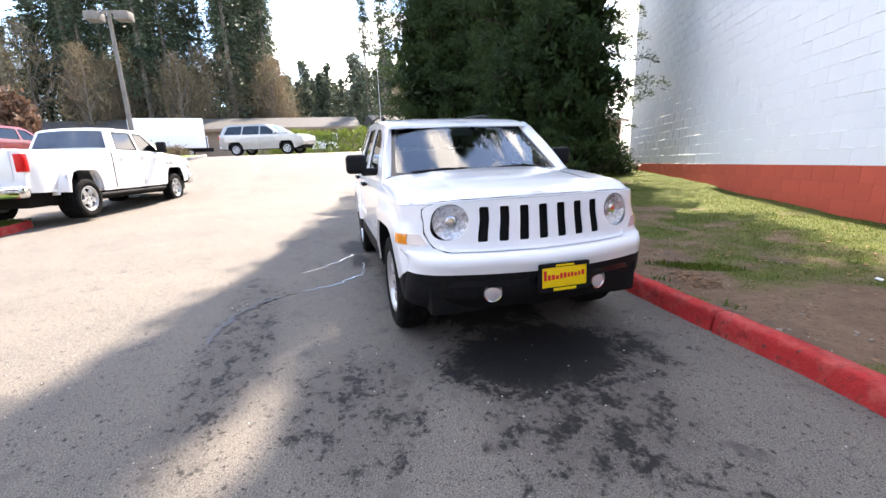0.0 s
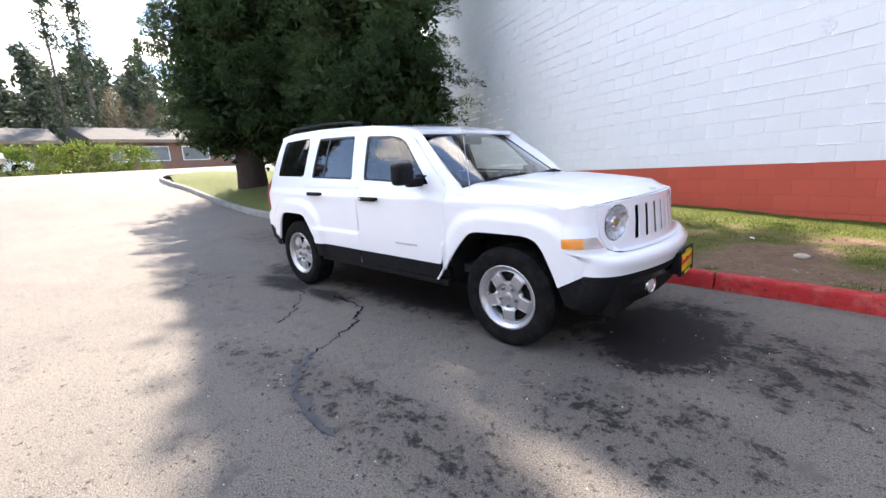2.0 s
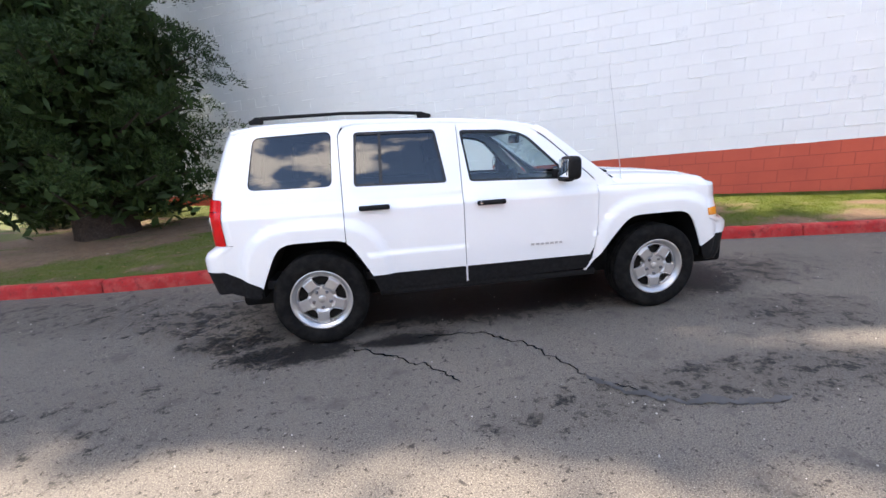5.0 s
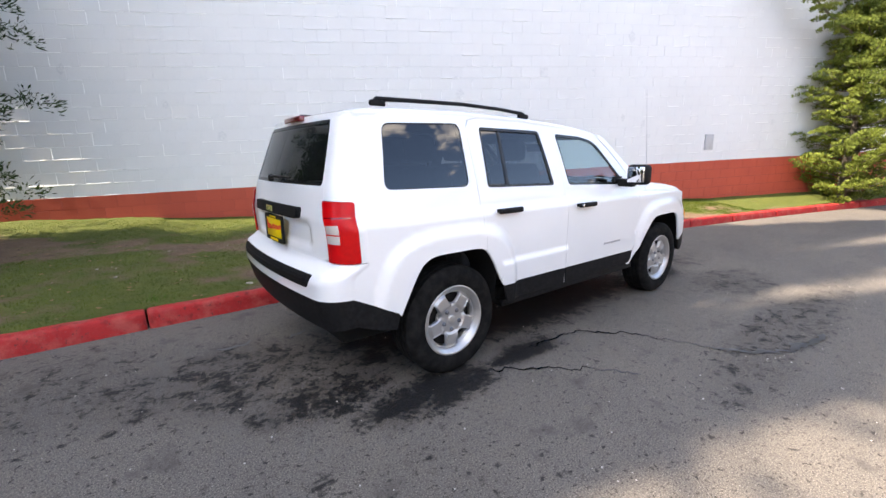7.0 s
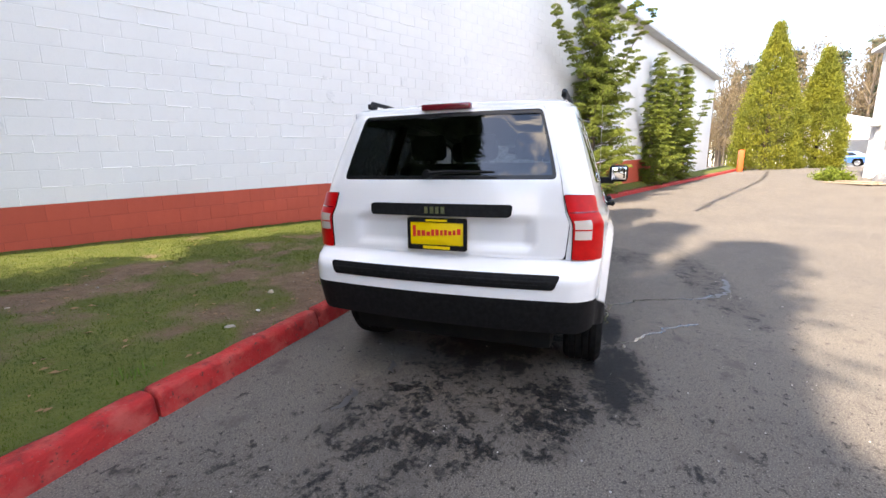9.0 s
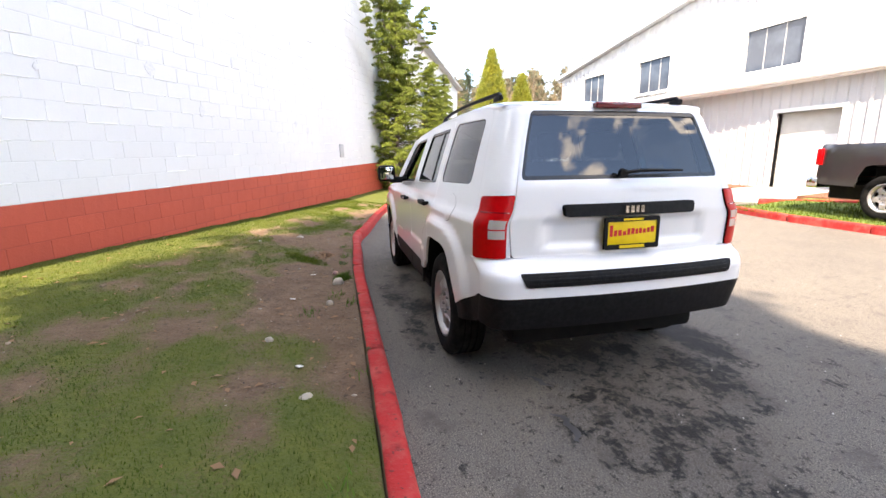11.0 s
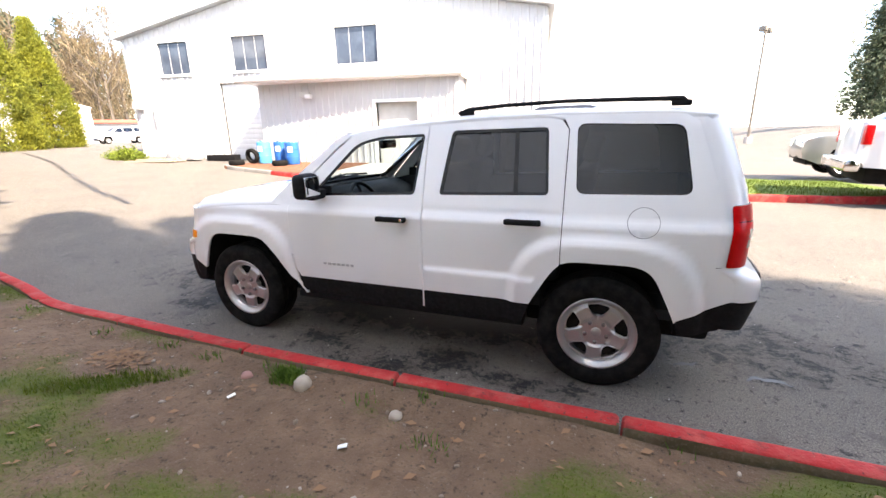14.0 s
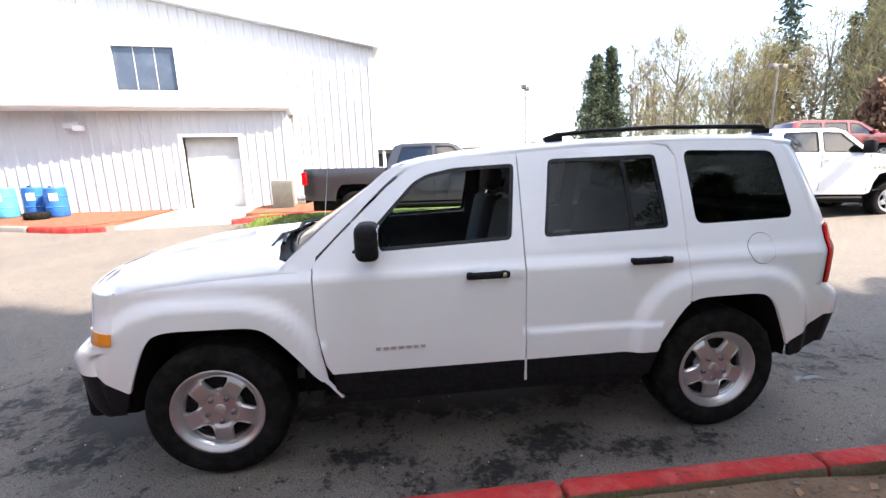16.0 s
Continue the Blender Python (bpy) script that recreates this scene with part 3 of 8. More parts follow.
tagged(new("weeds", quad_mesh("weeds", blades(bp, grng, 0.018, 0.055, 0.004), weed_mat)), "green weed tufts along the kerb", "weeds", kind="stuff")

# kerbs
red_kerb = surf("worn_red_kerb_paint", (0.42, 0.026, 0.025), 0.78, spec=0.3, var=((3.0, 0.35, 0.7, (0.33, 0.020, 0.019)), (6.0, 0.46, 0.66, (0.43, 0.075, 0.062)), (10.0, 0.54, 0.70, (0.20, 0.022, 0.020)), (28.0, 0.60, 0.68, (0.11, 0.035, 0.030)), (80.0, 0.64, 0.72, (0.24, 0.14, 0.12))), bump=((60.0, 0.6, 0.010), (14.0, 0.6, 0.02)))
grey_kerb = surf("grey_concrete_kerb", (0.26, 0.25, 0.23), 0.85, var=((4.0, 0.35, 0.7, (0.18, 0.17, 0.155)), (60.0, 0.6, 0.72, (0.34, 0.33, 0.31))), bump=((60.0, 0.5, 0.006),))
mossy_kerb = surf("mossy_bare_concrete", (0.120, 0.086, 0.052), 0.95, var=((6.0, 0.35, 0.7, (0.070, 0.064, 0.026)), (50.0, 0.5, 0.7, (0.14, 0.11, 0.075))), bump=((50.0, 0.6, 0.01),))
KERB_SHAPE = [(-0.012, -0.06), (-0.006, 0.03), (0.003, 0.085), (0.008, 0.118), (0.018, 0.136), (0.034, 0.143), (0.104, 0.146), (0.118, 0.138), (0.124, 0.10), (0.124, -0.06)]


def kerb_piece(pts, side, material, parent, zf, high=1.0):
    """One length of kerb along pts; side: +1 if it rises to the left of the way."""
    pts = list(pts)
    for i, j in ((0, 1), (-1, -2)):
        pts[i] = pts[i] + (pts[j] - pts[i]).normalized() * 0.008
    pts = [pts[0], pts[0] + (pts[1] - pts[0]).normalized() * 0.014] + pts[1:-1] + [pts[-1] + (pts[-2] - pts[-1]).normalized() * 0.014, pts[-1]]
    rows = []
    for i, p in enumerate(pts):
        d = (pts[min(i + 1, len(pts) - 1)] - pts[max(i - 1, 0)]).normalized()
        nrm = Vector((-d.y, d.x)) * side
        inset_end = 0.010 if i in (0, len(pts) - 1) else 0.0
        row = []
        for a, b in KERB_SHAPE:
            wob = 0.005 * noise.noise((p.x * 4, p.y * 4, a * 20 + b * 20)) + 0.006 * noise.noise((p.x * 13, p.y * 13, a * 9 + b * 30))
            aa = a + wob + (inset_end if a < 0.07 else -inset_end)
            q = p + nrm * aa
            row.append((q.x, q.y, zf(p.x, p.y) + (b * high + wob - inset_end * (b > 0.1))))
        rows.append(row)
    bm = ribbon(rows)
    vs = list(bm.verts)
    n = len(KERB_SHAPE)
    bm.faces.new(vs[:n])
    bm.faces.new(vs[-n:][::-1])
    bmesh.ops.recalc_face_normals(bm, faces=bm.faces[:])
    bm.faces.ensure_lookup_table()
    for f in bm.faces:
        c = f.calc_center_median()
        if f.normal.xy.length > 0.8 and f.normal.xy.dot(side_way(pts, c) * side) > 0.3:
            f.material_index = 1
    ob = part("kerb_stone", bm, material, parent, smooth=50)
    ob.data.materials.append(mossy_kerb)
    return ob


def side_way(pts, c):
    i = min(range(len(pts) - 1), key=lambda k: (pts[k] - c.xy).length)
    d = (pts[i + 1] - pts[i]).normalized()
    return Vector((-d.y, d.x))


def build_kerb(name, label, path, side, cuts, red, zf=ground_z, step=0.12, joints=()):
    k = thing(name, label, "kerb", kind="structure")
    pts = along(path, step)
    length, run, last = 0.0, [pts[0]], 0.0
    goal = next(cuts)
    for a, b in zip(pts, pts[1:]):
        length += (b - a).length
        run.append(b)
        if any(a.x < j <= b.x for j in joints) if joints else length - last >= goal or b is pts[-1]:
            mid = run[len(run) // 2]
            kerb_piece(run, side, red_kerb if red(mid) else grey_kerb, k, zf)
            run, last = [b], length
            goal = next(cuts)
    return k


def lengths(seed, base=1.28):
    rng = random.Random(seed)
    while True:
        yield base + 0.15 * (rng.random() - 0.5)


build_kerb("kerb", "worn red-painted kerb of separate stones beside the lawn", KERB, 1, lengths(1), lambda p: p.x > -5.6, joints=[-15.5, -13.9, -12.4, -10.9, -9.4, -8.0, -6.8, -5.6, -4.2, -2.89, -1.58, -0.25, 0.77, 2.06, 3.3, 4.5, 5.7, 7.0, 8.3, 9.6, 11, 12.3, 13.7, 15, 16.5, 18, 19.5, 21, 23, 25, 27, 29, 31, 33, 35.9])

# ---- the white compact SUV ----
AXLE, HUB = 1.3175, 0.345


def suv_half(x, z):
    """Half the body's width."""
    w = 0.868
    if x > 1.0:
        w -= 0.045 * ((x - 1.0) / 0.85) ** 2
    if x < -1.2:
        w -= 0.050 * ((-1.2 - x) / 0.75) ** 2
    if z < 0.95:
        w -= 0.022 * ((0.95 - z) / 0.55) ** 2
        if -0.95 < x < 0.8:
            w += 0.010 * ease((0.675 - z) / 0.02)
    w -= 0.036 * ease((z - 0.97) / 0.09)
    if z > 1.06:
        w -= 0.27 * (z - 1.06) + 0.12 * (z - 1.06) ** 2
    for s in (1, -1):
        dx, dz = abs(x - s * AXLE), z - HUB
        r = ((dx / 0.405) ** 3.2 + (max(0, dz) / 0.445) ** 3.2) ** (1 / 3.2)
        w += 0.033 * ease((1.38 - r) / 0.19)
    return w


def suv_front_x(z):
    return lerp(z, [(0.33, 2.06), (0.40, 2.11), (0.57, 2.15), (0.62, 2.165), (0.66, 2.155), (0.685, 2.11), (0.70, 2.055), (0.74, 2.042), (1.0, 2.012), (1.1, 1.99)])


def suv_rear_x(z):
    return lerp(z, [(0.38, 2.10), (0.45, 2.13), (0.60, 2.17), (0.70, 2.172), (0.74, 2.155), (0.78, 2.09), (0.80, 2.068), (1.0, 2.078), (1.15, 2.055), (1.19, 2.045), (1.53, 1.925), (1.62, 1.865)])


FR, RR = 0.16, 0.13            # plan radius of the front and rear corners


def wrap(u, w, r):
    """u in -1..1 across an end with rounded corners: y and how far round the corner."""
    s, a = (1 if u >= 0 else -1), abs(u)
    if a <= 0.8:
        return s * a / 0.8 * (w - r), 0.0
    th = min(1.0, (a - 0.8) / 0.2) * math.pi / 2
    return s * (w - r + r * math.sin(th)), 1 - math.cos(th)


def suv_front_end(z):
    return suv_front_x(z) - 0.28 * 0.83 ** 2 - 0.115


def suv_front(u, z):
    w = suv_half(suv_front_end(z), z)
    y, c = wrap(u, w, FR)
    return (suv_front_end(z) + 0.28 * (0.83 ** 2 - y * y) + 0.115 * (1 - c) - 0.28 * (0.83 ** 2 - w * w) * (abs(y) / w) ** 8, y, z)


def suv_rear_end(z):
    w = 0.82 - 0.3 * max(0, z - 1.06)
    return -(suv_rear_x(z) - 0.10 * w * w - RR)


def suv_rear(u, z):
    e = suv_rear_end(z)
    w = suv_half(e, z)
    y, c = wrap(u, w, RR)
    w0 = 0.82 - 0.3 * max(0, z - 1.06)
    return (e - 0.10 * (w0 * w0 - min(w0, abs(y)) ** 2) - RR * (1 - c), y, z)


def suv_roof_z(x):
    return lerp(x, [(-1.9, 1.585), (-1.8, 1.612), (-1.6, 1.633), (-1.05, 1.64), (-0.6, 1.63), (-0.25, 1.61), (0.05, 1.585), (0.25, 1.56), (0.36, 1.535), (0.42, 1.512)])


def suv_roof_edge(x):
    return suv_roof_z(x) - 0.045


def suv_roof(x, u):
    w = suv_half(x, suv_roof_edge(x))
    y, c = wrap(u, w, 0.09)
    return (x, y, suv_roof_z(x) - 0.015 * (y / w) ** 2 - 0.030 * c)


def suv_hood_z(x):
    return lerp(x, [(0.8, 1.135), (1.05, 1.128), (1.3, 1.115), (1.55, 1.092), (1.75, 1.068), (1.9, 1.042), (1.98, 1.022), (2.03, 0.995)])


def suv_hood_edge(x):
    return suv_hood_z(x) - 0.10


def suv_nose(u):
    """Height of the line where the hood meets the front panel."""
    return lerp(abs(u), [(0.0, 1.000), (0.3, 0.998), (0.6, 0.990), (0.78, 0.981), (0.9, 0.974), (1.0, 0.969)])


def suv_hood(x, u):
    w = suv_half(x, suv_hood_edge(x))
    y, c = wrap(u, w, FR)
    bulge = 0.010 * ease((0.52 - abs(y)) / 0.08) * ease((1.95 - x) / 0.3)
    z = suv_hood_z(x) - 0.035 * (y / w) ** 2 - 0.065 * c + bulge - 0.006
    k = ease(1 - (suv_front(u, 0.985)[0] - x) / 0.13)
    return (x, y, z + (suv_nose(u) - z) * k)


def soft(pts, r, seg=6):
    """An open line with its inner corners rounded; the two end points are left out."""
    return [q for i in range(1, len(pts) - 1) for q in rounded(pts, r, seg)[i * (seg + 1):(i + 1) * (seg + 1)]]


ARCH_F = [(0.79, 0.46), (0.93, 0.655), (1.035, 0.768), (1.11, 0.792), (1.50, 0.792), (1.585, 0.745), (1.675, 0.55), (1.715, 0.42)]
ARCH_R = [(-0.90, 0.46), (-1.03, 0.695), (-1.085, 0.765), (-1.15, 0.792), (-1.50, 0.792), (-1.585, 0.742), (-1.69, 0.52), (-1.73, 0.42)]
SOFT_F, SOFT_R = soft(ARCH_F, 0.085), soft(ARCH_R, 0.085)
WIN_FRONT = [(0.63, 1.098), (-0.168, 1.128), (-0.212, 1.502), (0.10, 1.489), (0.235, 1.463), (0.31, 1.425)]
WIN_REAR = [(-0.335, 1.132), (-1.005, 1.148), (-0.978, 1.526), (-0.392, 1.518)]
WIN_QUARTER = [(-1.155, 1.160), (-1.738, 1.168), (-1.678, 1.526), (-1.135, 1.542)]


def steel_wheel(rim_r, tyre_r, width, spokes=5, tyre_mat=None, rim_mat=None, fine=0.022):
    """Meshes of a wheel that faces +y, centred on the hub's outer face."""
    out = Matrix.Rotation(-math.pi / 2, 4, "X")
    k = rim_r / 0.215
    holes = []
    for i in range(spokes):
        a = math.tau * i / spokes + math.pi / 2
        half = math.pi / spokes
        r0, r1 = 0.101 * k, 0.174 * k
        pts = [(r0, -half * 0.38), (r1 * 0.92, -half * 0.63), (r1, -half * 0.55), (r1 * 1.01, 0), (r1, half * 0.55), (r1 * 0.92, half * 0.63), (r0, half * 0.38)]
        holes.append(rounded([(r * math.cos(a + b + half), r * math.sin(a + b + half)) for r, b in pts], 0.014 * k, 3))

    def face(u, v):
        r = math.hypot(u, v) / k
        turn = (math.atan2(v, u) - math.pi / 2 + math.pi / spokes) % (math.tau / spokes) - math.pi / spokes
        off = abs(r * math.sin(turn))
        return (u, -0.036 + 0.005 * ease((0.088 - r) / 0.016) + 0.017 * ease((0.054 - off) / 0.020) * ease((r - 0.074) / 0.022) * ease((0.180 - r) / 0.024), v)
    disc = sheet(circle(0, 0, 0.181 * k, 48), face, (0, -1, 0), holes, step=fine * k, skirt=0.030)
    lips = []
    for hole in holes:
        loop = [Vector(face(*p)) + Vector((0, 0.0015, 0)) for p in hole]
        lips.append(mesh_of("window_lip", tube([tuple(p) for p in loop + loop[:1]], 0.0040 * k, 5, caps=False), rim_mat or silver_rim, 60))
    lip = [(0.178 * k, -0.037), (0.182 * k, -0.034), (0.185 * k, -0.022), (0.190 * k, -0.017), (0.197 * k, -0.012), (0.206 * k, 0.000), (0.216 * k, 0.002), (0.220 * k, -0.006), (0.214 * k, -0.02), (0.205 * k, -0.03), (0.196 * k, -0.05), (0.185 * k, -width + 0.02), (0.05 * k, -width + 0.03)]
    rim = lathe(lip, 40, out, disc)
    t, w = tyre_r, width
    prof = [(0.208 * k, -0.012), (0.222 * k, 0.004), (t - 0.075, 0.012), (t - 0.045, 0.010), (t - 0.022, 0.002), (t - 0.008, -0.016)]
    for i in range(4):
        z0 = -0.022 - (w - 0.05) / 4 * i
        prof += [(t - 0.001, z0), (t - 0.001, z0 - (w - 0.05) / 4 + 0.012), (t - 0.009, z0 - (w - 0.05) / 4 + 0.009), (t - 0.009, z0 - (w - 0.05) / 4 + 0.003)]
    prof += [(t - 0.004, -w + 0.022), (t - 0.03, -w + 0.004), (0.222 * k, -w), (0.205 * k, -w + 0.02)]
    tyre = lathe(prof, 48, out)
    drum = lathe([(0.0, -0.070), (0.10 * k, -0.068), (0.105 * k, -0.075), (0.168 * k, -0.075), (0.172 * k, -0.085), (0.172 * k, -0.12)], 32, out)
    nut = lathe([(0.0, 0.011), (0.008 * k, 0.011), (0.012 * k, 0.005), (0.013 * k, -0.008), (0.019 * k, -0.009), (0.020 * k, -0.014)], 12, out)
    cap = lathe([(0.0, -0.014), (0.022 * k, -0.015), (0.027 * k, -0.018), (0.029 * k, -0.03)], 20, out)
    return {"rim": mesh_of("rim", rim, rim_mat or silver_rim, 40), "tyre": mesh_of("tyre", tyre, tyre_mat or rubber, 40),
            "drum": mesh_of("brake_disc", drum, brake_steel, 40), "nut": mesh_of("lug_nut", nut, steel_ink, 40), "cap": mesh_of("hub_cap", cap, rim_mat or silver_rim, 40), "lips": lips, "k": k}


def fit_wheel(meshes, parent, x, y, z, turn=0.0, nuts=5):
    """A wheel at its hub; it faces the side that y lies on."""
    m = Matrix.Translation((x, y, z)) @ (Matrix.Rotation(math.pi, 4, "Z") if y < 0 else Matrix.Identity(4)) @ Matrix.Rotation(turn, 4, "Y")
    w = part("wheel", meshes["rim"], None, parent, "silver five-window steel wheel", m=m)
    part("tyre", meshes["tyre"], None, w, "black rubber tyre")
    part("brake_disc", meshes["drum"], None, w, "dark brake disc behind the windows")
    part("hub_cap", meshes["cap"], None, w, m=Matrix.Translation((0, -0.006, 0)))
    for lip in meshes["lips"]:
        part("window_lip", lip, None, w)
    for i in range(nuts):
        a = math.tau * i / nuts + math.pi / 2
        part("lug_nut", meshes["nut"], None, w, m=Matrix.Translation((0.062 * meshes["k"] * math.cos(a), -0.026, 0.062 * meshes["k"] * math.sin(a))))
    return w


def glyph_bars(parent, name, mat, m, w, h, n, label, seed=3):
    """Plain bars in the place of lettering: they lie in the local xz plane and face -y."""
    rng = random.Random(seed)
    b = bmesh.new()
    step = w / n
    for i in range(n):
        ww = step * (0.55 + 0.25 * rng.random())
        box(-w / 2 + i * step, -w / 2 + i * step + ww, -0.004, 0.0, -h / 2, h / 2, 0.0, bm=b)
    return part(name, b, mat, parent, label, m=m)


def dealer_plate(name, label, m):
    """A yellow card in a black frame; it faces +x in its own space. The scrawl across it becomes plain bars."""
    p = thing(name, label, "plate", m)
    part("plate_frame", sheet(rounded([(-0.165, -0.085), (0.165, -0.085), (0.165, 0.085), (-0.165, 0.085)], 0.012), lambda u, v: (0.012, u, v), (-1, 0, 0),
                              [rounded([(-0.148, -0.058), (0.148, -0.058), (0.148, 0.062), (-0.148, 0.062)], 0.006)], step=0.05, skirt=0.016), black_plastic, p, "black frame")
    part("card", box(0.0, 0.008, -0.155, 0.155, -0.075, 0.075, 0.002), yellow_plate, p, "yellow card")
    for y0, y1, z0, z1 in ((-0.075, 0.075, -0.079, -0.063), (-0.06, 0.06, 0.067, 0.078)):
        part("frame_print", box(0.0125, 0.0145, y0, y1, z0, z1), yellow_plate, p, "yellow bar of unreadable print")
    b = bmesh.new()
    rng = random.Random(5)
    y = -0.135
    for i in range(11):
        w = 0.014 + 0.006 * rng.random()
        h = 0.060 if i == 0 else 0.022 + 0.012 * rng.random()
        box(0.008, 0.0095, 0.0, w, -0.016 + 0.0016 * i, -0.016 + 0.0016 * i + h, 0.0, bm=b, m=Matrix.Translation((0, y, 0)))
        y += w + 0.0075
    part("print", b, red_ink, p, "red bars in place of a scrawled name")
    return p


def build_suv():
    car = thing("white_suv", "glossy white compact SUV parked by a kerb, one window open", "car")
    fe, re = suv_front_end, suv_rear_end
    hood_side = [(x, suv_hood_edge(x) - 0.006) for x in (1.69, 1.5, 1.3, 1.1, 0.95, 0.812)]
    fender = [(0.812, 0.74), (0.785, 0.56), (0.772, 0.475), (0.80, 0.475)] + SOFT_F + [(1.70, 0.485), (fe(0.57), 0.568)]
    fender += [(fe(z), z) for z in (0.60, 0.64, 0.66, 0.675, 0.69, 0.70, 0.74, 0.82, 0.90, 0.955)] + hood_side
    front_door = [(0.745, 0.508), (0.775, 0.56), (0.805, 0.74), (0.805, 1.04), (0.79, 1.075), (0.70, 1.165), (0.44, 1.405), (0.33, 1.488), (0.24, 1.518), (0.05, 1.538), (-0.226, 1.552), (-0.226, 0.508)]
    rear_door = [(-0.233, 0.508), (-0.233, 1.553), (-0.60, 1.573), (-0.97, 1.578), (-1.05, 1.562), (-1.088, 1.51), (-1.089, 0.762)] + [p for p in SOFT_R[::-1] if p[0] > -1.085 and p[1] > 0.52] + [(-0.925, 0.508)]
    quarter = [(-1.095, 0.775), (-1.095, 1.51), (-1.06, 1.575)] + [(x, suv_roof_edge(x) - 0.003) for x in (-1.2, -1.4, -1.6)] + [(-1.68, 1.578)]
    quarter += [(re(z), z) for z in (1.54, 1.4, 1.25, 1.15, 1.0, 0.85, 0.80, 0.775, 0.74, 0.70, 0.66, 0.615)] + [(-1.715, 0.49)] + [p for p in SOFT_R[::-1] if p[0] < -1.10]
    header = [(0.40, suv_roof_edge(0.40) - 0.004)] + [(x, suv_roof_edge(x) - 0.003) for x in (0.25, 0.05, -0.25, -0.6, -1.0, -1.2)] + [(-1.10, 1.575), (-1.05, 1.574), (-0.97, 1.588), (-0.60, 1.581), (-0.229, 1.561), (0.05, 1.546), (0.24, 1.526), (0.335, 1.497), (0.36, 1.478)]
    pillar = [(0.79, 1.092), (0.80, 1.05), (0.818, 1.025), (0.97, 1.035), (0.90, 1.105), (0.455, 1.475), (0.385, 1.512), (0.35, 1.492), (0.45, 1.415)]
    for s in (1, -1):
        side = lambda x, z: (x, s * suv_half(x, z), z)
        inn = (0, -s, 0)
        part("fender", sheet(fender, side, inn, step=0.027), white_paint, car, "white front wing with a flared arch")
        d1 = part("door", sheet(front_door, side, inn, [rounded(WIN_FRONT, 0.03)], step=0.04), white_paint, car, "white front door")
        d2 = part("door", sheet(rear_door, side, inn, [rounded(WIN_REAR, 0.03)], step=0.028), white_paint, car, "white rear door")
        q = part("quarter_panel", sheet(quarter, side, inn, [rounded(WIN_QUARTER, 0.05)], step=0.024), white_paint, car, "white rear quarter panel")
        part("roof_side", sheet(header, side, inn, step=0.04), white_paint, car)
        part("windscreen_pillar", sheet(pillar, side, inn, step=0.04), white_paint, car)
        # black sill cladding, one piece a door, and the sill below
        part("cladding", sheet([(0.745, 0.502), (0.735, 0.40), (-0.221, 0.385), (-0.221, 0.502)], side, inn, off=0.004), black_plastic, d1, "matt black lower door cladding")
        part("cladding", sheet([(-0.237, 0.502), (-0.237, 0.385), (-0.885, 0.385), (-0.925, 0.502)], side, inn, off=0.004), black_plastic, d2, "matt black lower door cladding")
        part("door_edge", sheet([(0.772, 0.474), (0.700, 0.382), (0.714, 0.380), (0.788, 0.474)], side, inn, step=0.03, off=0.007), white_paint, d1, "thin white slanting door edge before the cladding")
        part("seam_backing", box(-0.240, -0.218, s * 0.80, s * 0.853, 0.388, 0.506), white_paint, car)
        part("sill", box(-0.89, 0.80, s * 0.70, s * 0.845, 0.335, 0.385, 0.012), black_plastic, car, "black sill")
        # windows
        for win, owner, dark in ((WIN_FRONT, d1, False), (WIN_REAR, d2, True), (WIN_QUARTER, q, True)):
            ro = rounded(win, 0.05 if owner is q else 0.03)
            part("window_seal", sheet(inset(ro, -0.004), side, inn, [inset(ro, 0.006 if owner is q else 0.017)], step=0.05, off=-0.003, skirt=0.012), black_gloss, owner, "black rubber seal")
            if not (owner is d1 and s == 1):
                part("window", sheet(inset(ro, 0.002 if owner is q else 0.010), side, inn, step=0.09, off=-0.005 if owner is q else -0.012, skirt=0.004), glass_tint if dark else glass_clear, owner, "dark privacy glass" if dark else "clear glass")
        part("divider_bar", sheet([(-0.80, 1.15), (-0.825, 1.15), (-0.805, 1.515), (-0.785, 1.515)], side, inn, off=-0.006), black_gloss, d2)
        # handles in shallow cups
        for owner, x, z in ((d1, -0.03, 0.976), (d2, -0.872, 1.0)):
            hb = box(x - 0.108, x + 0.108, s * (suv_half(x, z) + 0.022), s * (suv_half(x, z) + 0.046), z - 0.018, z + 0.018, 0.012, 3)
            box(x - 0.10, x - 0.07, s * (suv_half(x, z) - 0.004), s * (suv_half(x, z) + 0.03), z - 0.013, z + 0.013, 0.006, bm=hb)
            box(x + 0.07, x + 0.10, s * (suv_half(x, z) - 0.004), s * (suv_half(x, z) + 0.03), z - 0.013, z + 0.013, 0.006, bm=hb)
            part("handle", hb, black_plastic, owner, "black pull handle")
            part("lock", lathe([(0.0, 0.004), (0.010, 0.003), (0.012, 0.0), (0.012, -0.012)], 16, Matrix.Translation((x - 0.078, s * (suv_half(x, z) + 0.046), z)) @ Matrix.Rotation(-s * math.pi / 2, 4, "X")), chrome if owner is d1 else black_plastic, owner)
            part("handle_cup", sheet(circle(x + 0.01, z + 0.005, 0.045, 20), side, inn, off=0.0015, skirt=0.002, step=0.03), white_paint, owner)
        # door mirrors
        mi = box(0.475, 0.580, s * 0.90, s * 1.075, 1.105, 1.268, 0.035, 3)
        box(0.50, 0.575, s * 0.77, s * 0.95, 1.085, 1.150, 0.014, 2, bm=mi)
        box(0.47, 0.60, s * 0.774, s * 0.806, 1.082, 1.170, 0.010, 2, bm=mi)
        mir = part("door_mirror", mi, black_plastic, car, "black door mirror")
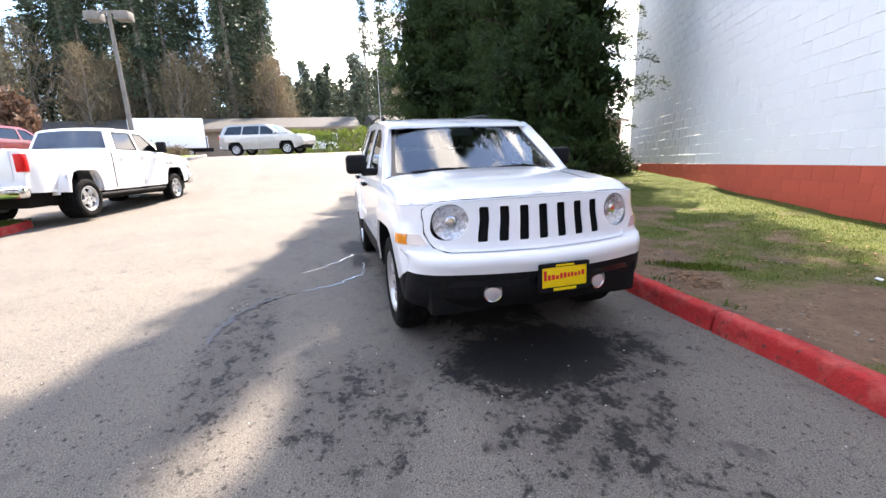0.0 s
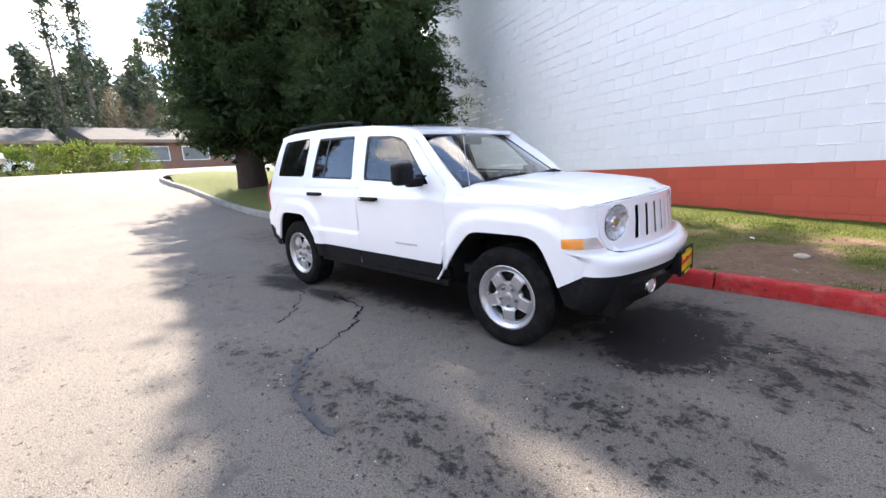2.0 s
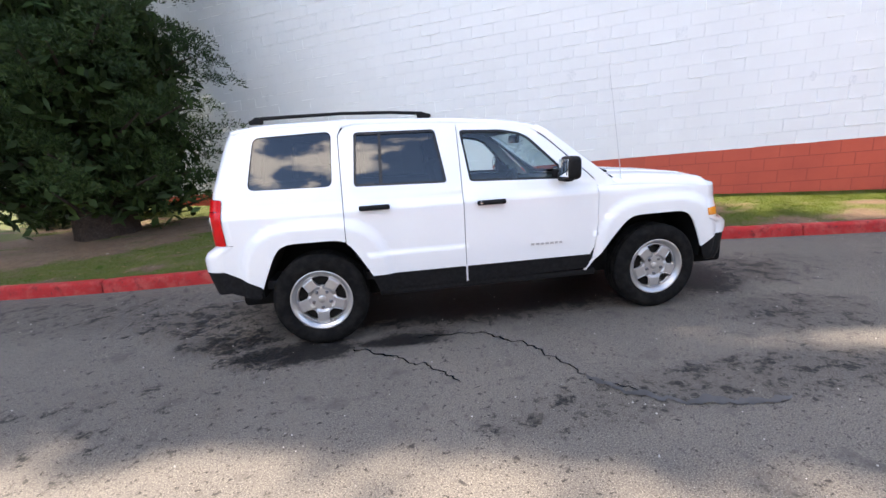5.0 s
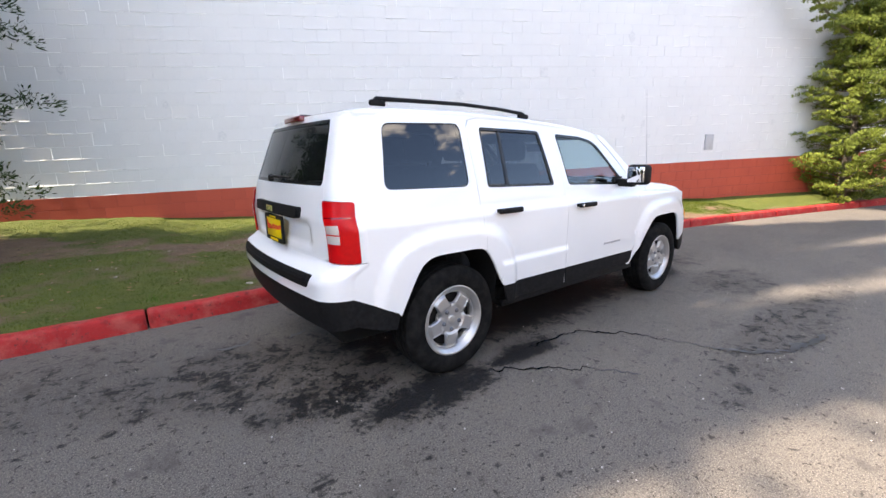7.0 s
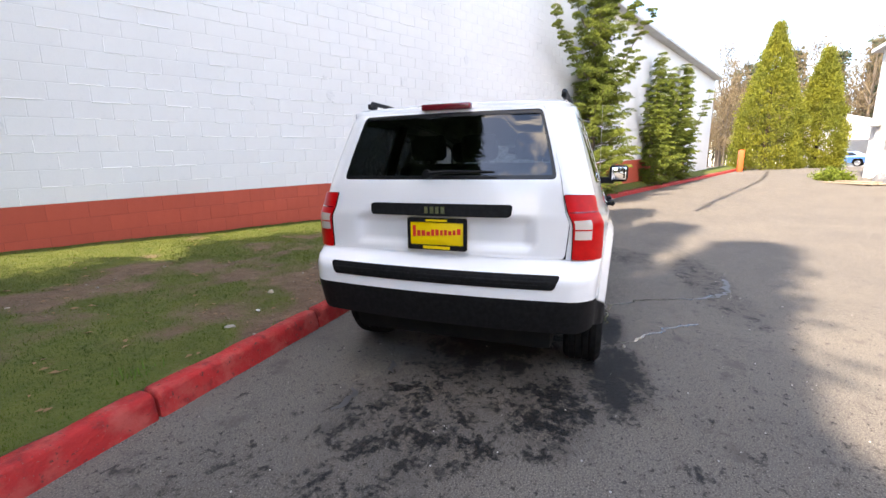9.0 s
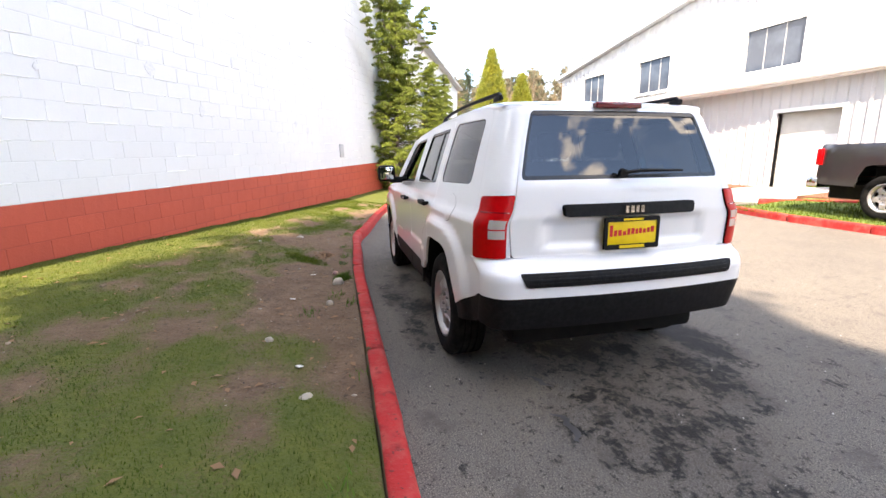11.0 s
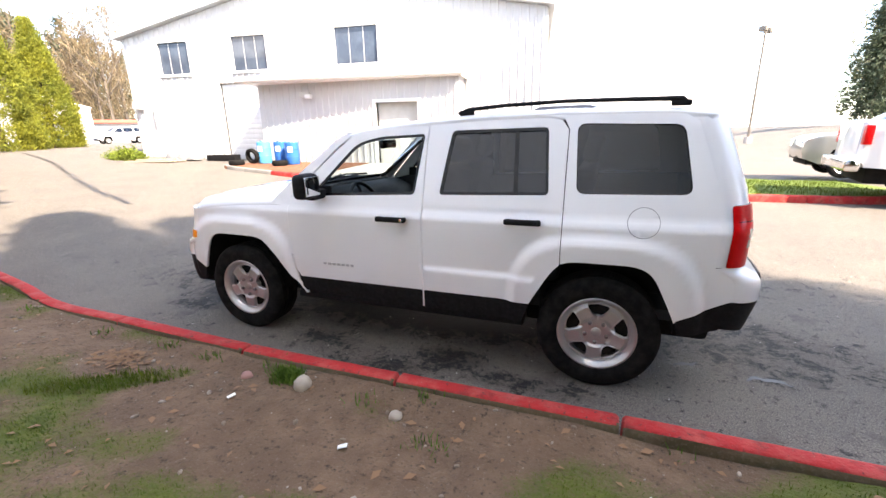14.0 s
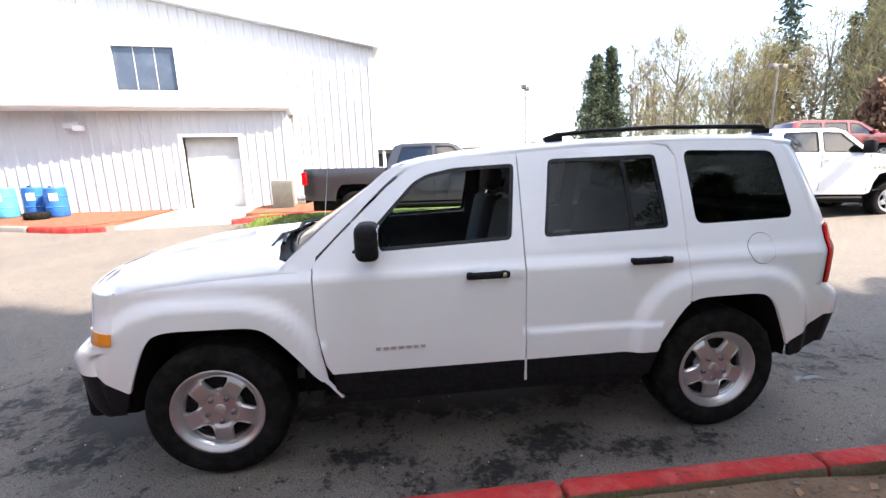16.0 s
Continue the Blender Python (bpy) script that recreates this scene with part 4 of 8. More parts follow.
        part("mirror_glass", box(-0.004, 0.010, -0.068, 0.068, -0.062, 0.062, 0.004, m=Matrix.Translation((0.476, s * 0.988, 1.187)) @ Matrix.Rotation(-s * radians(4), 4, "Z")), mirror_glass, mir)
        # model name on the front door as plain bars
        glyph_bars(d1, "badge", badge_silver, Matrix.Translation((0.40, s * (suv_half(0.4, 0.635) + 0.001), 0.628)) @ Matrix.Rotation(0 if s < 0 else math.pi, 4, "Z"), 0.26, 0.015, 7, "grey bars in place of a model name")
    # front: grille panel with seven slots and two round headlamps
    fwd = (-1, 0, 0)
    top = lambda u: suv_nose(u) - 0.010
    uy = lambda y: y / (0.83 - FR) * 0.8
    slots = []
    for i in range(7):
        y = -0.363 + 0.121 * i
        slots.append(rounded([(uy(y - 0.030), 0.738), (uy(y + 0.030), 0.738), (uy(y + 0.030), 0.948), (uy(y - 0.030), 0.948)], 0.014, 3))
    lampholes = [[(uy(s * 0.562 + 0.108 * math.cos(a * math.tau / 28)), 0.862 + 0.108 * math.sin(a * math.tau / 28)) for a in range(28)] for s in (1, -1)]
    gp = [(-0.76, 0.715), (-0.69, 0.69), (0.69, 0.69), (0.76, 0.715), (0.815, 0.80), (0.835, 0.90), (0.832, 0.945), (0.79, top(0.79)), (0.6, top(0.6)), (0.3, top(0.3)), (0.0, top(0)), (-0.3, top(0.3)), (-0.6, top(0.6)), (-0.79, top(0.79)), (-0.832, 0.945), (-0.835, 0.90), (-0.815, 0.80)]
    grille = part("grille_panel", sheet(rounded(gp, 0.03, 3), suv_front, fwd, slots + lampholes, step=0.035, off=0.004, skirt=0.014), white_paint, car, "white front panel with seven upright slots")
    part("nose_gap", sheet([(u / 20, suv_nose(u / 20) + 0.006) for u in range(-20, 21)] + [(u / 20, suv_nose(u / 20) - 0.03) for u in range(20, -21, -1)], suv_front, fwd, step=0.05, off=-0.012, skirt=0), dark_under, car)
    part("grille_backing", sheet([(uy(-0.43), 0.72), (uy(0.43), 0.72), (uy(0.43), 0.965), (uy(-0.43), 0.965)], suv_front, fwd, step=0.08, off=-0.028, skirt=0), dark_under, car)
    part("radiator", box(1.83, 1.87, -0.55, 0.55, 0.60, 0.99), black_plastic, car, "black mesh behind the slots")
    for i in range(7):
        y = -0.363 + 0.121 * i
        b = bmesh.new()
        for k in range(7):
            box(1.935 - 0.28 * y * y, 1.942 - 0.28 * y * y, y - 0.028, y + 0.028, 0.755 + 0.028 * k, 0.759 + 0.028 * k, bm=b)
        part("grille_insert", b, dark_under, grille, "black honeycomb insert")
    for s in (1, -1):
        x0 = suv_front(uy(s * 0.562), 0.862)[0]
        m = Matrix.Translation((x0 - 0.004, s * 0.562, 0.862)) @ Matrix.Rotation(s * 0.30, 4, "Z") @ Matrix.Rotation(math.pi / 2, 4, "Y")
        hl = part("headlamp", lathe([(0.0, -0.045), (0.030, -0.043), (0.070, -0.030), (0.098, -0.008), (0.104, -0.004), (0.110, 0.004), (0.112, -0.015), (0.108, -0.08)], 36, m), lamp_silver, car, "round chrome headlamp")
        part("bulb_cover", lathe([(0.0, -0.004), (0.026, -0.007), (0.036, -0.016), (0.038, -0.045)], 20, m), chrome, hl)
        part("lens", lathe([(0.0, 0.016), (0.05, 0.013), (0.09, 0.005), (0.105, -0.003)], 36, m), glass_lamp, hl, "clear domed lens")
        # corner cover with the turn lamp
        cv = [(s * 0.80, top(0.80)), (s * 0.838, 0.945), (s * 0.841, 0.90), (s * 0.822, 0.80), (s * 0.768, 0.713), (s * 0.70, 0.688), (s * 1.0, 0.688), (s * 1.0, 0.960), (s * 0.9, top(0.9))]
        part("wing_corner", sheet(cv, suv_front, fwd, step=0.035, skirt=0.03), white_paint, car)
        tl = [(s * 0.80, 0.728), (s * 0.995, 0.735), (s * 0.995, 0.79), (s * 0.835, 0.795), (s * 0.815, 0.77)]
        am = [(s * 0.895, 0.732), (s * 0.995, 0.735), (s * 0.995, 0.79), (s * 0.895, 0.793)]
        cl = [(s * 0.795, 0.728), (s * 0.893, 0.732), (s * 0.893, 0.793), (s * 0.835, 0.795), (s * 0.815, 0.765)]
        lampo = part("turn_lamp", sheet(am, suv_front, fwd, step=0.02, off=0.007, skirt=0.012), amber_lens, car, "amber turn lamp")
        part("clear_lens", sheet(cl, suv_front, fwd, step=0.02, off=0.006, skirt=0.012), clear_lens, lampo, "clear ribbed lens")
        # fog lamps
        xf = suv_front(uy(s * 0.358), 0.445)[0]
        mf = Matrix.Translation((xf + 0.004, s * 0.358, 0.445)) @ Matrix.Rotation(s * 0.18, 4, "Z") @ Matrix.Rotation(math.pi / 2, 4, "Y")
        fl = part("fog_lamp", lathe([(0.0, -0.004), (0.03, -0.006), (0.046, -0.002), (0.050, 0.004), (0.056, 0.006), (0.060, -0.01)], 28, mf), chrome, car, "round clear fog lamp")
        part("lens", lathe([(0.0, 0.010), (0.03, 0.007), (0.047, 0.001)], 24, mf), clear_lens, fl)
        # dark side piece of the front bumper
        part("bumper_side", sheet([(1.728, 0.40), (1.702, 0.478), (fe(0.57), 0.56), (fe(0.5), 0.50), (fe(0.42), 0.42), (fe(0.36), 0.365)], lambda x, z: (x, s * suv_half(x, z), z), (0, -s, 0), step=0.04), black_plastic, car, "matt black bumper end")
        # rear: dark lower end piece
        part("bumper_side", sheet([(-1.735, 0.40), (-1.715, 0.482), (re(0.61), 0.607), (re(0.5), 0.50), (re(0.45), 0.445), (-1.86, 0.42)], lambda x, z: (x, s * suv_half(x, z), z), (0, -s, 0), step=0.04), black_plastic, car, "matt black bumper end")
    part("bumper", sheet([(-1, 0.572), (1, 0.572), (1, 0.685), (-1, 0.685)], suv_front, fwd, step=0.03, off=0.003, skirt=0.04), white_paint, car, "white front bumper")
    part("lower_bumper", sheet([(-1, 0.56), (-1, 0.37), (-0.8, 0.335), (0.8, 0.335), (1, 0.37), (1, 0.56), (0.9, 0.566), (-0.9, 0.566)], suv_front, fwd, step=0.04, skirt=0.05), black_plastic, car, "matt black lower bumper")
    part("bumper_mouth", sheet([(-0.74, 0.488), (0.74, 0.488), (0.70, 0.528), (-0.70, 0.528)], suv_front, fwd, step=0.06, off=0.003, skirt=0.006), black_gloss, car)
    dealer_plate("front_plate", "yellow dealer card in a black frame on the front bumper", pose(2.185, 0.055, 0.53, 0, 0, 0) @ Matrix.Rotation(radians(-3), 4, "Y"))
    part("plate_bracket", box(2.05, 2.186, -0.09, 0.20, 0.455, 0.60, 0.006), black_plastic, car)
    # hood
    frontline = []
    for i in range(-24, 25):
        u = i / 24
        frontline.append((suv_front(u * 0.999, 0.985)[0] + 0.006, u * 0.999))
    hood_poly = frontline + [(0.83, 0.999), (0.86, 0.96), (0.97, 0.88), (1.03, 0.6), (1.07, 0.0), (1.03, -0.6), (0.97, -0.88), (0.86, -0.96), (0.83, -0.999)]
    part("hood", sheet(hood_poly, suv_hood, (0, 0, -1), step=0.045, skirt=0.007), white_paint, car, "white hood with a raised centre")
    glyph_bars(car, "hood_badge", badge_silver, Matrix.Translation((1.968, 0, 1.0195)) @ Matrix.Rotation(math.pi / 2, 4, "Z") @ Matrix.Rotation(radians(-66), 4, "X"), 0.095, 0.022, 4, "silver bars in place of a badge")
    part("cowl", sheet([(0.80, -0.80), (1.0, -0.86), (1.09, -0.4), (1.09, 0.4), (1.0, 0.86), (0.80, 0.80), (0.95, 0.0)], lambda x, u: (x, u * 0.85, 1.085 - 0.02 * u * u), (0, 0, -1), step=0.08), black_plastic, car, "black plastic cowl")
    # windscreen
    def screen(v, t):
        w = 0.742 + (0.622 - 0.742) * t
        return (1.045 + (0.375 - 1.045) * t - (0.17 - 0.08 * t) * v * v, v * w, 1.092 + (1.524 - 1.092) * t - 0.012 * v * v * t)
    part("windscreen", sheet([(-1, 0), (1, 0), (1, 1), (-1, 1)], screen, (-0.5, 0, -0.8), step=0.09, off=-0.004, skirt=0), glass_screen, car, "clear windscreen reflecting the sky")
    fr_out = rounded([(-1.02, -0.02), (1.02, -0.02), (1.02, 1.02), (-1.02, 1.02)], 0.05)
    part("screen_band", sheet(fr_out, screen, (-0.5, 0, -0.8), [rounded([(-0.955, 0.045), (0.955, 0.045), (0.955, 0.965), (-0.955, 0.965)], 0.05)], step=0.06, off=0.001, skirt=0.008), black_gloss, car, "black glass border")
    for s in (1, -1):
        rows = []
        for i in range(13):
            t = i / 12
            a = Vector(screen(s * 1.0, t))
            x, z = 0.97 + (0.385 - 0.97) * t, 1.035 + (1.512 - 1.035) * t + 0.022 * math.sin(math.pi * t)
            b = Vector((x, s * suv_half(x, z), z))
            mid = (a + b) / 2 + Vector((0.012, s * 0.010, 0.012))
            rows.append([a, mid, b])
        part("pillar_face", ribbon(rows), white_paint, car)
    for y0, y1 in ((-0.60, -0.02), (-0.02, 0.52)):
        wb = tube([(1.06 - 0.17 * y0 * y0, y0, 1.118), (1.06, (y0 + y1) / 2, 1.135), (1.05 - 0.16 * y1 * y1, y1, 1.120)], 0.010, 6)
        tube([(1.07, y1, 1.10), (1.055, y1 - 0.2, 1.14)], 0.012, 6, wb)
        part("wiper", wb, black_plastic, car, "black wiper")
    part("aerial", tube([(1.02, -0.815, 1.02), (1.015, -0.812, 1.06), (0.90, -0.80, 1.90)], [0.009, 0.0028, 0.0012], 6), badge_silver, car, "thin steel aerial")
    # roof
    xs = [(x, 0.999) for x in (-1.80, -1.5, -1.2, -0.9, -0.6, -0.3, 0.0, 0.2, 0.39)]
    roof_poly = xs + [(0.40, 0.8), (0.415, 0.4), (0.42, 0.0), (0.415, -0.4), (0.40, -0.8)] + [(x, -u) for x, u in xs[::-1]] + [(-1.87, -0.8), (-1.90, -0.4), (-1.905, 0.0), (-1.90, 0.4), (-1.87, 0.8)]
    part("roof", sheet(roof_poly, suv_roof, (0, 0, -1), step=0.06, skirt=0.03), white_paint, car, "white roof")
    part("roof_lining", sheet([(0.36, -0.9), (0.36, 0.9), (-1.8, 0.9), (-1.8, -0.9)], lambda x, u: (x, u * 0.66, suv_roof_z(x) - 0.055), (0, 0, 1), step=0.2, skirt=0), headliner, car, "pale grey roof lining")
    for s in (1, -1):
        pts = [(-1.70, s * 0.585, 1.630), (-1.66, s * 0.588, 1.658), (-1.45, s * 0.592, 1.663), (-1.05, s * 0.598, 1.668), (-0.7, s * 0.598, 1.658), (-0.47, s * 0.592, 1.642), (-0.40, s * 0.588, 1.620)]
        rail = tube(pts, [0.010, 0.014, 0.0125, 0.0115, 0.0115, 0.0125, 0.010], 8)
        for x, z in ((-1.655, 1.64), (-0.455, 1.626)):
            box(x - 0.05, x + 0.05, s * 0.580, s * 0.602, z - 0.02, z + 0.012, 0.008, bm=rail)
        part("roof_rail", rail, black_plastic, car, "black roof rail")
    # tailgate
    gl = rounded([(-0.765, 1.193), (0.765, 1.193), (0.778, 1.545), (-0.778, 1.545)], 0.035)
    gate = part("tailgate", sheet(rounded([(-0.745, 0.80), (0.745, 0.80), (0.765, 1.0), (0.785, 1.19), (0.80, 1.555), (-0.80, 1.555), (-0.785, 1.19), (-0.765, 1.0)], 0.03), lambda u, z: (suv_rear(u, z)[0] + 0.022 * ease((0.60 - abs(u)) / 0.10) * ease((1.005 - z) / 0.04) * ease((z - 0.845) / 0.03), *suv_rear(u, z)[1:]), (1, 0, 0), [gl], step=0.035, off=0.003), white_paint, car, "white tailgate")
    part("window", sheet(inset(gl, 0.0), suv_rear, (1, 0, 0), step=0.09, off=0.0, skirt=0.004), glass_tint, gate, "dark privacy glass reflecting clouds")
    part("window_seal", sheet(inset(gl, -0.002), suv_rear, (1, 0, 0), [inset(gl, 0.022)], step=0.05, off=0.001, skirt=0.006), black_gloss, gate)
    bar = sheet(rounded([(-0.385, 1.008), (0.385, 1.008), (0.392, 1.070), (-0.392, 1.070)], 0.02), lambda y, z: (suv_rear(y / 0.69 * 0.8, z)[0] - 0.032, y, z), (1, 0, 0), step=0.06, skirt=0.04)
    hb = part("handle_bar", bar, black_plastic, gate, "black handle bar above the plate")
    glyph_bars(gate, "badge", chrome, Matrix.Translation((-2.114, 0.0, 1.040)) @ Matrix.Rotation(-math.pi / 2, 4, "Z"), 0.12, 0.036, 4, "silver bars in place of a badge")
    dealer_plate("rear_plate", "yellow dealer card in a black frame on the tailgate", pose(-2.092, 0.0, 0.912, 0, 0, 180))
    wp = tube([(-2.075, 0.06, 1.225), (-2.085, -0.05, 1.235), (-2.075, -0.30, 1.232)], [0.012, 0.009, 0.006], 6)
    lathe([(0.0, 0.0), (0.022, 0.0), (0.026, 0.02)], 14, Matrix.Translation((-2.085, 0.06, 1.222)) @ Matrix.Rotation(math.pi / 2, 4, "Y"), wp)
    part("rear_wiper", wp, black_plastic, gate, "black rear wiper")
    part("stop_lamp", box(-1.935, -1.86, -0.135, 0.145, 1.560, 1.594, 0.010, 3), dark_red_lens, car, "dark red high stop lamp")
    for s in (1, -1):
        ct = [(s * 0.80, 1.56), (s * 0.79, 1.19), (s * 0.77, 1.0), (s * 0.752, 0.80), (s * 1.0, 0.80), (s * 1.0, 1.1), (s * 1.0, 1.4), (s * 1.0, 1.56)]
        part("rear_pillar", sheet(ct, suv_rear, (1, 0, 0), step=0.035, skirt=0.03), white_paint, car)
        tp = rounded([(s * 0.785, 0.803), (s * 0.940, 0.803), (s * 0.940, 1.112), (s * 0.785, 1.118)], 0.012)
        tl = part("tail_lamp", sheet(tp, suv_rear, (1, 0, 0), step=0.025, off=0.014, skirt=0.02), red_lens, car, "red tail lamp with a clear band")
        part("lamp_rim", sheet(inset(tp, -0.004), suv_rear, (1, 0, 0), [inset(tp, 0.005)], step=0.03, off=0.006, skirt=0.012), black_gloss, tl)
        for z0, z1 in ((0.905, 0.948), (0.956, 0.998)):
            part("reversing_lens", sheet([(s * 0.795, z0), (s * 0.868, z0), (s * 0.868, z1), (s * 0.795, z1)], suv_rear, (1, 0, 0), step=0.03, off=0.017, skirt=0.006), clear_lens, tl, "clear band")
        part("lens_bar", sheet([(s * 0.795, 1.03), (s * 0.932, 1.03), (s * 0.932, 1.036), (s * 0.795, 1.036)], suv_rear, (1, 0, 0), step=0.03, off=0.0155, skirt=0.004), dark_red_lens, tl)
    part("bumper", sheet([(-1, 0.612), (1, 0.612), (1, 0.795), (-1, 0.795)], suv_rear, (1, 0, 0), step=0.03, off=0.002, skirt=0.04), white_paint, car, "white rear bumper")
    pad = sheet(rounded([(-0.72, 0.668), (0.72, 0.668), (0.75, 0.735), (-0.75, 0.735)], 0.02), suv_rear, (1, 0, 0), step=0.03, off=0.008, skirt=0.012)
    pd = part("step_pad", pad, black_plastic, car, "black ribbed step pad")
    b = bmesh.new()
    for z in (0.684, 0.700, 0.716):
        sheet([(-0.70, z), (0.70, z), (0.70, z + 0.007), (-0.70, z + 0.007)], suv_rear, (1, 0, 0), step=0.05, off=0.012, skirt=0.005, bm=b)
    part("rib", b, black_plastic, pd)
    part("lower_bumper", sheet([(-1, 0.605), (-1, 0.455), (-0.85, 0.43), (0.85, 0.43), (1, 0.455), (1, 0.605)], suv_rear, (1, 0, 0), step=0.04, skirt=0.05), black_plastic, car, "matt black lower rear bumper")
    part("fuel_gap", sheet(circle(-1.51, 1.02, 0.0815, 32), lambda x, z: (x, suv_half(x, z), z), (0, -1, 0), step=0.03, off=0.0012, skirt=0.001), steel_ink, car)
    part("fuel_door", sheet(circle(-1.51, 1.02, 0.078, 28), lambda x, z: (x, suv_half(x, z), z), (0, -1, 0), step=0.03, off=0.004, skirt=0.006), white_paint, car, "round fuel door")
    part("exhaust_pipe", tube([(-1.6, -0.42, 0.30), (-1.88, -0.45, 0.31), (-1.93, -0.45, 0.305)], 0.030, 12, caps=False), dark_under, car)
    # underbody, wheel housings and running gear
    ub = box(-1.95, 1.90, -0.60, 0.60, 0.27, 0.46, 0.04)
    box(-0.88, 0.78, -0.80, 0.80, 0.33, 0.46, 0.02, bm=ub)
    box(-2.03, -1.72, -0.76, 0.76, 0.44, 0.62, 0.03, bm=ub)
    box(1.74, 2.0, -0.72, 0.72, 0.30, 0.62, 0.03, bm=ub)
    for x in (-AXLE, AXLE):
        tube([(x, -0.75, HUB), (x, 0.75, HUB)], 0.045, 10, ub)
    part("underbody", ub, dark_under, car, "dirty black underbody")
    for sx, arch in ((1, SOFT_F), (-1, SOFT_R)):
        for s in (1, -1):
            rows = []
            grown = [(sx * AXLE + (x - sx * AXLE) * 1.004, HUB + (z - HUB) * 1.004) for x, z in [(arch[0][0], 0.40)] + arch + [(arch[-1][0], 0.40)]]
            for x, z in grown:
                rows.append([(x, s * 0.46, z), (x, s * (suv_half(x, z) - 0.017), z)])
            lb = ribbon(rows)
            part("wheel_housing", lb, dark_under, car, "black wheel housing")
            part("housing_wall", box(sx * AXLE - 0.45, sx * AXLE + 0.45, s * 0.44, s * 0.46, 0.25, 0.85), dark_under, car)
    wheel = steel_wheel(0.222, 0.347, 0.215, fine=0.009)
    for x in (AXLE, -AXLE):
        for s in (1, -1):
            fit_wheel(wheel, car, x, s * 0.848, HUB + 0.002, 0.5 * x)
    # cabin
    cb = box(-1.85, 0.95, -0.74, 0.74, 0.44, 0.50)
    part("cabin_floor", cb, interior, car)
    for s in (1, -1):
        part("door_trim", sheet([(0.74, 0.46), (0.78, 1.05), (0.62, 1.09), (-1.0, 1.13), (-1.9, 1.15), (-1.9, 0.90), (-1.0, 0.90), (-0.84, 0.46)], lambda x, z: (x, s * (suv_half(x, z) - 0.055), z), (0, s, 0), step=0.12, skirt=0.02), interior, car, "black door trim")
        for x in (-0.24, -1.09):
            part("pillar_trim", sheet([(x - 0.06, 1.08), (x + 0.06, 1.08), (x + 0.06, 1.56), (x - 0.06, 1.56)], lambda u, v: (u, s * (suv_half(u, v) - 0.035), v), (0, s, 0), step=0.1, skirt=0.01), interior, car)
    part("load_cover", box(-1.98, -1.86, -0.66, 0.66, 0.5, 1.16, 0.03), interior, car)
    dash = sheet([(0.50, 0.70), (0.56, 1.00), (0.70, 1.06), (1.0, 1.07), (1.02, 0.70)], lambda x, z: (x, 0.72, z), (0, -1, 0), step=0.2, skirt=1.44)
    part("dashboard", dash, interior, car, "black dashboard")
    st = Matrix.Translation((0.45, 0.36, 0.965)) @ Matrix.Rotation(radians(-66), 4, "Y")
    ring = [st @ Vector((0.19 * math.cos(a * math.tau / 24), 0.19 * math.sin(a * math.tau / 24), 0)) for a in range(25)]
    sw = part("steering_wheel", tube(ring, 0.016, 8, caps=False), interior, car, "black steering wheel")
    hubm = tube([st @ Vector((0, 0, 0.0)), st @ Vector((0, 0, -0.25))], [0.06, 0.035], 12)
    for a in (0, 140, 220):
        tube([st @ Vector((0, 0, 0)), st @ Vector((0.18 * math.cos(radians(a)), 0.18 * math.sin(radians(a)), 0))], 0.014, 6, hubm)
    part("steering_column", hubm, interior, sw)
    part("rear_view_mirror", box(0.40, 0.44, -0.12, 0.12, 1.39, 1.46, 0.015), black_gloss, car, "small black rear-view mirror")
    for x, ys in ((-0.12, (-0.36, 0.36)), (-1.02, (-0.38, 0.0, 0.38))):
        for y in ys:
            seat = part("seat", box(x - 0.05, x + 0.48, y - 0.24, y + 0.24, 0.55, 0.74, 0.06, 3), seat_cloth, car, "charcoal cloth seat")
            m = Matrix.Translation((x - 0.04, y, 0.70)) @ Matrix.Rotation(radians(-13), 4, "Y")
            part("backrest", box(-0.08, 0.06, -0.235, 0.235, 0.0, 0.60, 0.055, 3, m=m), seat_cloth, seat)
            part("headrest", box(-0.06, 0.05, -0.13, 0.13, 0.625, 0.80, 0.045, 3, m=m), seat_cloth, seat)
            part("headrest_post", tube([m @ Vector((0, -0.05, 0.58)), m @ Vector((0, -0.05, 0.66))], 0.007, 6), chrome, seat)
    return car


build_suv()

# ---- the painted block wall ----
wall_white = surf("white_painted_block", (0.755, 0.755, 0.755), 0.62, rnd=0.012, var=((0.7, 0.35, 0.7, (0.70, 0.70, 0.70)), (35.0, 0.66, 0.76, (0.56, 0.57, 0.58)), (5.0, 0.66, 0.74, (0.62, 0.63, 0.64))), bump=((45.0, 0.3, 0.005), (8.0, 0.12, 0.01)))
wall_red = surf("red_painted_block", (0.50, 0.084, 0.046), 0.65, rnd=0.05, var=((1.2, 0.35, 0.7, (0.42, 0.068, 0.040)), (45.0, 0.64, 0.75, (0.28, 0.06, 0.045)), (6.0, 0.68, 0.76, (0.48, 0.16, 0.13))), bump=((45.0, 0.45, 0.008), (8.0, 0.35, 0.02)))
mortar_white = surf("white_painted_joint", (0.74, 0.74, 0.74), 0.7, var=((30.0, 0.4, 0.7, (0.60, 0.61, 0.62)),))
mortar_red = surf("red_painted_joint", (0.34, 0.055, 0.036), 0.7, var=((30.0, 0.4, 0.7, (0.27, 0.05, 0.036)),))
TILT = 0.036                                   # the courses lie level while the lot falls away


def wall_point(u, v, out):
    """u along the wall from the corner of the sunlit end, v over the top of the red courses, out towards the lot."""
    p = WALL_A + WALL_D * u + WALL_N * out
    return Vector((p.x, p.y, 0.85 + TILT * (u - 0.88) + v))


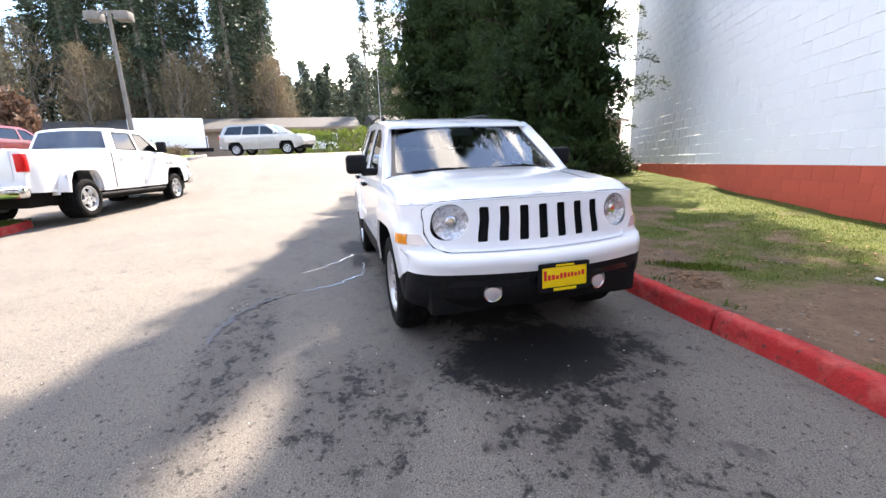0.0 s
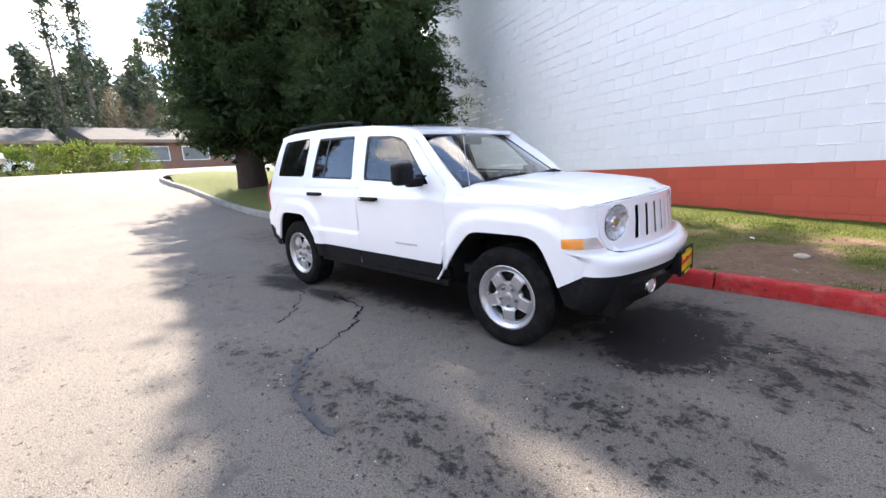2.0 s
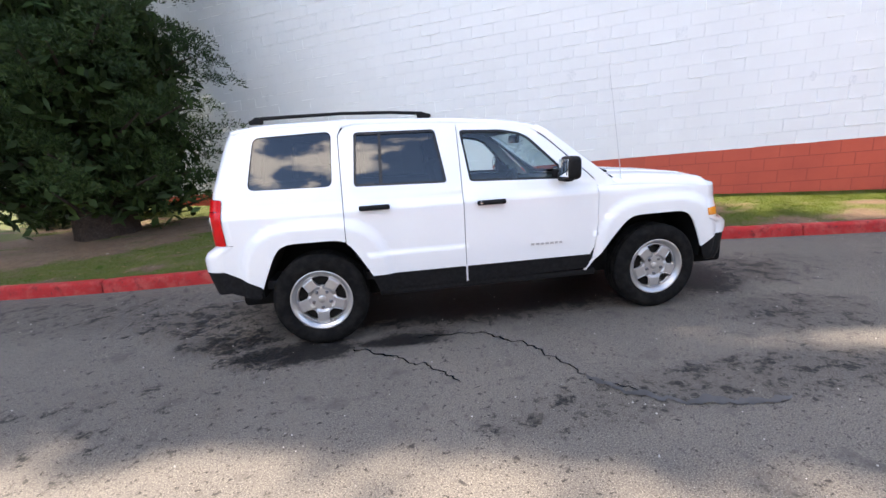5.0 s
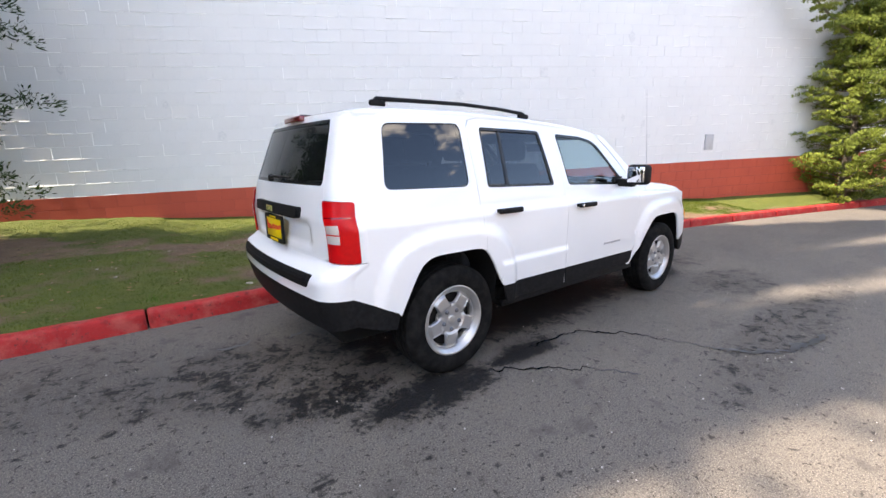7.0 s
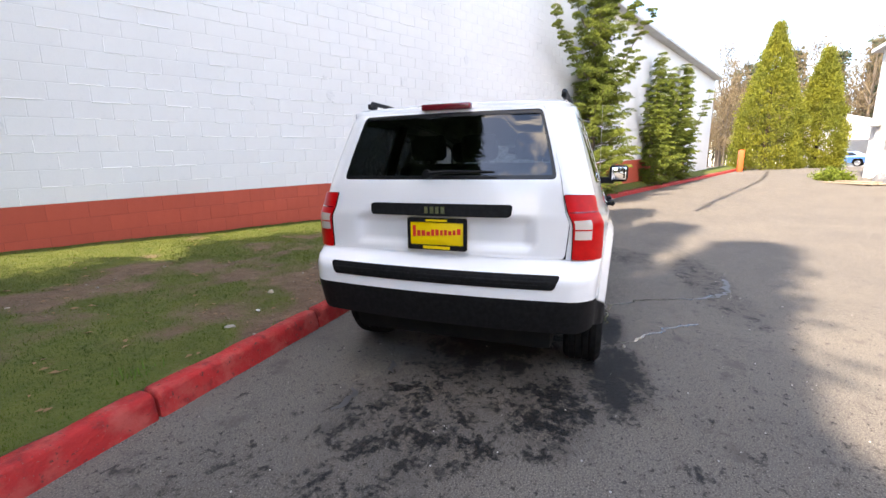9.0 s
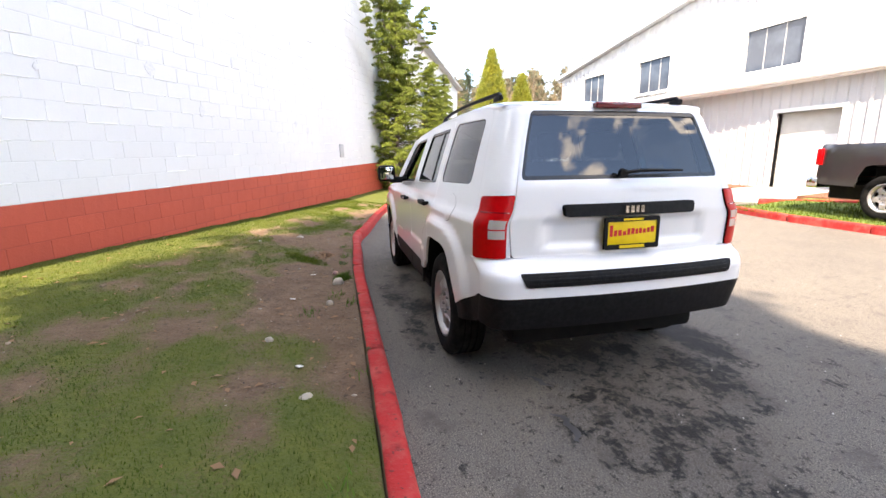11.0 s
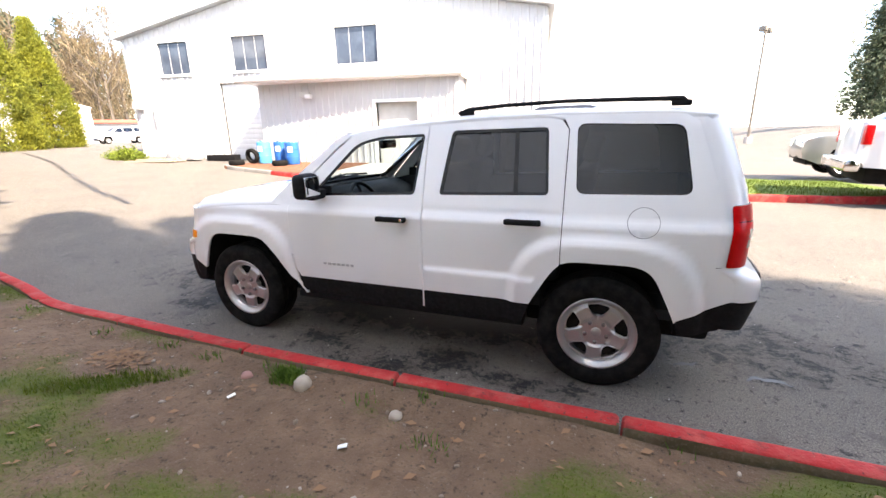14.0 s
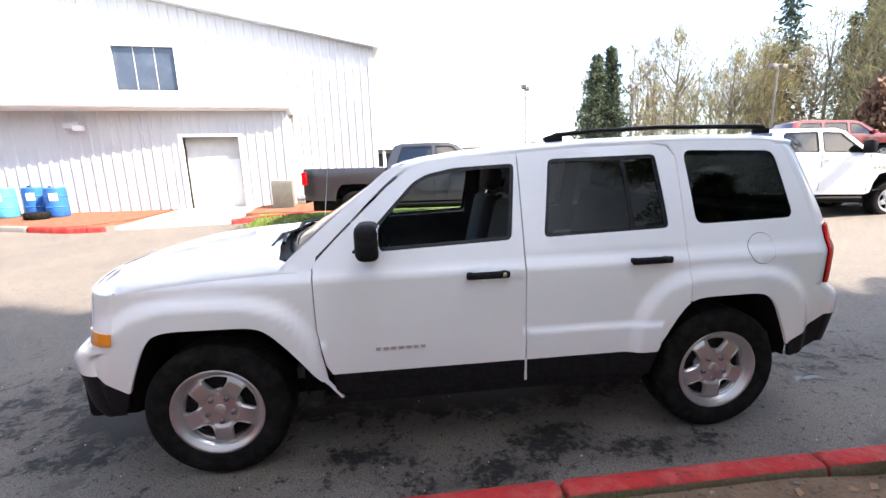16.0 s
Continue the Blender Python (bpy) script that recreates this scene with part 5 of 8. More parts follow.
wall = thing("wall_north", "tall white-painted block wall with red lower courses", "wall", kind="structure")
U0, U1 = -6.85, 31.5


def wall_top(u):
    return 7.35 - 0.028 * (u + 7) - 0.85 - TILT * (u - 0.88)


bm = bmesh.new()
cs = [wall_point(u, v, o) for o in (-0.30, 0.0) for u, v in ((U0, -1.6), (U1, -1.6), (U1, wall_top(U1)), (U0, wall_top(U0)))]
vs = [bm.verts.new(c) for c in cs]
for f in ((0, 1, 2, 3), (7, 6, 5, 4), (0, 4, 5, 1), (1, 5, 6, 2), (2, 6, 7, 3), (3, 7, 4, 0)):
    bm.faces.new([vs[i] for i in f])
bmesh.ops.recalc_face_normals(bm, faces=bm.faces[:])
part("joints", bm, mortar_white, wall, smooth=0)
bm = bmesh.new()
cs = [wall_point(u, v, o) for o in (0.001, 0.004) for u, v in ((U0, -1.6), (26.6, -1.6), (26.6, -0.004), (U0, -0.004))]
vs = [bm.verts.new(c) for c in cs]
for f in ((0, 1, 2, 3), (7, 6, 5, 4), (0, 4, 5, 1), (1, 5, 6, 2), (2, 6, 7, 3), (3, 7, 4, 0)):
    bm.faces.new([vs[i] for i in f])
bmesh.ops.recalc_face_normals(bm, faces=bm.faces[:])
part("red_joints", bm, mortar_red, wall, smooth=0)
tagged(part("coping", box(0, U1 - U0 + 0.1, -0.38, 0.06, 0, 0.12, 0.01, m=Matrix.Translation(wall_point(U0, wall_top(U0), 0)) @ Matrix.Rotation(math.atan2(WALL_D.y, WALL_D.x), 4, "Z") @ Matrix.Rotation(0.028 / 1.0, 4, "Y")), surf("grey_coping", (0.45, 0.45, 0.46), 0.5, metal=0.3, var=((3.0, 0.4, 0.7, (0.38, 0.38, 0.39)),)), wall), "grey metal coping")

BL, BH, JOINT = 0.405, 0.203, 0.004


def block_verts(u, v, l, h, out):
    """Eight corners of a block face with bevelled edges."""
    e = 0.004
    back = [wall_point(u, v, 0.0), wall_point(u + l, v, 0.0), wall_point(u + l, v + h, 0.0), wall_point(u, v + h, 0.0)]
    face = [wall_point(u + e, v + e, out), wall_point(u + l - e, v + e, out), wall_point(u + l - e, v + h - e, out), wall_point(u + e, v + h - e, out)]
    return back + face


BLOCK_FACES = [(4, 5, 6, 7), (0, 1, 5, 4), (1, 2, 6, 5), (2, 3, 7, 6), (3, 0, 4, 7)]
brng = random.Random(8)
far = {"white": ([], []), "red": ([], [])}
near_cells = []
block_meshes = {}
for row in range(-7, 36):
    v = row * BH
    col = 0
    u = U0 + (0.0 if row % 2 else -BL / 2)
    while u < U1:
        a, b = max(u, U0), min(u + BL, U1)
        if b - a > 0.05 and v + BH < wall_top(a):
            red = row < 0 and a < 26.5
            out = 0.0032 + 0.0006 * (brng.random() - 0.5) + (0.0015 if brng.random() < 0.04 else 0) + (0.004 if red else 0)
            whole = b - a > BL - 0.01
            if whole and -2.2 < u < 6.4 and -3 <= row <= 11 and len(near_cells) < 300:
                near_cells.append((a, v, red, out))
            else:
                vv, ff = far["red" if red else "white"]
                k = len(vv)
                vv += block_verts(a + JOINT / 2, v + JOINT / 2, b - a - JOINT, BH - JOINT, out)
                ff += [tuple(k + i for i in f) for f in BLOCK_FACES]
        u += BL
for key, mat in (("white", wall_white), ("red", wall_red)):
    ob = part("blocks_" + ("painted" if key == "white" else "red"), raw_mesh("blocks", *far[key], mat), None, wall, "white-painted concrete blocks" if key == "white" else "red-painted concrete blocks")
    tagged(ob, kind="stuff")
base = wall_point(0, 0, 0)
for key, mat in ((False, wall_white), (True, wall_red)):
    block_meshes[key] = raw_mesh("block", [p - base for p in block_verts(JOINT / 2, JOINT / 2, BL - JOINT, BH - JOINT, 0.0030)], BLOCK_FACES, mat)
for a, v, red, out in near_cells:
    part("block", block_meshes[red], None, wall, m=Matrix.Translation(wall_point(a, v, out - 0.0030)))
# beads of paint and mortar that stand proud along some of the joints
bead_v, bead_f = [], []
for row in range(0, 34):
    for k in range(60):
        u = U0 + (k + (0.0 if row % 2 else 0.5)) * BL
        v = row * BH
        here = noise.noise((u * 0.35, v * 0.5, 2.0))
        if brng.random() < 0.28 + 0.22 * ease((5 - u) / 3) + 0.6 * max(0, here):
            k0, w, l = len(bead_v), 0.004 + 0.005 * brng.random(), BL * (0.4 + 0.6 * brng.random())
            bead_v += [wall_point(u, v - w, 0.001), wall_point(u + l, v - w, 0.001), wall_point(u + l, v + w, 0.001), wall_point(u, v + w, 0.001), wall_point(u + 0.01, v, 0.014), wall_point(u + l - 0.01, v, 0.014)]
            bead_f += [tuple(k0 + i for i in f) for f in ((0, 1, 5, 4), (2, 3, 4, 5), (1, 2, 5), (3, 0, 4))]
        if brng.random() < 0.22 + 0.5 * max(0, here):
            k0, w, h = len(bead_v), 0.004 + 0.005 * brng.random(), BH * (0.6 + 0.4 * brng.random())
            bead_v += [wall_point(u - w, v, 0.001), wall_point(u + w, v, 0.001), wall_point(u + w, v + h, 0.001), wall_point(u - w, v + h, 0.001), wall_point(u, v + 0.01, 0.009), wall_point(u, v + h - 0.01, 0.009)]
            bead_f += [tuple(k0 + i for i in f) for f in ((0, 1, 4), (1, 2, 5, 4), (2, 3, 5), (3, 0, 4, 5))]
tagged(part("joint_beads", raw_mesh("joint_beads", bead_v, bead_f, surf("thick_white_paint", (0.90, 0.90, 0.89), 0.5)), None, wall, "proud white paint along the joints"), kind="stuff")
# chips, patches and a small vent on the wall
prng = random.Random(3)
for i in range(34):
    u, v, r = prng.uniform(-3, 14), prng.uniform(0.5, 5.5), prng.uniform(0.03, 0.10)
    pts = [(u + r * (0.7 + 0.5 * prng.random()) * math.cos(k * math.tau / 11), v + 1.3 * r * (0.7 + 0.5 * prng.random()) * math.sin(k * math.tau / 11)) for k in range(11)]
    bm = sheet(pts, lambda a, b: wall_point(a, b, 0.0125), tuple(-WALL_N) + (0,), step=0.3, skirt=0.012)
    part("repair_patch", bm, mortar_white, wall, "lump of painted filler")
part("vent_cover", box(-0.11, 0.11, -0.02, 0.035, -0.17, 0.17, 0.008, m=Matrix.Translation(wall_point((Vector((8.0, 1.3)) - WALL_A).dot(WALL_D), 0.42, 0.0)) @ Matrix.Rotation(math.atan2(WALL_D.y, WALL_D.x) + math.pi, 4, "Z")), surf("grey_vent_metal", (0.50, 0.50, 0.51), 0.5, var=((9.0, 0.4, 0.7, (0.42, 0.42, 0.43)),)), wall, "small grey vent cover")
# the rest of the building behind the wall, plain
hall_wall = surf("plain_rendered_wall", (0.66, 0.66, 0.66), 0.8, var=((0.6, 0.4, 0.7, (0.58, 0.58, 0.58)),), bump=((20.0, 0.3, 0.01),))
c0, c1 = wall_point(U0, 0, -0.31), wall_point(U1, 0, -0.31)
turn = Matrix.Rotation(math.atan2(WALL_D.y, WALL_D.x), 4, "Z")
tagged(part("wall_west", box(0, 0.3, 0, 16, -1.0, 6.3, m=Matrix.Translation(c0) @ turn), hall_wall), "plain pale side wall of the hall", "wall", kind="structure")
tagged(part("wall_east", box(-0.3, 0, 0, 16, -1.0, 4.4, m=Matrix.Translation(c1) @ turn), hall_wall), "plain pale side wall of the hall", "wall", kind="structure")

# ---- trees and shrubs ----
bark = surf("rough_brown_bark", (0.048, 0.031, 0.022), 0.95, var=((5.0, 0.35, 0.7, (0.028, 0.019, 0.014)), (30.0, 0.5, 0.7, (0.07, 0.05, 0.038))), bump=((14.0, 0.9, 0.05), (60.0, 0.6, 0.015)))
grey_bark = surf("grey_bark", (0.16, 0.135, 0.11), 0.95, var=((5.0, 0.35, 0.7, (0.10, 0.08, 0.065)),), bump=((20.0, 0.8, 0.04),))


def leafy(name, col, other, rough=0.6, glow=0.25):
    """Foliage: two tones by clump, each leaf a little different, and light coming through thin leaves."""
    m = surf(name, col, rough, spec=0.25, var=((0.55, 0.35, 0.65, other),))
    n, l = m.node_tree.nodes, m.node_tree.links
    b = n["Principled BSDF"]
    g = n.new("ShaderNodeNewGeometry")
    mr = n.new("ShaderNodeMapRange")
    mr.inputs["To Min"].default_value, mr.inputs["To Max"].default_value = 0.55, 1.45
    l.new(g.outputs["Random Per Island"], mr.inputs["Value"])
    x = n.new("ShaderNodeMixRGB")
    x.blend_type, x.inputs["Fac"].default_value = "MULTIPLY", 1
    l.new(b.inputs["Base Color"].links[0].from_socket, x.inputs["Color1"])
    l.new(mr.outputs["Result"], x.inputs["Color2"])
    l.new(x.outputs["Color"], b.inputs["Base Color"])
    if glow:
        tr = n.new("ShaderNodeBsdfTranslucent")
        l.new(x.outputs["Color"], tr.inputs["Color"])
        mx = n.new("ShaderNodeMixShader")
        mx.inputs["Fac"].default_value = glow
        l.new(b.outputs[0], mx.inputs[1])
        l.new(tr.outputs[0], mx.inputs[2])
        l.new(mx.outputs[0], n["Material Output"].inputs["Surface"])
    return m


sequoia_leaf = leafy("dark_evergreen_foliage", (0.017, 0.036, 0.013), (0.050, 0.080, 0.022))
pine_leaf = leafy("yellow_green_pine_foliage", (0.200, 0.240, 0.040), (0.100, 0.135, 0.028), glow=0.15)
cedar_leaf = leafy("golden_green_cedar_foliage", (0.230, 0.230, 0.026), (0.140, 0.160, 0.024), glow=0.3)
far_leaf = leafy("distant_conifer_foliage", (0.035, 0.055, 0.034), (0.065, 0.080, 0.042), glow=0.15)
# distance haze is mixed into this paler leaf colour
haze_leaf = leafy("haze_paled_conifers", (0.075, 0.098, 0.066), (0.110, 0.125, 0.080), glow=0.2)
twig_leaf = leafy("bare_brown_twigs", (0.16, 0.115, 0.075), (0.20, 0.16, 0.09), glow=0.2)
spring_leaf = leafy("yellowish_spring_twigs", (0.27, 0.245, 0.12), (0.20, 0.175, 0.09), glow=0.3)
hedge_leaf = leafy("hedge_leaves", (0.170, 0.215, 0.030), (0.105, 0.150, 0.024), glow=0.3)
laurel_leaf = leafy("dark_shrub_leaves", (0.018, 0.036, 0.015), (0.032, 0.055, 0.020), rough=0.4)
russet_leaf = leafy("russet_leaves", (0.17, 0.10, 0.065), (0.12, 0.07, 0.045))


def unit(v):
    return v / np.maximum(1e-9, np.linalg.norm(v, axis=-1, keepdims=True))


def sprays(rng, centres, ways, per, spread, length, width, droop=0.0):
    """Around each centre some pointed leaf sprays that lean along its way."""
    n = len(centres)
    c = np.repeat(centres, per, 0) + rng.normal(0, 1, (n * per, 3)) * spread
    w = np.repeat(ways, per, 0) + rng.normal(0, 0.65, (n * per, 3))
    w[:, 2] -= droop
    w = unit(w)
    s = unit(np.cross(w, rng.normal(0, 1, (n * per, 3))))
    ln = (length * rng.uniform(0.6, 1.35, n * per))[:, None]
    wd = (width * rng.uniform(0.7, 1.3, n * per))[:, None]
    return np.stack([c - w * ln * 0.5, c + s * wd * 0.5 - w * ln * 0.05, c + w * ln * 0.5, c - s * wd * 0.5 - w * ln * 0.05], 1)


def tufts(rng, centres, ways, radii, per, length, width):
    """Round tufts: leaves that stand out from the skin of small balls."""
    n = len(centres)
    d = unit(rng.normal(0, 1, (n * per, 3)))
    d[:, 2] = np.where(d[:, 2] < -0.2, -0.6 * d[:, 2], d[:, 2])
    r = np.repeat(radii, per) * rng.uniform(0.45, 1.0, n * per) ** 0.6
    c = np.repeat(centres, per, 0) + d * r[:, None]
    w = unit(d + 0.35 * np.repeat(ways, per, 0) + rng.normal(0, 0.45, (n * per, 3)))
    s = unit(np.cross(w, rng.normal(0, 1, (n * per, 3))))
    ln = (length * rng.uniform(0.6, 1.3, n * per))[:, None]
    wd = (width * rng.uniform(0.7, 1.3, n * per))[:, None]
    return np.stack([c - w * ln * 0.5, c + s * wd * 0.5, c + w * ln * 0.5, c - s * wd * 0.5], 1)


def trunk_mesh(H, r, rng, lean=0.0, n=10, top=0.04):
    pts, rs = [], []
    for i in range(9):
        t = i / 8
        pts.append((lean * t * H + 0.06 * rng.normal() * t, 0.06 * rng.normal() * t, H * t - 0.15))
        rs.append(r * (1.35 - 0.35 * min(1, t * 6)) * (1 - t) + top)
    return tube(pts, rs, n)


def tall_evergreen(x, y, H, R, seed, label, z=None, low=1.3, per=62, size=0.125, thick=210, skirt=0.0, point=0.0, bulge=0.0):
    """A big dense conifer: fissured trunk, sweeping limbs and lumpy masses of foliage; bulge: how much fuller the upper crown is on its north side."""
    rng = np.random.default_rng(seed)
    z0 = lawn_z(x, y) if z is None else z
    tree = thing("evergreen_tree", label, "tree", Matrix.Translation((x, y, z0)))
    part("trunk", trunk_mesh(H, 0.36, rng), bark, tree, "fissured red-brown trunk", smooth=60)
    lumps = []
    bm = bmesh.new()
    n_limb = thick
    for i in range(n_limb):
        t = (i + rng.random()) / n_limb
        zz = low + (H - low) * t ** 1.05
        a = i * 2.39996 + 0.5 * rng.normal()
        rad = R * (1 - ((zz - low) / (H - low)) ** 1.35) ** 0.9 * (0.86 + 0.26 * rng.random()) + 0.25 * (1 - t) ** 0.5
        rad *= (1 - point * t ** 3) * (0.80 + 0.20 * ease((zz - low) / 2.6)) * (1 + skirt * ease((6.5 - zz) / 2.5))
        rad *= 1 + bulge * max(0.0, math.cos(a - 1.16)) * ease((zz - 4.5) / 4) * ease((H - zz) / 4)
        d = np.array([math.cos(a), math.sin(a), 0])
        tip = d * rad + np.array([0, 0, zz + 0.22 * rad * (rng.random() - 0.25)])
        root = np.array([0, 0, zz + 0.25])
        if zz < 7 and i % 2 == 0:
            mid = (root + tip) / 2 + np.array([0, 0, -0.18 * rad])
            tube([tuple(root), tuple(mid), tuple(root + (tip - root) * 0.93)], [0.055, 0.035, 0.012], 5, bm)
        k = 6 + int(4 * rad / R)
        for j in range(k):
            f = 0.40 + 0.60 * (j + rng.random()) / k
            c = root + (tip - root) * f + rng.normal(0, 0.17 * (1 - 0.6 * t), 3)
            lumps.append((*c, *(d + np.array([0, 0, 0.45]) + rng.normal(0, 0.25, 3)), (0.24 + 0.16 * f * rng.random()) * (1 - 0.6 * t ** 3)))
    part("limb", bm, bark, tree, "dark limbs", smooth=60)
    la = np.array(lumps)
    q = tufts(rng, la[:, :3], unit(la[:, 3:6]), la[:, 6] * 0.85, per, size, size * 0.24)
    inner = la[rng.random(len(la)) < 0.8, :3] * np.array([0.62, 0.62, 1.0])
    q2 = sprays(rng, inner, unit(rng.normal(0, 1, (len(inner), 3))), 30, 0.20, 0.26, 0.10)
    part("crown", quad_mesh("crown", np.concatenate([q, q2]), sequoia_leaf), None, tree, "dense dark green foliage")
    return tree


tall_evergreen(-5.8, 4.4, 16.2, 2.05, 11, "tall dark evergreen tree with a thick trunk on the lawn", low=0.55, skirt=0.04, per=130, size=0.080, thick=290, bulge=0.55)
tall_evergreen(-12.1, 3.6, 17.1, 2.15, 12, "tall dark evergreen tree at the end of the lawn", point=0.45, low=1.2, skirt=0.24, per=85, size=0.105, thick=330)
tall_evergreen(-11.2, 5.05, 18.7, 2.1, 13, "tall dark evergreen tree between two others on the lawn", point=0.2, low=1.0, per=62, size=0.125, thick=280)


def wall_pine(x, y, H, shape, seed, label, arms=(), lean=0.0):
    """A young open pine against a wall: whorls of short boughs that carry flat pads of needles. shape: (share of height, reach) rows."""
    rng = np.random.default_rng(seed)
    tree = thing("pine_tree", label, "tree", Matrix.Translation((x, y, ground_z(x, y) + 0.12)))
    part("trunk", trunk_mesh(H * 0.97, 0.075, rng, lean, 8, 0.012), grey_bark, tree, "thin trunk", smooth=60)
    bm = bmesh.new()
    pads = []
    shape = [(t, r * 1.35) for t, r in shape]
    zz, turn = 0.12, rng.random() * 6
    while zz < H - 0.1:
        reach = lerp(zz / H, shape)
        k = 6 if reach > 0.45 else 4
        for i in range(k):
            a = turn + math.tau * (i + 0.5 * rng.random()) / k
            rad = reach * rng.uniform(0.70, 1.15)
            d = np.array([math.cos(a), math.sin(a), 0])
            z1 = zz + 0.08 * rng.normal()
            root = np.array([lean * z1, 0, z1])
            tip = root + d * rad + np.array([0, 0, 0.30 * rad])
            tube([tuple(root), tuple((root + tip) / 2 - np.array([0, 0, 0.06 * rad])), tuple(tip)], [0.018, 0.012, 0.005], 4, bm)
            n = 2 + int(rad / 0.22)
            for j in range(n):
                f = 0.25 + 0.75 * (j + 0.6) / n
                pads.append((*(root + (tip - root) * f + rng.normal(0, 0.045, 3)), 0.11 + 0.065 * rng.random() + 0.03 * f))
        turn += 1.3
        zz += 0.17 + 0.06 * rng.random()
    for a, s, l, rise in arms:
        # a strong upswept arm with tufts along it
        d = np.array([math.cos(a), math.sin(a), 0])
        root = np.array([lean * s, 0, s])
        arm = [root + d * l * 0.9 * f + np.array([0, 0, l * rise * (0.35 * f + 0.65 * f * f)]) for f in np.linspace(0, 1, 11)]
        tube([tuple(p) for p in arm], [0.036 - 0.003 * i for i in range(11)], 5, bm)
        for i, p in enumerate(arm[1:]):
            for j in range(5):
                pads.append((*(p + rng.normal(0, 1, 3) * 0.16 * (1.05 - 0.07 * i)), (0.15 - 0.007 * i) * rng.uniform(0.7, 1.2)))
    part("limb", bm, grey_bark, tree, "thin upturned branches", smooth=60)
    la = np.array(pads)
    per = 110
    n = len(la) * per
    d = unit(rng.normal(0, 1, (n, 3)))
    d[:, 2] = np.abs(d[:, 2]) - 0.25
    c = np.repeat(la[:, :3], per, 0) + d * np.repeat(la[:, 3], per)[:, None] * np.array([1.15, 1.15, 0.55])
    w = unit(d + np.array([0, 0, 0.5]) + rng.normal(0, 0.35, (n, 3)))
    sd = unit(np.cross(w, rng.normal(0, 1, (n, 3))))
    ln = rng.uniform(0.055, 0.105, n)[:, None]
    q = np.stack([c - w * ln * 0.5, c + sd * 0.010, c + w * ln * 0.5, c - sd * 0.010], 1)
    part("crown", quad_mesh("crown", q, pine_leaf), None, tree, "yellow-green needles in flat pads")
    return tree


NARROW = [(0, 0.30), (0.12, 0.50), (0.35, 0.42), (0.55, 0.28), (0.8, 0.20), (1, 0.06)]
wall_pine(11.0, -0.60, 7.4, [(0, 0.55), (0.08, 0.95), (0.22, 0.92), (0.38, 0.76), (0.50, 0.45), (0.60, 0.30), (0.85, 0.24), (1, 0.08)], 21, "open yellow-green pine growing up against the white wall", [(2.72, 3.6, 3.0, 0.5), (-1.05, 3.7, 2.0, 1.1), (2.75, 4.7, 2.4, 0.6), (-1.1, 4.9, 1.5, 0.9), (-1.9, 3.2, 1.4, 0.7), (-0.6, 5.6, 1.3, 0.8)])
wall_pine(16.6, -3.05, 5.3, NARROW, 22, "narrow young pine against the white wall", [(2.7, 1.6, 1.6, 1.5), (-1.0, 2.2, 1.2, 1.6)])
wall_pine(18.2, -3.75, 4.9, NARROW, 23, "narrow young pine against the white wall", [(2.7, 1.8, 1.5, 1.5), (-0.9, 1.4, 1.3, 1.9)])
wall_pine(20.2, -4.65, 5.4, NARROW, 24, "narrow young pine against the white wall", [(2.7, 1.9, 1.5, 1.3), (-1.1, 1.7, 1.5, 1.7)])


def cone_cedar(x, y, H, R, seed, label):
    """A clipped cedar cone."""
    rng = np.random.default_rng(seed)
    tree = thing("cedar_tree", label, "tree", Matrix.Translation((x, y, ground_z(x, y))))
    part("trunk", trunk_mesh(H * 0.9, 0.16, rng, 0, 8, 0.02), bark, tree, smooth=60)
    n = 1500
    t = rng.random(n) ** 1.25
    a = rng.random(n) * math.tau
    rad = R * np.where(t < 0.33, 0.94 + 0.06 * np.sin(t * 9), 1.0 * (1 - (t - 0.30) / 0.70) ** 0.85) * (0.90 + 0.12 * np.sin(a * 5 + t * 14) * 0.5 + 0.05 * rng.normal(0, 1, n))
    c = np.stack([rad * np.cos(a), rad * np.sin(a), 0.1 + H * t], 1)
    w = np.stack([np.cos(a) * 0.5, np.sin(a) * 0.5, np.ones(n)], 1)
    q = sprays(rng, c, unit(w), 44, 0.14, 0.15, 0.046)
    part("crown", quad_mesh("crown", q, cedar_leaf), None, tree, "clipped golden-green foliage")
    return tree


cone_cedar(31.5, -11.6, 9.2, 1.95, 31, "clipped golden-green cedar cone beside the far end of the hall")
cone_cedar(33.0, -15.0, 7.6, 1.55, 32, "smaller clipped golden-green cedar cone")


def shrub(x, y, z, rx, ry, h, seed, leaf, label, name="shrub", per=22, ln=0.12, wd=0.06, flowers=False):
    rng = np.random.default_rng(seed)
    s = thing(name, label, "shrub", Matrix.Translation((x, y, z)))
    n = int(130 * max(rx, ry) * h) + 60
    a, t = rng.random(n) * math.tau, rng.random(n)
    e = np.arcsin(t)
    k = 0.78 + 0.22 * rng.random(n) + 0.12 * np.sin(a * 3 + 2 * t)
    c = np.stack([rx * np.cos(a) * np.cos(e) * k, ry * np.sin(a) * np.cos(e) * k, h * np.sin(e) * k], 1)
    q = sprays(rng, c, unit(c + np.array([0, 0, 0.3])), per, 0.13, ln, wd)
    part("crown", quad_mesh("crown", q, leaf), None, s)
    bm = bmesh.new()
    for i in range(7):
        b = rng.random() * math.tau
        tube([(0, 0, -0.05), (rx * 0.5 * math.cos(b), ry * 0.5 * math.sin(b), h * 0.6)], [0.03, 0.008], 5, bm)
    part("stem", bm, bark, s, smooth=60)
    return s


shrub(-7.4, 6.7, 0.25, 1.3, 1.0, 1.5, 41, laurel_leaf, "dark glossy shrub at the corner of the white wall")
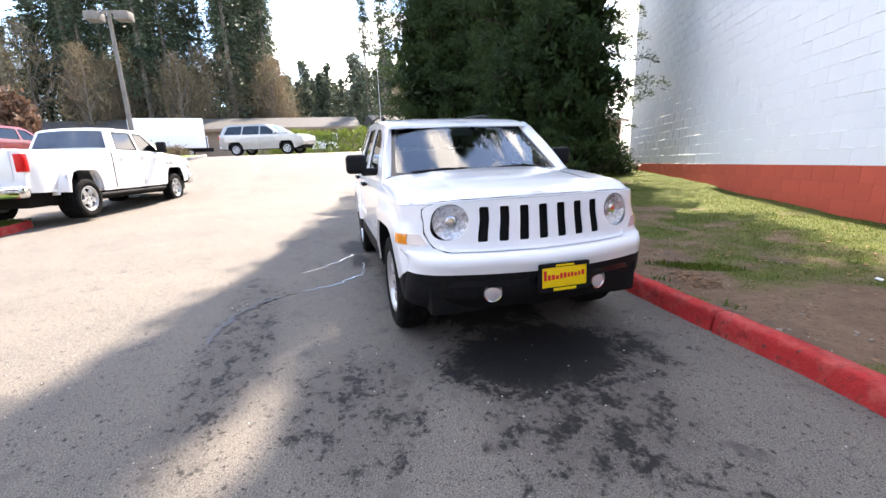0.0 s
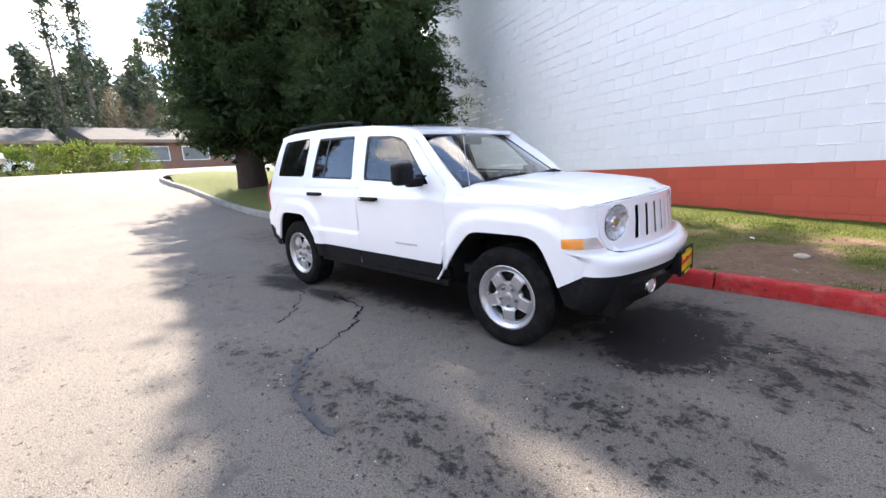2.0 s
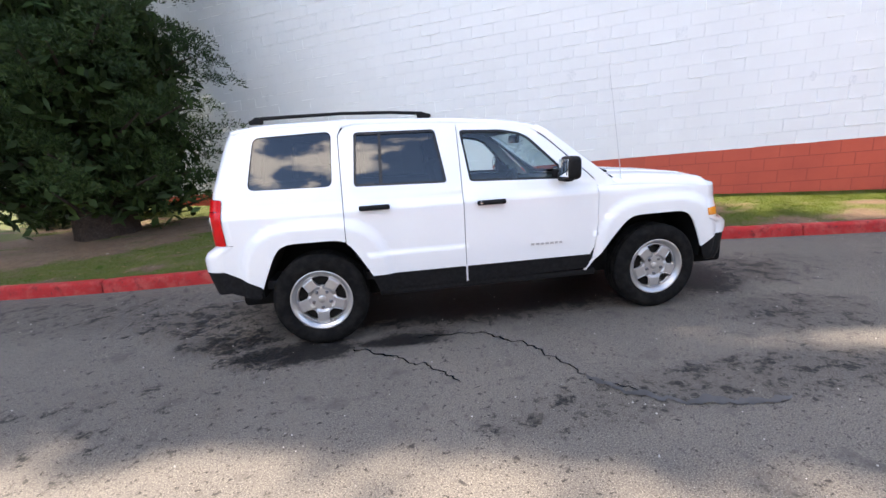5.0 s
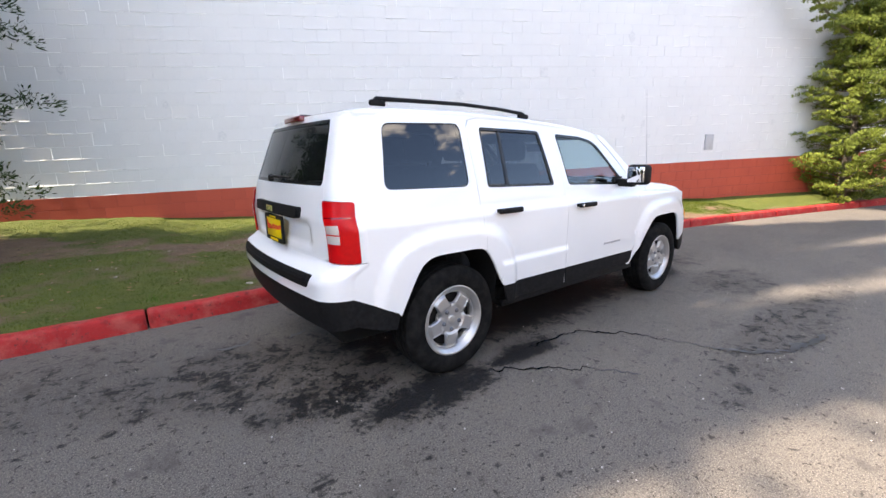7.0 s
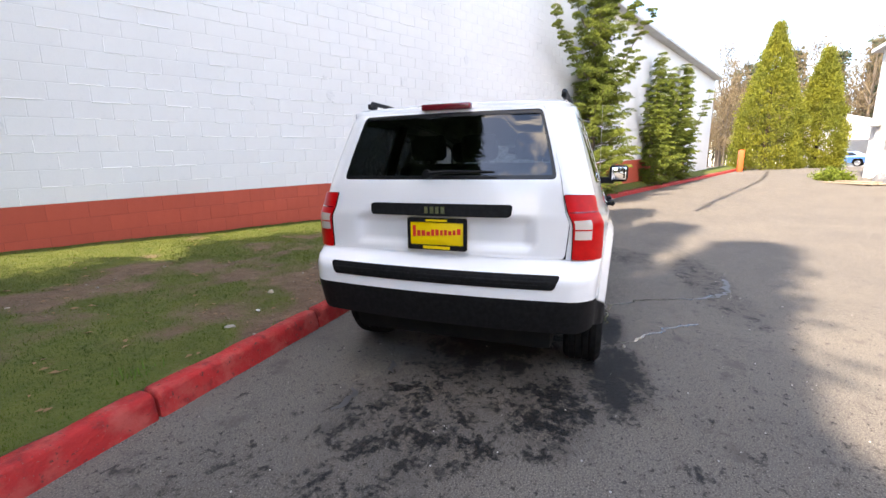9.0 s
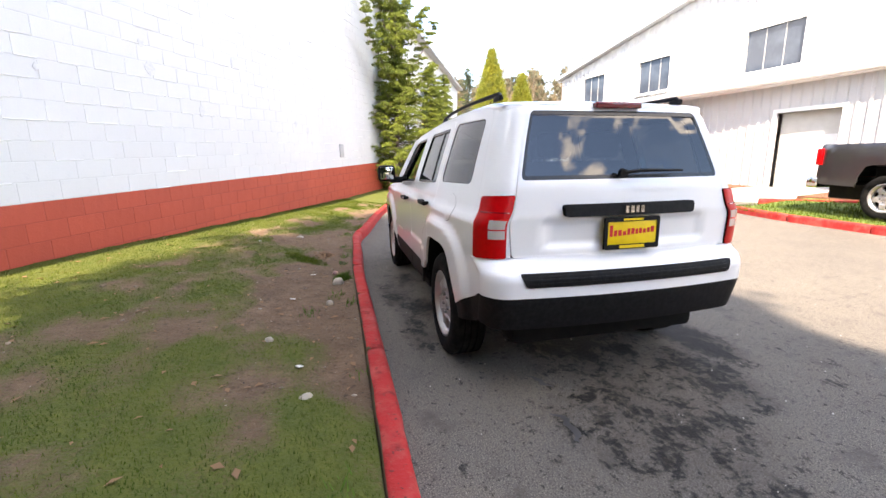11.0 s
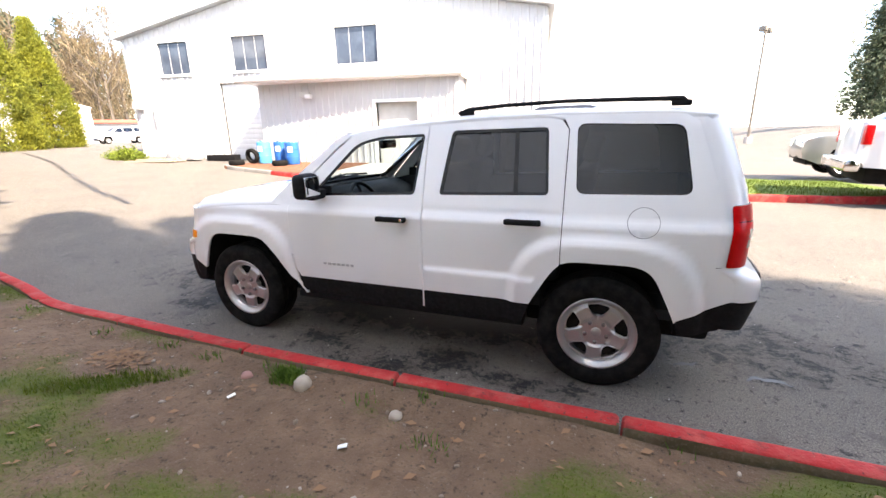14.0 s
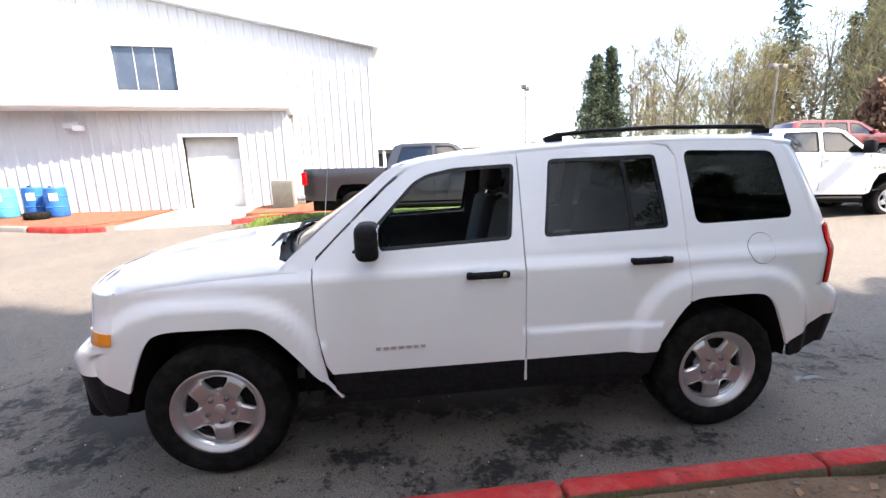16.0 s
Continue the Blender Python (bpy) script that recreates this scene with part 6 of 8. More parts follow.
shrub(-8.6, 7.9, 0.3, 1.0, 0.9, 1.1, 42, laurel_leaf, "low dark shrub behind the tree")


def hedge(path, w, h, seed, label):
    rng = np.random.default_rng(seed)
    hd = thing("hedge", label, "hedge")
    pts = along(path, 0.5)
    cen, way = [], []
    for p in pts:
        for k in range(16):
            a = rng.uniform(-0.2, math.pi + 0.2)
            lump = 0.85 + 0.25 * noise.noise((p.x * 0.6, p.y * 0.6, a))
            d = np.array([p.x + 0.25 * rng.normal(), p.y + w * math.cos(a) * lump, ground_z(p.x, p.y) + max(0.05, h * math.sin(a) * lump)])
            cen.append(d)
            way.append((0.2 * rng.normal(), math.cos(a), math.sin(a) + 0.3))
    q = sprays(rng, np.array(cen), unit(np.array(way)), 24, 0.18, 0.19, 0.085)
    part("crown", quad_mesh("crown", q, hedge_leaf), None, hd)
    return hd


hedge([(-33.4, -6.2), (-32.6, -3.5), (-31.6, -0.5), (-31.2, 2.5), (-31.8, 5.2)], 1.0, 1.75, 51, "long rounded bright green hedge along the upper lot")
shrub(-20.5, -10.0, 1.05, 0.9, 0.9, 1.0, 43, hedge_leaf, "bright green shrub on a planted island", per=18, ln=0.16, wd=0.09)
shrub(-21.5, -8.9, 1.1, 0.7, 0.8, 0.7, 44, twig_leaf, "straw-coloured clump on a planted island", per=18, ln=0.3, wd=0.03)
shrub(-23.9, -16.8, 1.2, 1.1, 1.1, 3.6, 45, russet_leaf, "russet-leaved ornamental tree beside the lot", per=12, ln=0.35, wd=0.2)


def wood(name, label, spots, leaf, seed, kind, per=1.0, needle=(8, 0.020, 0.040, 0.011), wide=1.0):
    """Far woods in one mesh: conifers with drooping tiers, or bare trees with clouds of twigs."""
    rng = np.random.default_rng(seed)
    quads, bm = [], bmesh.new()
    for x, y, H in spots:
        z = far_z(x, y) - 0.3
        if kind == "conifer":
            R = H * rng.uniform(0.13, 0.19) * wide
            n = int(rng.uniform(110, 150) * per)
            t = rng.random(n) ** 0.9
            t = 0.12 + 0.88 * (np.floor(t * 17) + 0.5 * rng.random(n)) / 17
            a = rng.random(n) * math.tau
            f = rng.uniform(0.25, 1.0, n)
            lopside = 0.75 + 0.35 * np.sin(a * 2 + rng.random() * 6)
            rad = R * (1.03 - t) ** 0.8 * f * lopside
            c = np.stack([x + rad * np.cos(a), y + rad * np.sin(a), z + H * t - rad * 0.28], 1)
            w = np.stack([np.cos(a), np.sin(a), np.full(n, -0.25)], 1)
            quads.append(sprays(rng, c, unit(w), needle[0], needle[1] * H, needle[2] * H, needle[3] * H, 0.15))
            tube([(x, y, z), (x, y, z + H * 0.96)], [H * 0.013, 0.03], 5, bm)
        else:
            n = int(rng.uniform(150, 200) * per)
            t = rng.random(n)
            a = rng.random(n) * math.tau
            R = H * rng.uniform(0.20, 0.28)
            rad = R * np.sin(math.pi * (0.12 + 0.86 * t)) * np.sqrt(rng.random(n))
            c = np.stack([x + rad * np.cos(a), y + rad * np.sin(a), z + H * (0.22 + 0.78 * t)], 1)
            w = np.stack([np.cos(a) * 0.5, np.sin(a) * 0.5, np.ones(n)], 1)
            quads.append(sprays(rng, c, unit(w), 5, 0.03 * H, 0.09 * H, 0.004 * H))
            tube([(x, y, z), (x + 0.2, y, z + H * 0.5), (x, y + 0.2, z + H * 0.95)], [H * 0.014, H * 0.008, 0.02], 5, bm)
            for i in range(7):
                b, s = rng.random() * math.tau, rng.uniform(0.25, 0.6)
                tube([(x, y, z + H * s), (x + R * 0.8 * math.cos(b), y + R * 0.8 * math.sin(b), z + H * (s + 0.3))], [H * 0.006, 0.02], 4, bm)
    me = quad_mesh("crown", np.concatenate(quads), leaf)
    w = thing(name, label, "woods", kind="stuff")
    tagged(part("crowns", me, None, w), kind="stuff")
    tagged(part("trunks", bm, grey_bark, w, smooth=60), kind="stuff")
    return w


def far_z(x, y):
    return ground_z(max(-60, min(60, x)), max(-60, min(60, y)))


def belt(seed, a0, a1, r0, r1, n, h0, h1):
    rng = np.random.default_rng(seed)
    return [(r * math.cos(radians(a)), r * math.sin(radians(a)), h) for a, r, h in zip(rng.uniform(a0, a1, n), rng.uniform(r0, r1, n), rng.uniform(h0, h1, n))]


# degrees round from +x: the lot's back is at 180, the far end at 0
wood("conifer_wood", "tall dark conifers behind the low buildings", belt(61, 186.5, 206, 62, 84, 38, 24, 37) + [(-58.6, 8, 25), (-63, 6, 22), (-62, 14.2, 16.5), (-65, 17.6, 22)], far_leaf, 63, "conifer", 1.8, (20, 0.013, 0.020, 0.0055))
wood("conifer_wood", "low conifers far behind the buildings, coloured pale for haze", belt(62, 158, 190, 90, 130, 120, 14, 21), haze_leaf, 62, "conifer", 0.9, (9, 0.022, 0.055, 0.022), 1.5)
wood("bare_wood", "bare brown trees behind the low buildings", belt(64, 185.5, 206, 58, 70, 46, 9, 14) + [(-57, 9.5, 9), (-60, 14, 8)], twig_leaf, 65, "bare", 1.4)
wood("bare_wood", "yellowish bare spring trees beyond the lot", belt(66, 208, 248, 60, 90, 30, 11, 17), spring_leaf, 67, "bare", 1.5)
wood("bare_wood", "brown bare trees beyond the lot", belt(68, 206, 240, 65, 95, 26, 13, 18), twig_leaf, 69, "bare", 1.4)
wood("conifer_wood", "scattered conifers beyond the lot", belt(70, 200, 226, 75, 105, 16, 18, 26), far_leaf, 71, "conifer", 1.5)
wood("conifer_wood", "hazy conifers on the rise beyond the far end", belt(77, 327, 346, 115, 150, 26, 17, 25), haze_leaf, 78, "conifer", 0.9, (9, 0.022, 0.055, 0.022), 1.5)
wood("bare_wood", "brown bare trees on the rise beyond the far end", belt(79, 330, 347, 95, 115, 22, 11, 16), twig_leaf, 80, "bare", 1.4)
wood("conifer_wood", "dense dark conifers at the edge of the lot", [(-24.6, -50, 13.2), (-26.9, -51.0, 14.4), (-28.2, -52.5, 11.0)], far_leaf, 76, "conifer", 4.0, (20, 0.018, 0.032, 0.010), 1.7)
wood("bare_wood", "brown wooded slope beyond the far end", belt(72, 326, 352, 95, 150, 56, 16, 26), twig_leaf, 73, "bare", 1.1)
wood("conifer_wood", "dark conifers on the slope beyond the far end", belt(74, 326, 356, 85, 150, 22, 15, 27), far_leaf, 75, "conifer", 1.3)

# ---- buildings ----
siding = surf("white_ribbed_siding", (0.50, 0.50, 0.505), 0.5, var=((0.8, 0.35, 0.7, (0.46, 0.46, 0.465)), (9.0, 0.62, 0.74, (0.47, 0.47, 0.475))), bump=((30.0, 0.1, 0.004),))
trim_white = surf("white_trim", (0.78, 0.78, 0.77), 0.5, var=((3.0, 0.4, 0.7, (0.70, 0.70, 0.69)),))
roof_metal = surf("pale_metal_roof", (0.52, 0.54, 0.56), 0.5, metal=0.3, var=((0.8, 0.4, 0.7, (0.45, 0.46, 0.48)),))
door_grey = surf("grey_painted_door", (0.50, 0.50, 0.48), 0.5, var=((3.0, 0.4, 0.7, (0.44, 0.44, 0.42)),))
glass_building = surf("dark_window_glass", (0.05, 0.065, 0.09), 0.08, spec=0.35, var=((0.9, 0.4, 0.6, (0.08, 0.10, 0.13)),))
concrete = surf("pale_concrete", (0.42, 0.40, 0.37), 0.85, var=((1.5, 0.35, 0.7, (0.34, 0.32, 0.30)), (60.0, 0.6, 0.7, (0.48, 0.46, 0.43))), bump=((50.0, 0.3, 0.004),))
mulch = surf("red_brown_mulch", (0.20, 0.075, 0.038), 0.95, var=((40.0, 0.4, 0.65, (0.10, 0.040, 0.022)), (6.0, 0.4, 0.7, (0.26, 0.11, 0.06))), bump=((70.0, 0.9, 0.03),))
blue_plastic = surf("blue_plastic_drum", (0.02, 0.13, 0.42), 0.4, var=((6.0, 0.4, 0.7, (0.02, 0.10, 0.34)),))
light_blue = surf("light_blue_plastic_drum", (0.07, 0.36, 0.62), 0.4, var=((6.0, 0.4, 0.7, (0.06, 0.30, 0.55)),))
tan_wall = surf("tan_wall", (0.22, 0.16, 0.115), 0.85, var=((0.6, 0.4, 0.7, (0.17, 0.12, 0.09)),))
brick_wall = surf("brown_brick_wall", (0.24, 0.13, 0.085), 0.85, var=((4.0, 0.4, 0.7, (0.18, 0.095, 0.065)),))
grey_roof = surf("grey_shingle_roof", (0.060, 0.056, 0.052), 0.9, var=((3.0, 0.4, 0.7, (0.045, 0.042, 0.040)),), bump=((12.0, 0.4, 0.03),))
timber = surf("weathered_timber", (0.36, 0.29, 0.21), 0.85, var=((3.0, 0.35, 0.7, (0.27, 0.22, 0.16)), (40.0, 0.5, 0.7, (0.42, 0.36, 0.28))), bump=((40.0, 0.4, 0.006),))

# frame of the gabled shed: origin at the foot of its near corner, x along the front
SHED = Matrix.Translation((1.13, -15.18, 0.0)) @ Matrix.Rotation(math.atan2(1.35, 9.4), 4, "Z")
LEN = 20.0


def rib_panel(name, label, parent, outline, plane_y, pitch=0.30, depth=0.05, holes=()):
    """Ribbed sheet metal: a flat sheet with upright ribs standing out, cut to outline (x, z)."""
    wall_sheet = part(name, sheet(outline, lambda u, v: (u, plane_y, v), (0, -1, 0), holes, step=1.2, skirt=0.06), siding, parent, label, smooth=0)
    lo, hi = min(p[0] for p in outline), max(p[0] for p in outline)
    x = lo + pitch / 2
    while x < hi:
        zs = []
        ring = [tuple(p) for p in outline]
        for loop in (ring, *holes):
            for i in range(len(loop)):
                (x0, z0), (x1, z1) = loop[i - 1], loop[i]
                if (x0 > x) != (x1 > x):
                    zs.append(z0 + (z1 - z0) * (x - x0) / (x1 - x0))
        zs.sort()
        for a, b in zip(zs[::2], zs[1::2]):
            if b - a > 0.05:
                rows = [[(x - 0.055, plane_y, z), (x - 0.028, plane_y + depth, z), (x + 0.028, plane_y + depth, z), (x + 0.055, plane_y, z)] for z in (a, b)]
                part("rib", ribbon([r[::-1] for r in rows]), siding, wall_sheet, smooth=0)
        x += pitch
    return wall_sheet


def window_in(parent, x0, x1, z0, z1, y, bars=2):
    w = part("window", box(x0, x1, y - 0.12, y - 0.07, z0, z1), glass_building, parent, "dark glazed window")
    fr = sheet([(x0 - 0.07, z0 - 0.07), (x1 + 0.07, z0 - 0.07), (x1 + 0.07, z1 + 0.07), (x0 - 0.07, z1 + 0.07)], lambda u, v: (u, y + 0.04, v), (0, -1, 0), [[(x0, z0), (x1, z0), (x1, z1), (x0, z1)]], step=0.8, skirt=0.16)
    part("frame", fr, trim_white, w)
    for i in range(bars):
        xx = x0 + (x1 - x0) * (i + 1) / (bars + 1)
        part("glazing_bar", box(xx - 0.01, xx + 0.01, y - 0.07, y - 0.055, z0, z1), door_grey, w)
    part("sill", box(x0 - 0.12, x1 + 0.12, y, y + 0.10, z0 - 0.12, z0 - 0.07, 0.01), trim_white, w)
    return w


def build_shed():
    s = thing("white_shed", "white ribbed metal shed with a gable and a lean-to", "building", SHED)
    eave, ridge, rx = 6.12, 7.95, 10.6
    wins = [(16.4, 18.05, 4.45, 5.85), (12.3, 14.05, 4.45, 5.9), (7.0, 8.95, 4.48, 5.95)]
    door = [(12.7, 0.3), (14.95, 0.3), (14.95, 3.95), (12.7, 3.95)]
    holes = [[(a, c), (b, c), (b, d), (a, d)] for a, b, c, d in wins] + [door]
    rib_panel("gable_wall", "white ribbed siding", s, [(0, -0.2), (LEN, -0.2), (LEN, eave), (rx, ridge), (0, eave)], 0.0, holes=holes)
    for i, w in enumerate(wins):
        window_in(s, *w, 0.0)
    # roll-up door of slats
    rd = part("rollup_door", box(12.7, 14.95, -0.20, -0.14, 0.2, 3.95), trim_white, s, "white roll-up door")
    for i in range(16):
        part("slat", box(12.72, 14.93, -0.14, -0.115, 0.25 + 0.23 * i, 0.25 + 0.23 * i + 0.20, 0.01), trim_white, rd)
    sw = part("side_wall", box(0, 0.12, -26, -0.001, -0.2, eave), siding, s)
    for i in range(80):
        x = -0.3 - 0.32 * i
        rows = [[(0.0, x - 0.055, z), (-0.035, x - 0.028, z), (-0.035, x + 0.028, z), (0.0, x + 0.055, z)] for z in (-0.2, eave)]
        part("rib", ribbon(rows), siding, sw, smooth=0)
    part("far_wall", box(LEN - 0.12, LEN, -26, -0.001, -0.2, eave), siding, s)
    part("back_wall", box(0, LEN, -26.1, -26, -0.2, eave), siding, s)
    for a, b in (((-0.25, eave - 0.05), (rx, ridge)), ((rx, ridge), (LEN + 0.25, eave - 0.05))):
        bm = bmesh.new()
        vs = [bm.verts.new((x, y, z + dz)) for dz in (0.02, 0.16) for (x, z), y in ((a, 0.35), (b, 0.35), (b, -26.4), (a, -26.4))]
        for f in ((0, 1, 2, 3), (7, 6, 5, 4), (0, 4, 5, 1), (1, 5, 6, 2), (2, 6, 7, 3), (3, 7, 4, 0)):
            bm.faces.new([vs[i] for i in f])
        bmesh.ops.recalc_face_normals(bm, faces=bm.faces[:])
        part("roof", bm, roof_metal, s, "pale metal roof", smooth=0)
    # lean-to with its own door and parapet
    ay = 1.30
    ax0, ax1, top = 3.3, 12.1, 3.62
    dr = [(4.95, 0.18), (6.75, 0.18), (6.75, 2.75), (4.95, 2.75)]
    rib_panel("lean_to", "white ribbed lean-to", s, [(ax0, 0.0), (ax1, 0.0), (ax1, top), (ax0, top)], ay, pitch=0.30, depth=0.045, holes=[dr])
    part("lean_end", box(ax0, ax0 + 0.08, 0.05, ay - 0.001, 0, top), siding, s)
    part("lean_end", box(ax1 - 0.08, ax1, 0.05, ay - 0.001, 0, top), siding, s)
    # its eave stands further out towards the far end
    bm = bmesh.new()
    vs = [bm.verts.new((x, y, z)) for z in (top, top + 0.16) for x, y in ((ax0 - 0.15, 0.02), (ax1 + 0.25, 0.02), (ax1 + 0.25, ay + 0.95), (ax0 - 0.15, ay + 0.26))]
    for f in ((0, 1, 2, 3), (7, 6, 5, 4), (0, 4, 5, 1), (1, 5, 6, 2), (2, 6, 7, 3), (3, 7, 4, 0)):
        bm.faces.new([vs[i] for i in f])
    bmesh.ops.recalc_face_normals(bm, faces=bm.faces[:])
    part("parapet", bm, trim_white, s, "white overhanging eave", smooth=0)
    part("gutter", tube([(ax0 - 0.2, ay + 0.33, top + 0.11), (ax1 + 0.3, ay + 1.02, top + 0.11)], 0.085, 8), trim_white, s)
    fr = sheet([(4.83, 0.18), (6.87, 0.18), (6.87, 2.87), (4.83, 2.87)], lambda u, v: (u, ay + 0.06, v), (0, -1, 0), [dr], step=1, skirt=0.1)
    d = part("door", box(4.95, 6.75, ay - 0.32, ay - 0.27, 0.15, 2.75), door_grey, s, "grey double door in a deep recess")
    part("door_leaf", box(5.0, 5.85, ay - 0.27, ay - 0.25, 0.2, 2.0, 0.005), trim_white, d)
    part("door_frame", fr, trim_white, d)
    lt = part("wall_lamp", box(9.55, 10.0, ay + 0.05, ay + 0.30, 3.05, 3.25, 0.03), door_grey, s, "twin-headed security lamp")
    part("lamp_head", box(9.45, 9.72, ay + 0.18, ay + 0.36, 2.98, 3.14, 0.02), trim_white, lt)
    part("downpipe", tube([(LEN - 1.2, 0.09, 3.1), (LEN - 1.35, 0.22, 2.9), (LEN - 1.35, 0.22, 2.3)], 0.05, 8), door_grey, s)
    part("bracket_lamp", box(LEN - 0.6, LEN - 0.2, 0.05, 0.35, 2.9, 3.1, 0.03), door_grey, s)
    return s


build_shed()


def on_shed(x, y, z=0.0):
    return SHED @ Vector((x, y, z))


def ground_at(p):
    return ground_z(p.x, p.y)


# planted bed and paving in front of the lean-to
def bed(name, label, material, pts, lift, category):
    poly = [SHED @ Vector((x, y, 0)) for x, y in pts]
    bm = sheet([(p.x, p.y) for p in poly], lambda u, v: (u, v, ground_z(u, v) + lift + 0.012 * noise.noise((u * 3, v * 3, 1))), (0, 0, -1), step=0.35, skirt=0.15)
    return tagged(part(name, bm, material, smooth=60), label, category, kind="structure")


bed("mulch_bed", "red-brown bark mulch bed along the lean-to", mulch, [(7.2, 1.32), (12.3, 1.32), (12.6, 3.4), (8.6, 4.6), (7.6, 3.4)], 0.10, "flower bed")
bed("mulch_bed", "red-brown bark mulch bed beside the lean-to door", mulch, [(1.4, 1.0), (4.4, 1.34), (4.6, 3.6), (2.6, 4.0), (1.4, 3.0)], 0.10, "flower bed")
bed("pavement", "pale concrete path to the lean-to door", concrete, [(4.5, 1.31), (7.1, 1.31), (7.6, 4.9), (4.8, 4.9)], 0.085, "pavement")
KS = [(12.8, 3.2), (12.0, 3.7), (10.0, 4.5), (8.6, 5.1), (7.75, 5.15)]
build_kerb("kerb", "low timber-coloured kerb with a red painted end", [tuple((SHED @ Vector((x, y, 0))).xy) for x, y in KS], 1, lengths(5, 1.6), lambda p: p.x < 9.6)
build_kerb("kerb", "red-painted kerb in front of the lean-to", [tuple((SHED @ Vector((x, y, 0))).xy) for x, y in [(4.7, 5.1), (3.5, 4.7), (2.2, 4.2), (0.8, 3.4)]], 1, lengths(6, 1.4), lambda p: True)


def drum(x, y, material, label, seed):
    p = on_shed(x, y)
    d = thing("drum", label, "barrel", Matrix.Translation((p.x, p.y, ground_at(p) + 0.10)), group="plastic drums by the lean-to")
    part("body", lathe([(0.0, 0.0), (0.26, 0.0), (0.285, 0.04), (0.285, 0.28), (0.30, 0.30), (0.285, 0.32), (0.285, 0.60), (0.30, 0.62), (0.285, 0.64), (0.28, 0.86), (0.25, 0.90), (0.0, 0.90)], 28), material, d)
    part("bung", lathe([(0.0, 0.94), (0.04, 0.94), (0.045, 0.90)], 12, Matrix.Translation((0.13, 0, 0))), black_plastic, d)
    part("label_bar", box(-0.10, 0.10, 0.283, 0.292, 0.50, 0.72, m=Matrix.Rotation(radians(8 * seed), 4, "Z")), trim_white, d, "white bar of unreadable print")
    return d


drum(11.6, 2.1, light_blue, "light blue plastic drum on the mulch", 1)
drum(10.9, 1.95, blue_plastic, "blue plastic drum on the mulch", 2)
drum(10.2, 2.25, blue_plastic, "blue plastic drum on the mulch", 3)


def loose_tyre(x, y, flat, label, seed, lift=0.1):
    p = on_shed(x, y)
    r, w = 0.31, 0.20
    prof = [(0.19, 0.02), (0.21, 0.0), (0.28, 0.0), (r, 0.04), (r, w - 0.04), (0.28, w), (0.21, w), (0.19, w - 0.02)]
    m = Matrix.Translation((p.x, p.y, ground_at(p) + lift)) if flat else Matrix.Translation((p.x, p.y, ground_at(p) + lift + r)) @ Matrix.Rotation(radians(70 + seed), 4, "X")
    t = part("loose_tyre", lathe(prof, 32, None, None, True), rubber, smooth=40, m=m)
    return tagged(t, label, "tyre", group="old tyres by the lean-to")


loose_tyre(12.4, 2.9, True, "old black tyre lying on the mulch", 1)
loose_tyre(12.0, 2.5, False, "old black tyre leaning by the drums", 9)
loose_tyre(10.5, 2.75, True, "old black tyre lying before the drums", 2)
ac_grey = surf("beige_grey_casing", (0.16, 0.155, 0.13), 0.7, var=((4.0, 0.4, 0.7, (0.12, 0.115, 0.10)),))
ac = thing("air_conditioner", "grey outdoor air conditioning unit beside the shed", "machine", Matrix.Translation((4.30, -12.35, ground_z(4.30, -12.35) + 0.03)) @ Matrix.Rotation(0.14, 4, "Z"))
part("pad", box(-0.55, 0.55, -0.5, 0.5, -0.03, 0.05, 0.01), concrete, ac, "pale concrete pad")
part("case", box(-0.34, 0.34, -0.34, 0.34, 0.04, 0.98, 0.03), ac_grey, ac)
for i in range(12):
    part("slat", box(-0.31 + 0.053 * i, -0.285 + 0.053 * i, 0.34, 0.355, 0.10, 0.92, 0.004), ac_grey, ac)
pl = thing("plank_stack", "stack of weathered planks and pipes on the ground", "timber", Matrix.Translation((*on_shed(17.6, 2.2).xy, ground_at(on_shed(17.6, 2.2)))) @ Matrix.Rotation(0.2, 4, "Z"))
for i in range(6):
    part("plank", box(-1.6 + 0.1 * i, 1.5 - 0.15 * i, -0.5 + 0.19 * (i % 4), -0.34 + 0.19 * (i % 4), 0.06 * (i // 4) , 0.06 * (i // 4) + 0.05, 0.006), timber, pl)
shrub(*on_shed(19.4, 1.6).xy, 0.55, 1.0, 0.5, 0.4, 46, hedge_leaf, "low green planting beside the shed")

# odds and ends dumped by the shed's wall
tarp_grey = surf("grey_tarpaulin", (0.20, 0.205, 0.21), 0.6, var=((5.0, 0.4, 0.65, (0.10, 0.10, 0.105)), (30.0, 0.5, 0.7, (0.30, 0.30, 0.30))))


def tarp_heap(x, y, label):
    """A low heap under a crumpled sheet."""
    p = on_shed(x, y)
    rim = [(0.95 * math.cos(a), 0.42 * math.sin(a)) for a in [math.tau * i / 28 for i in range(28)]]
    bm = sheet(rim, lambda u, v: (u, v, 0.02 + max(0.0, 1 - (u / 0.95) ** 2 - (v / 0.42) ** 2) ** 0.6 * (0.42 + 0.20 * noise.noise((u * 3, v * 3, 2))) + 0.04 * noise.noise((u * 9, v * 9, 4))), (0, 0, -1), step=0.08, skirt=0.02)
    tagged(part("tarp_heap", bm, tarp_grey, smooth=50, m=Matrix.Translation((p.x, p.y, ground_at(p) + 0.015)) @ Matrix.Rotation(0.2, 4, "Z")), label, "junk")


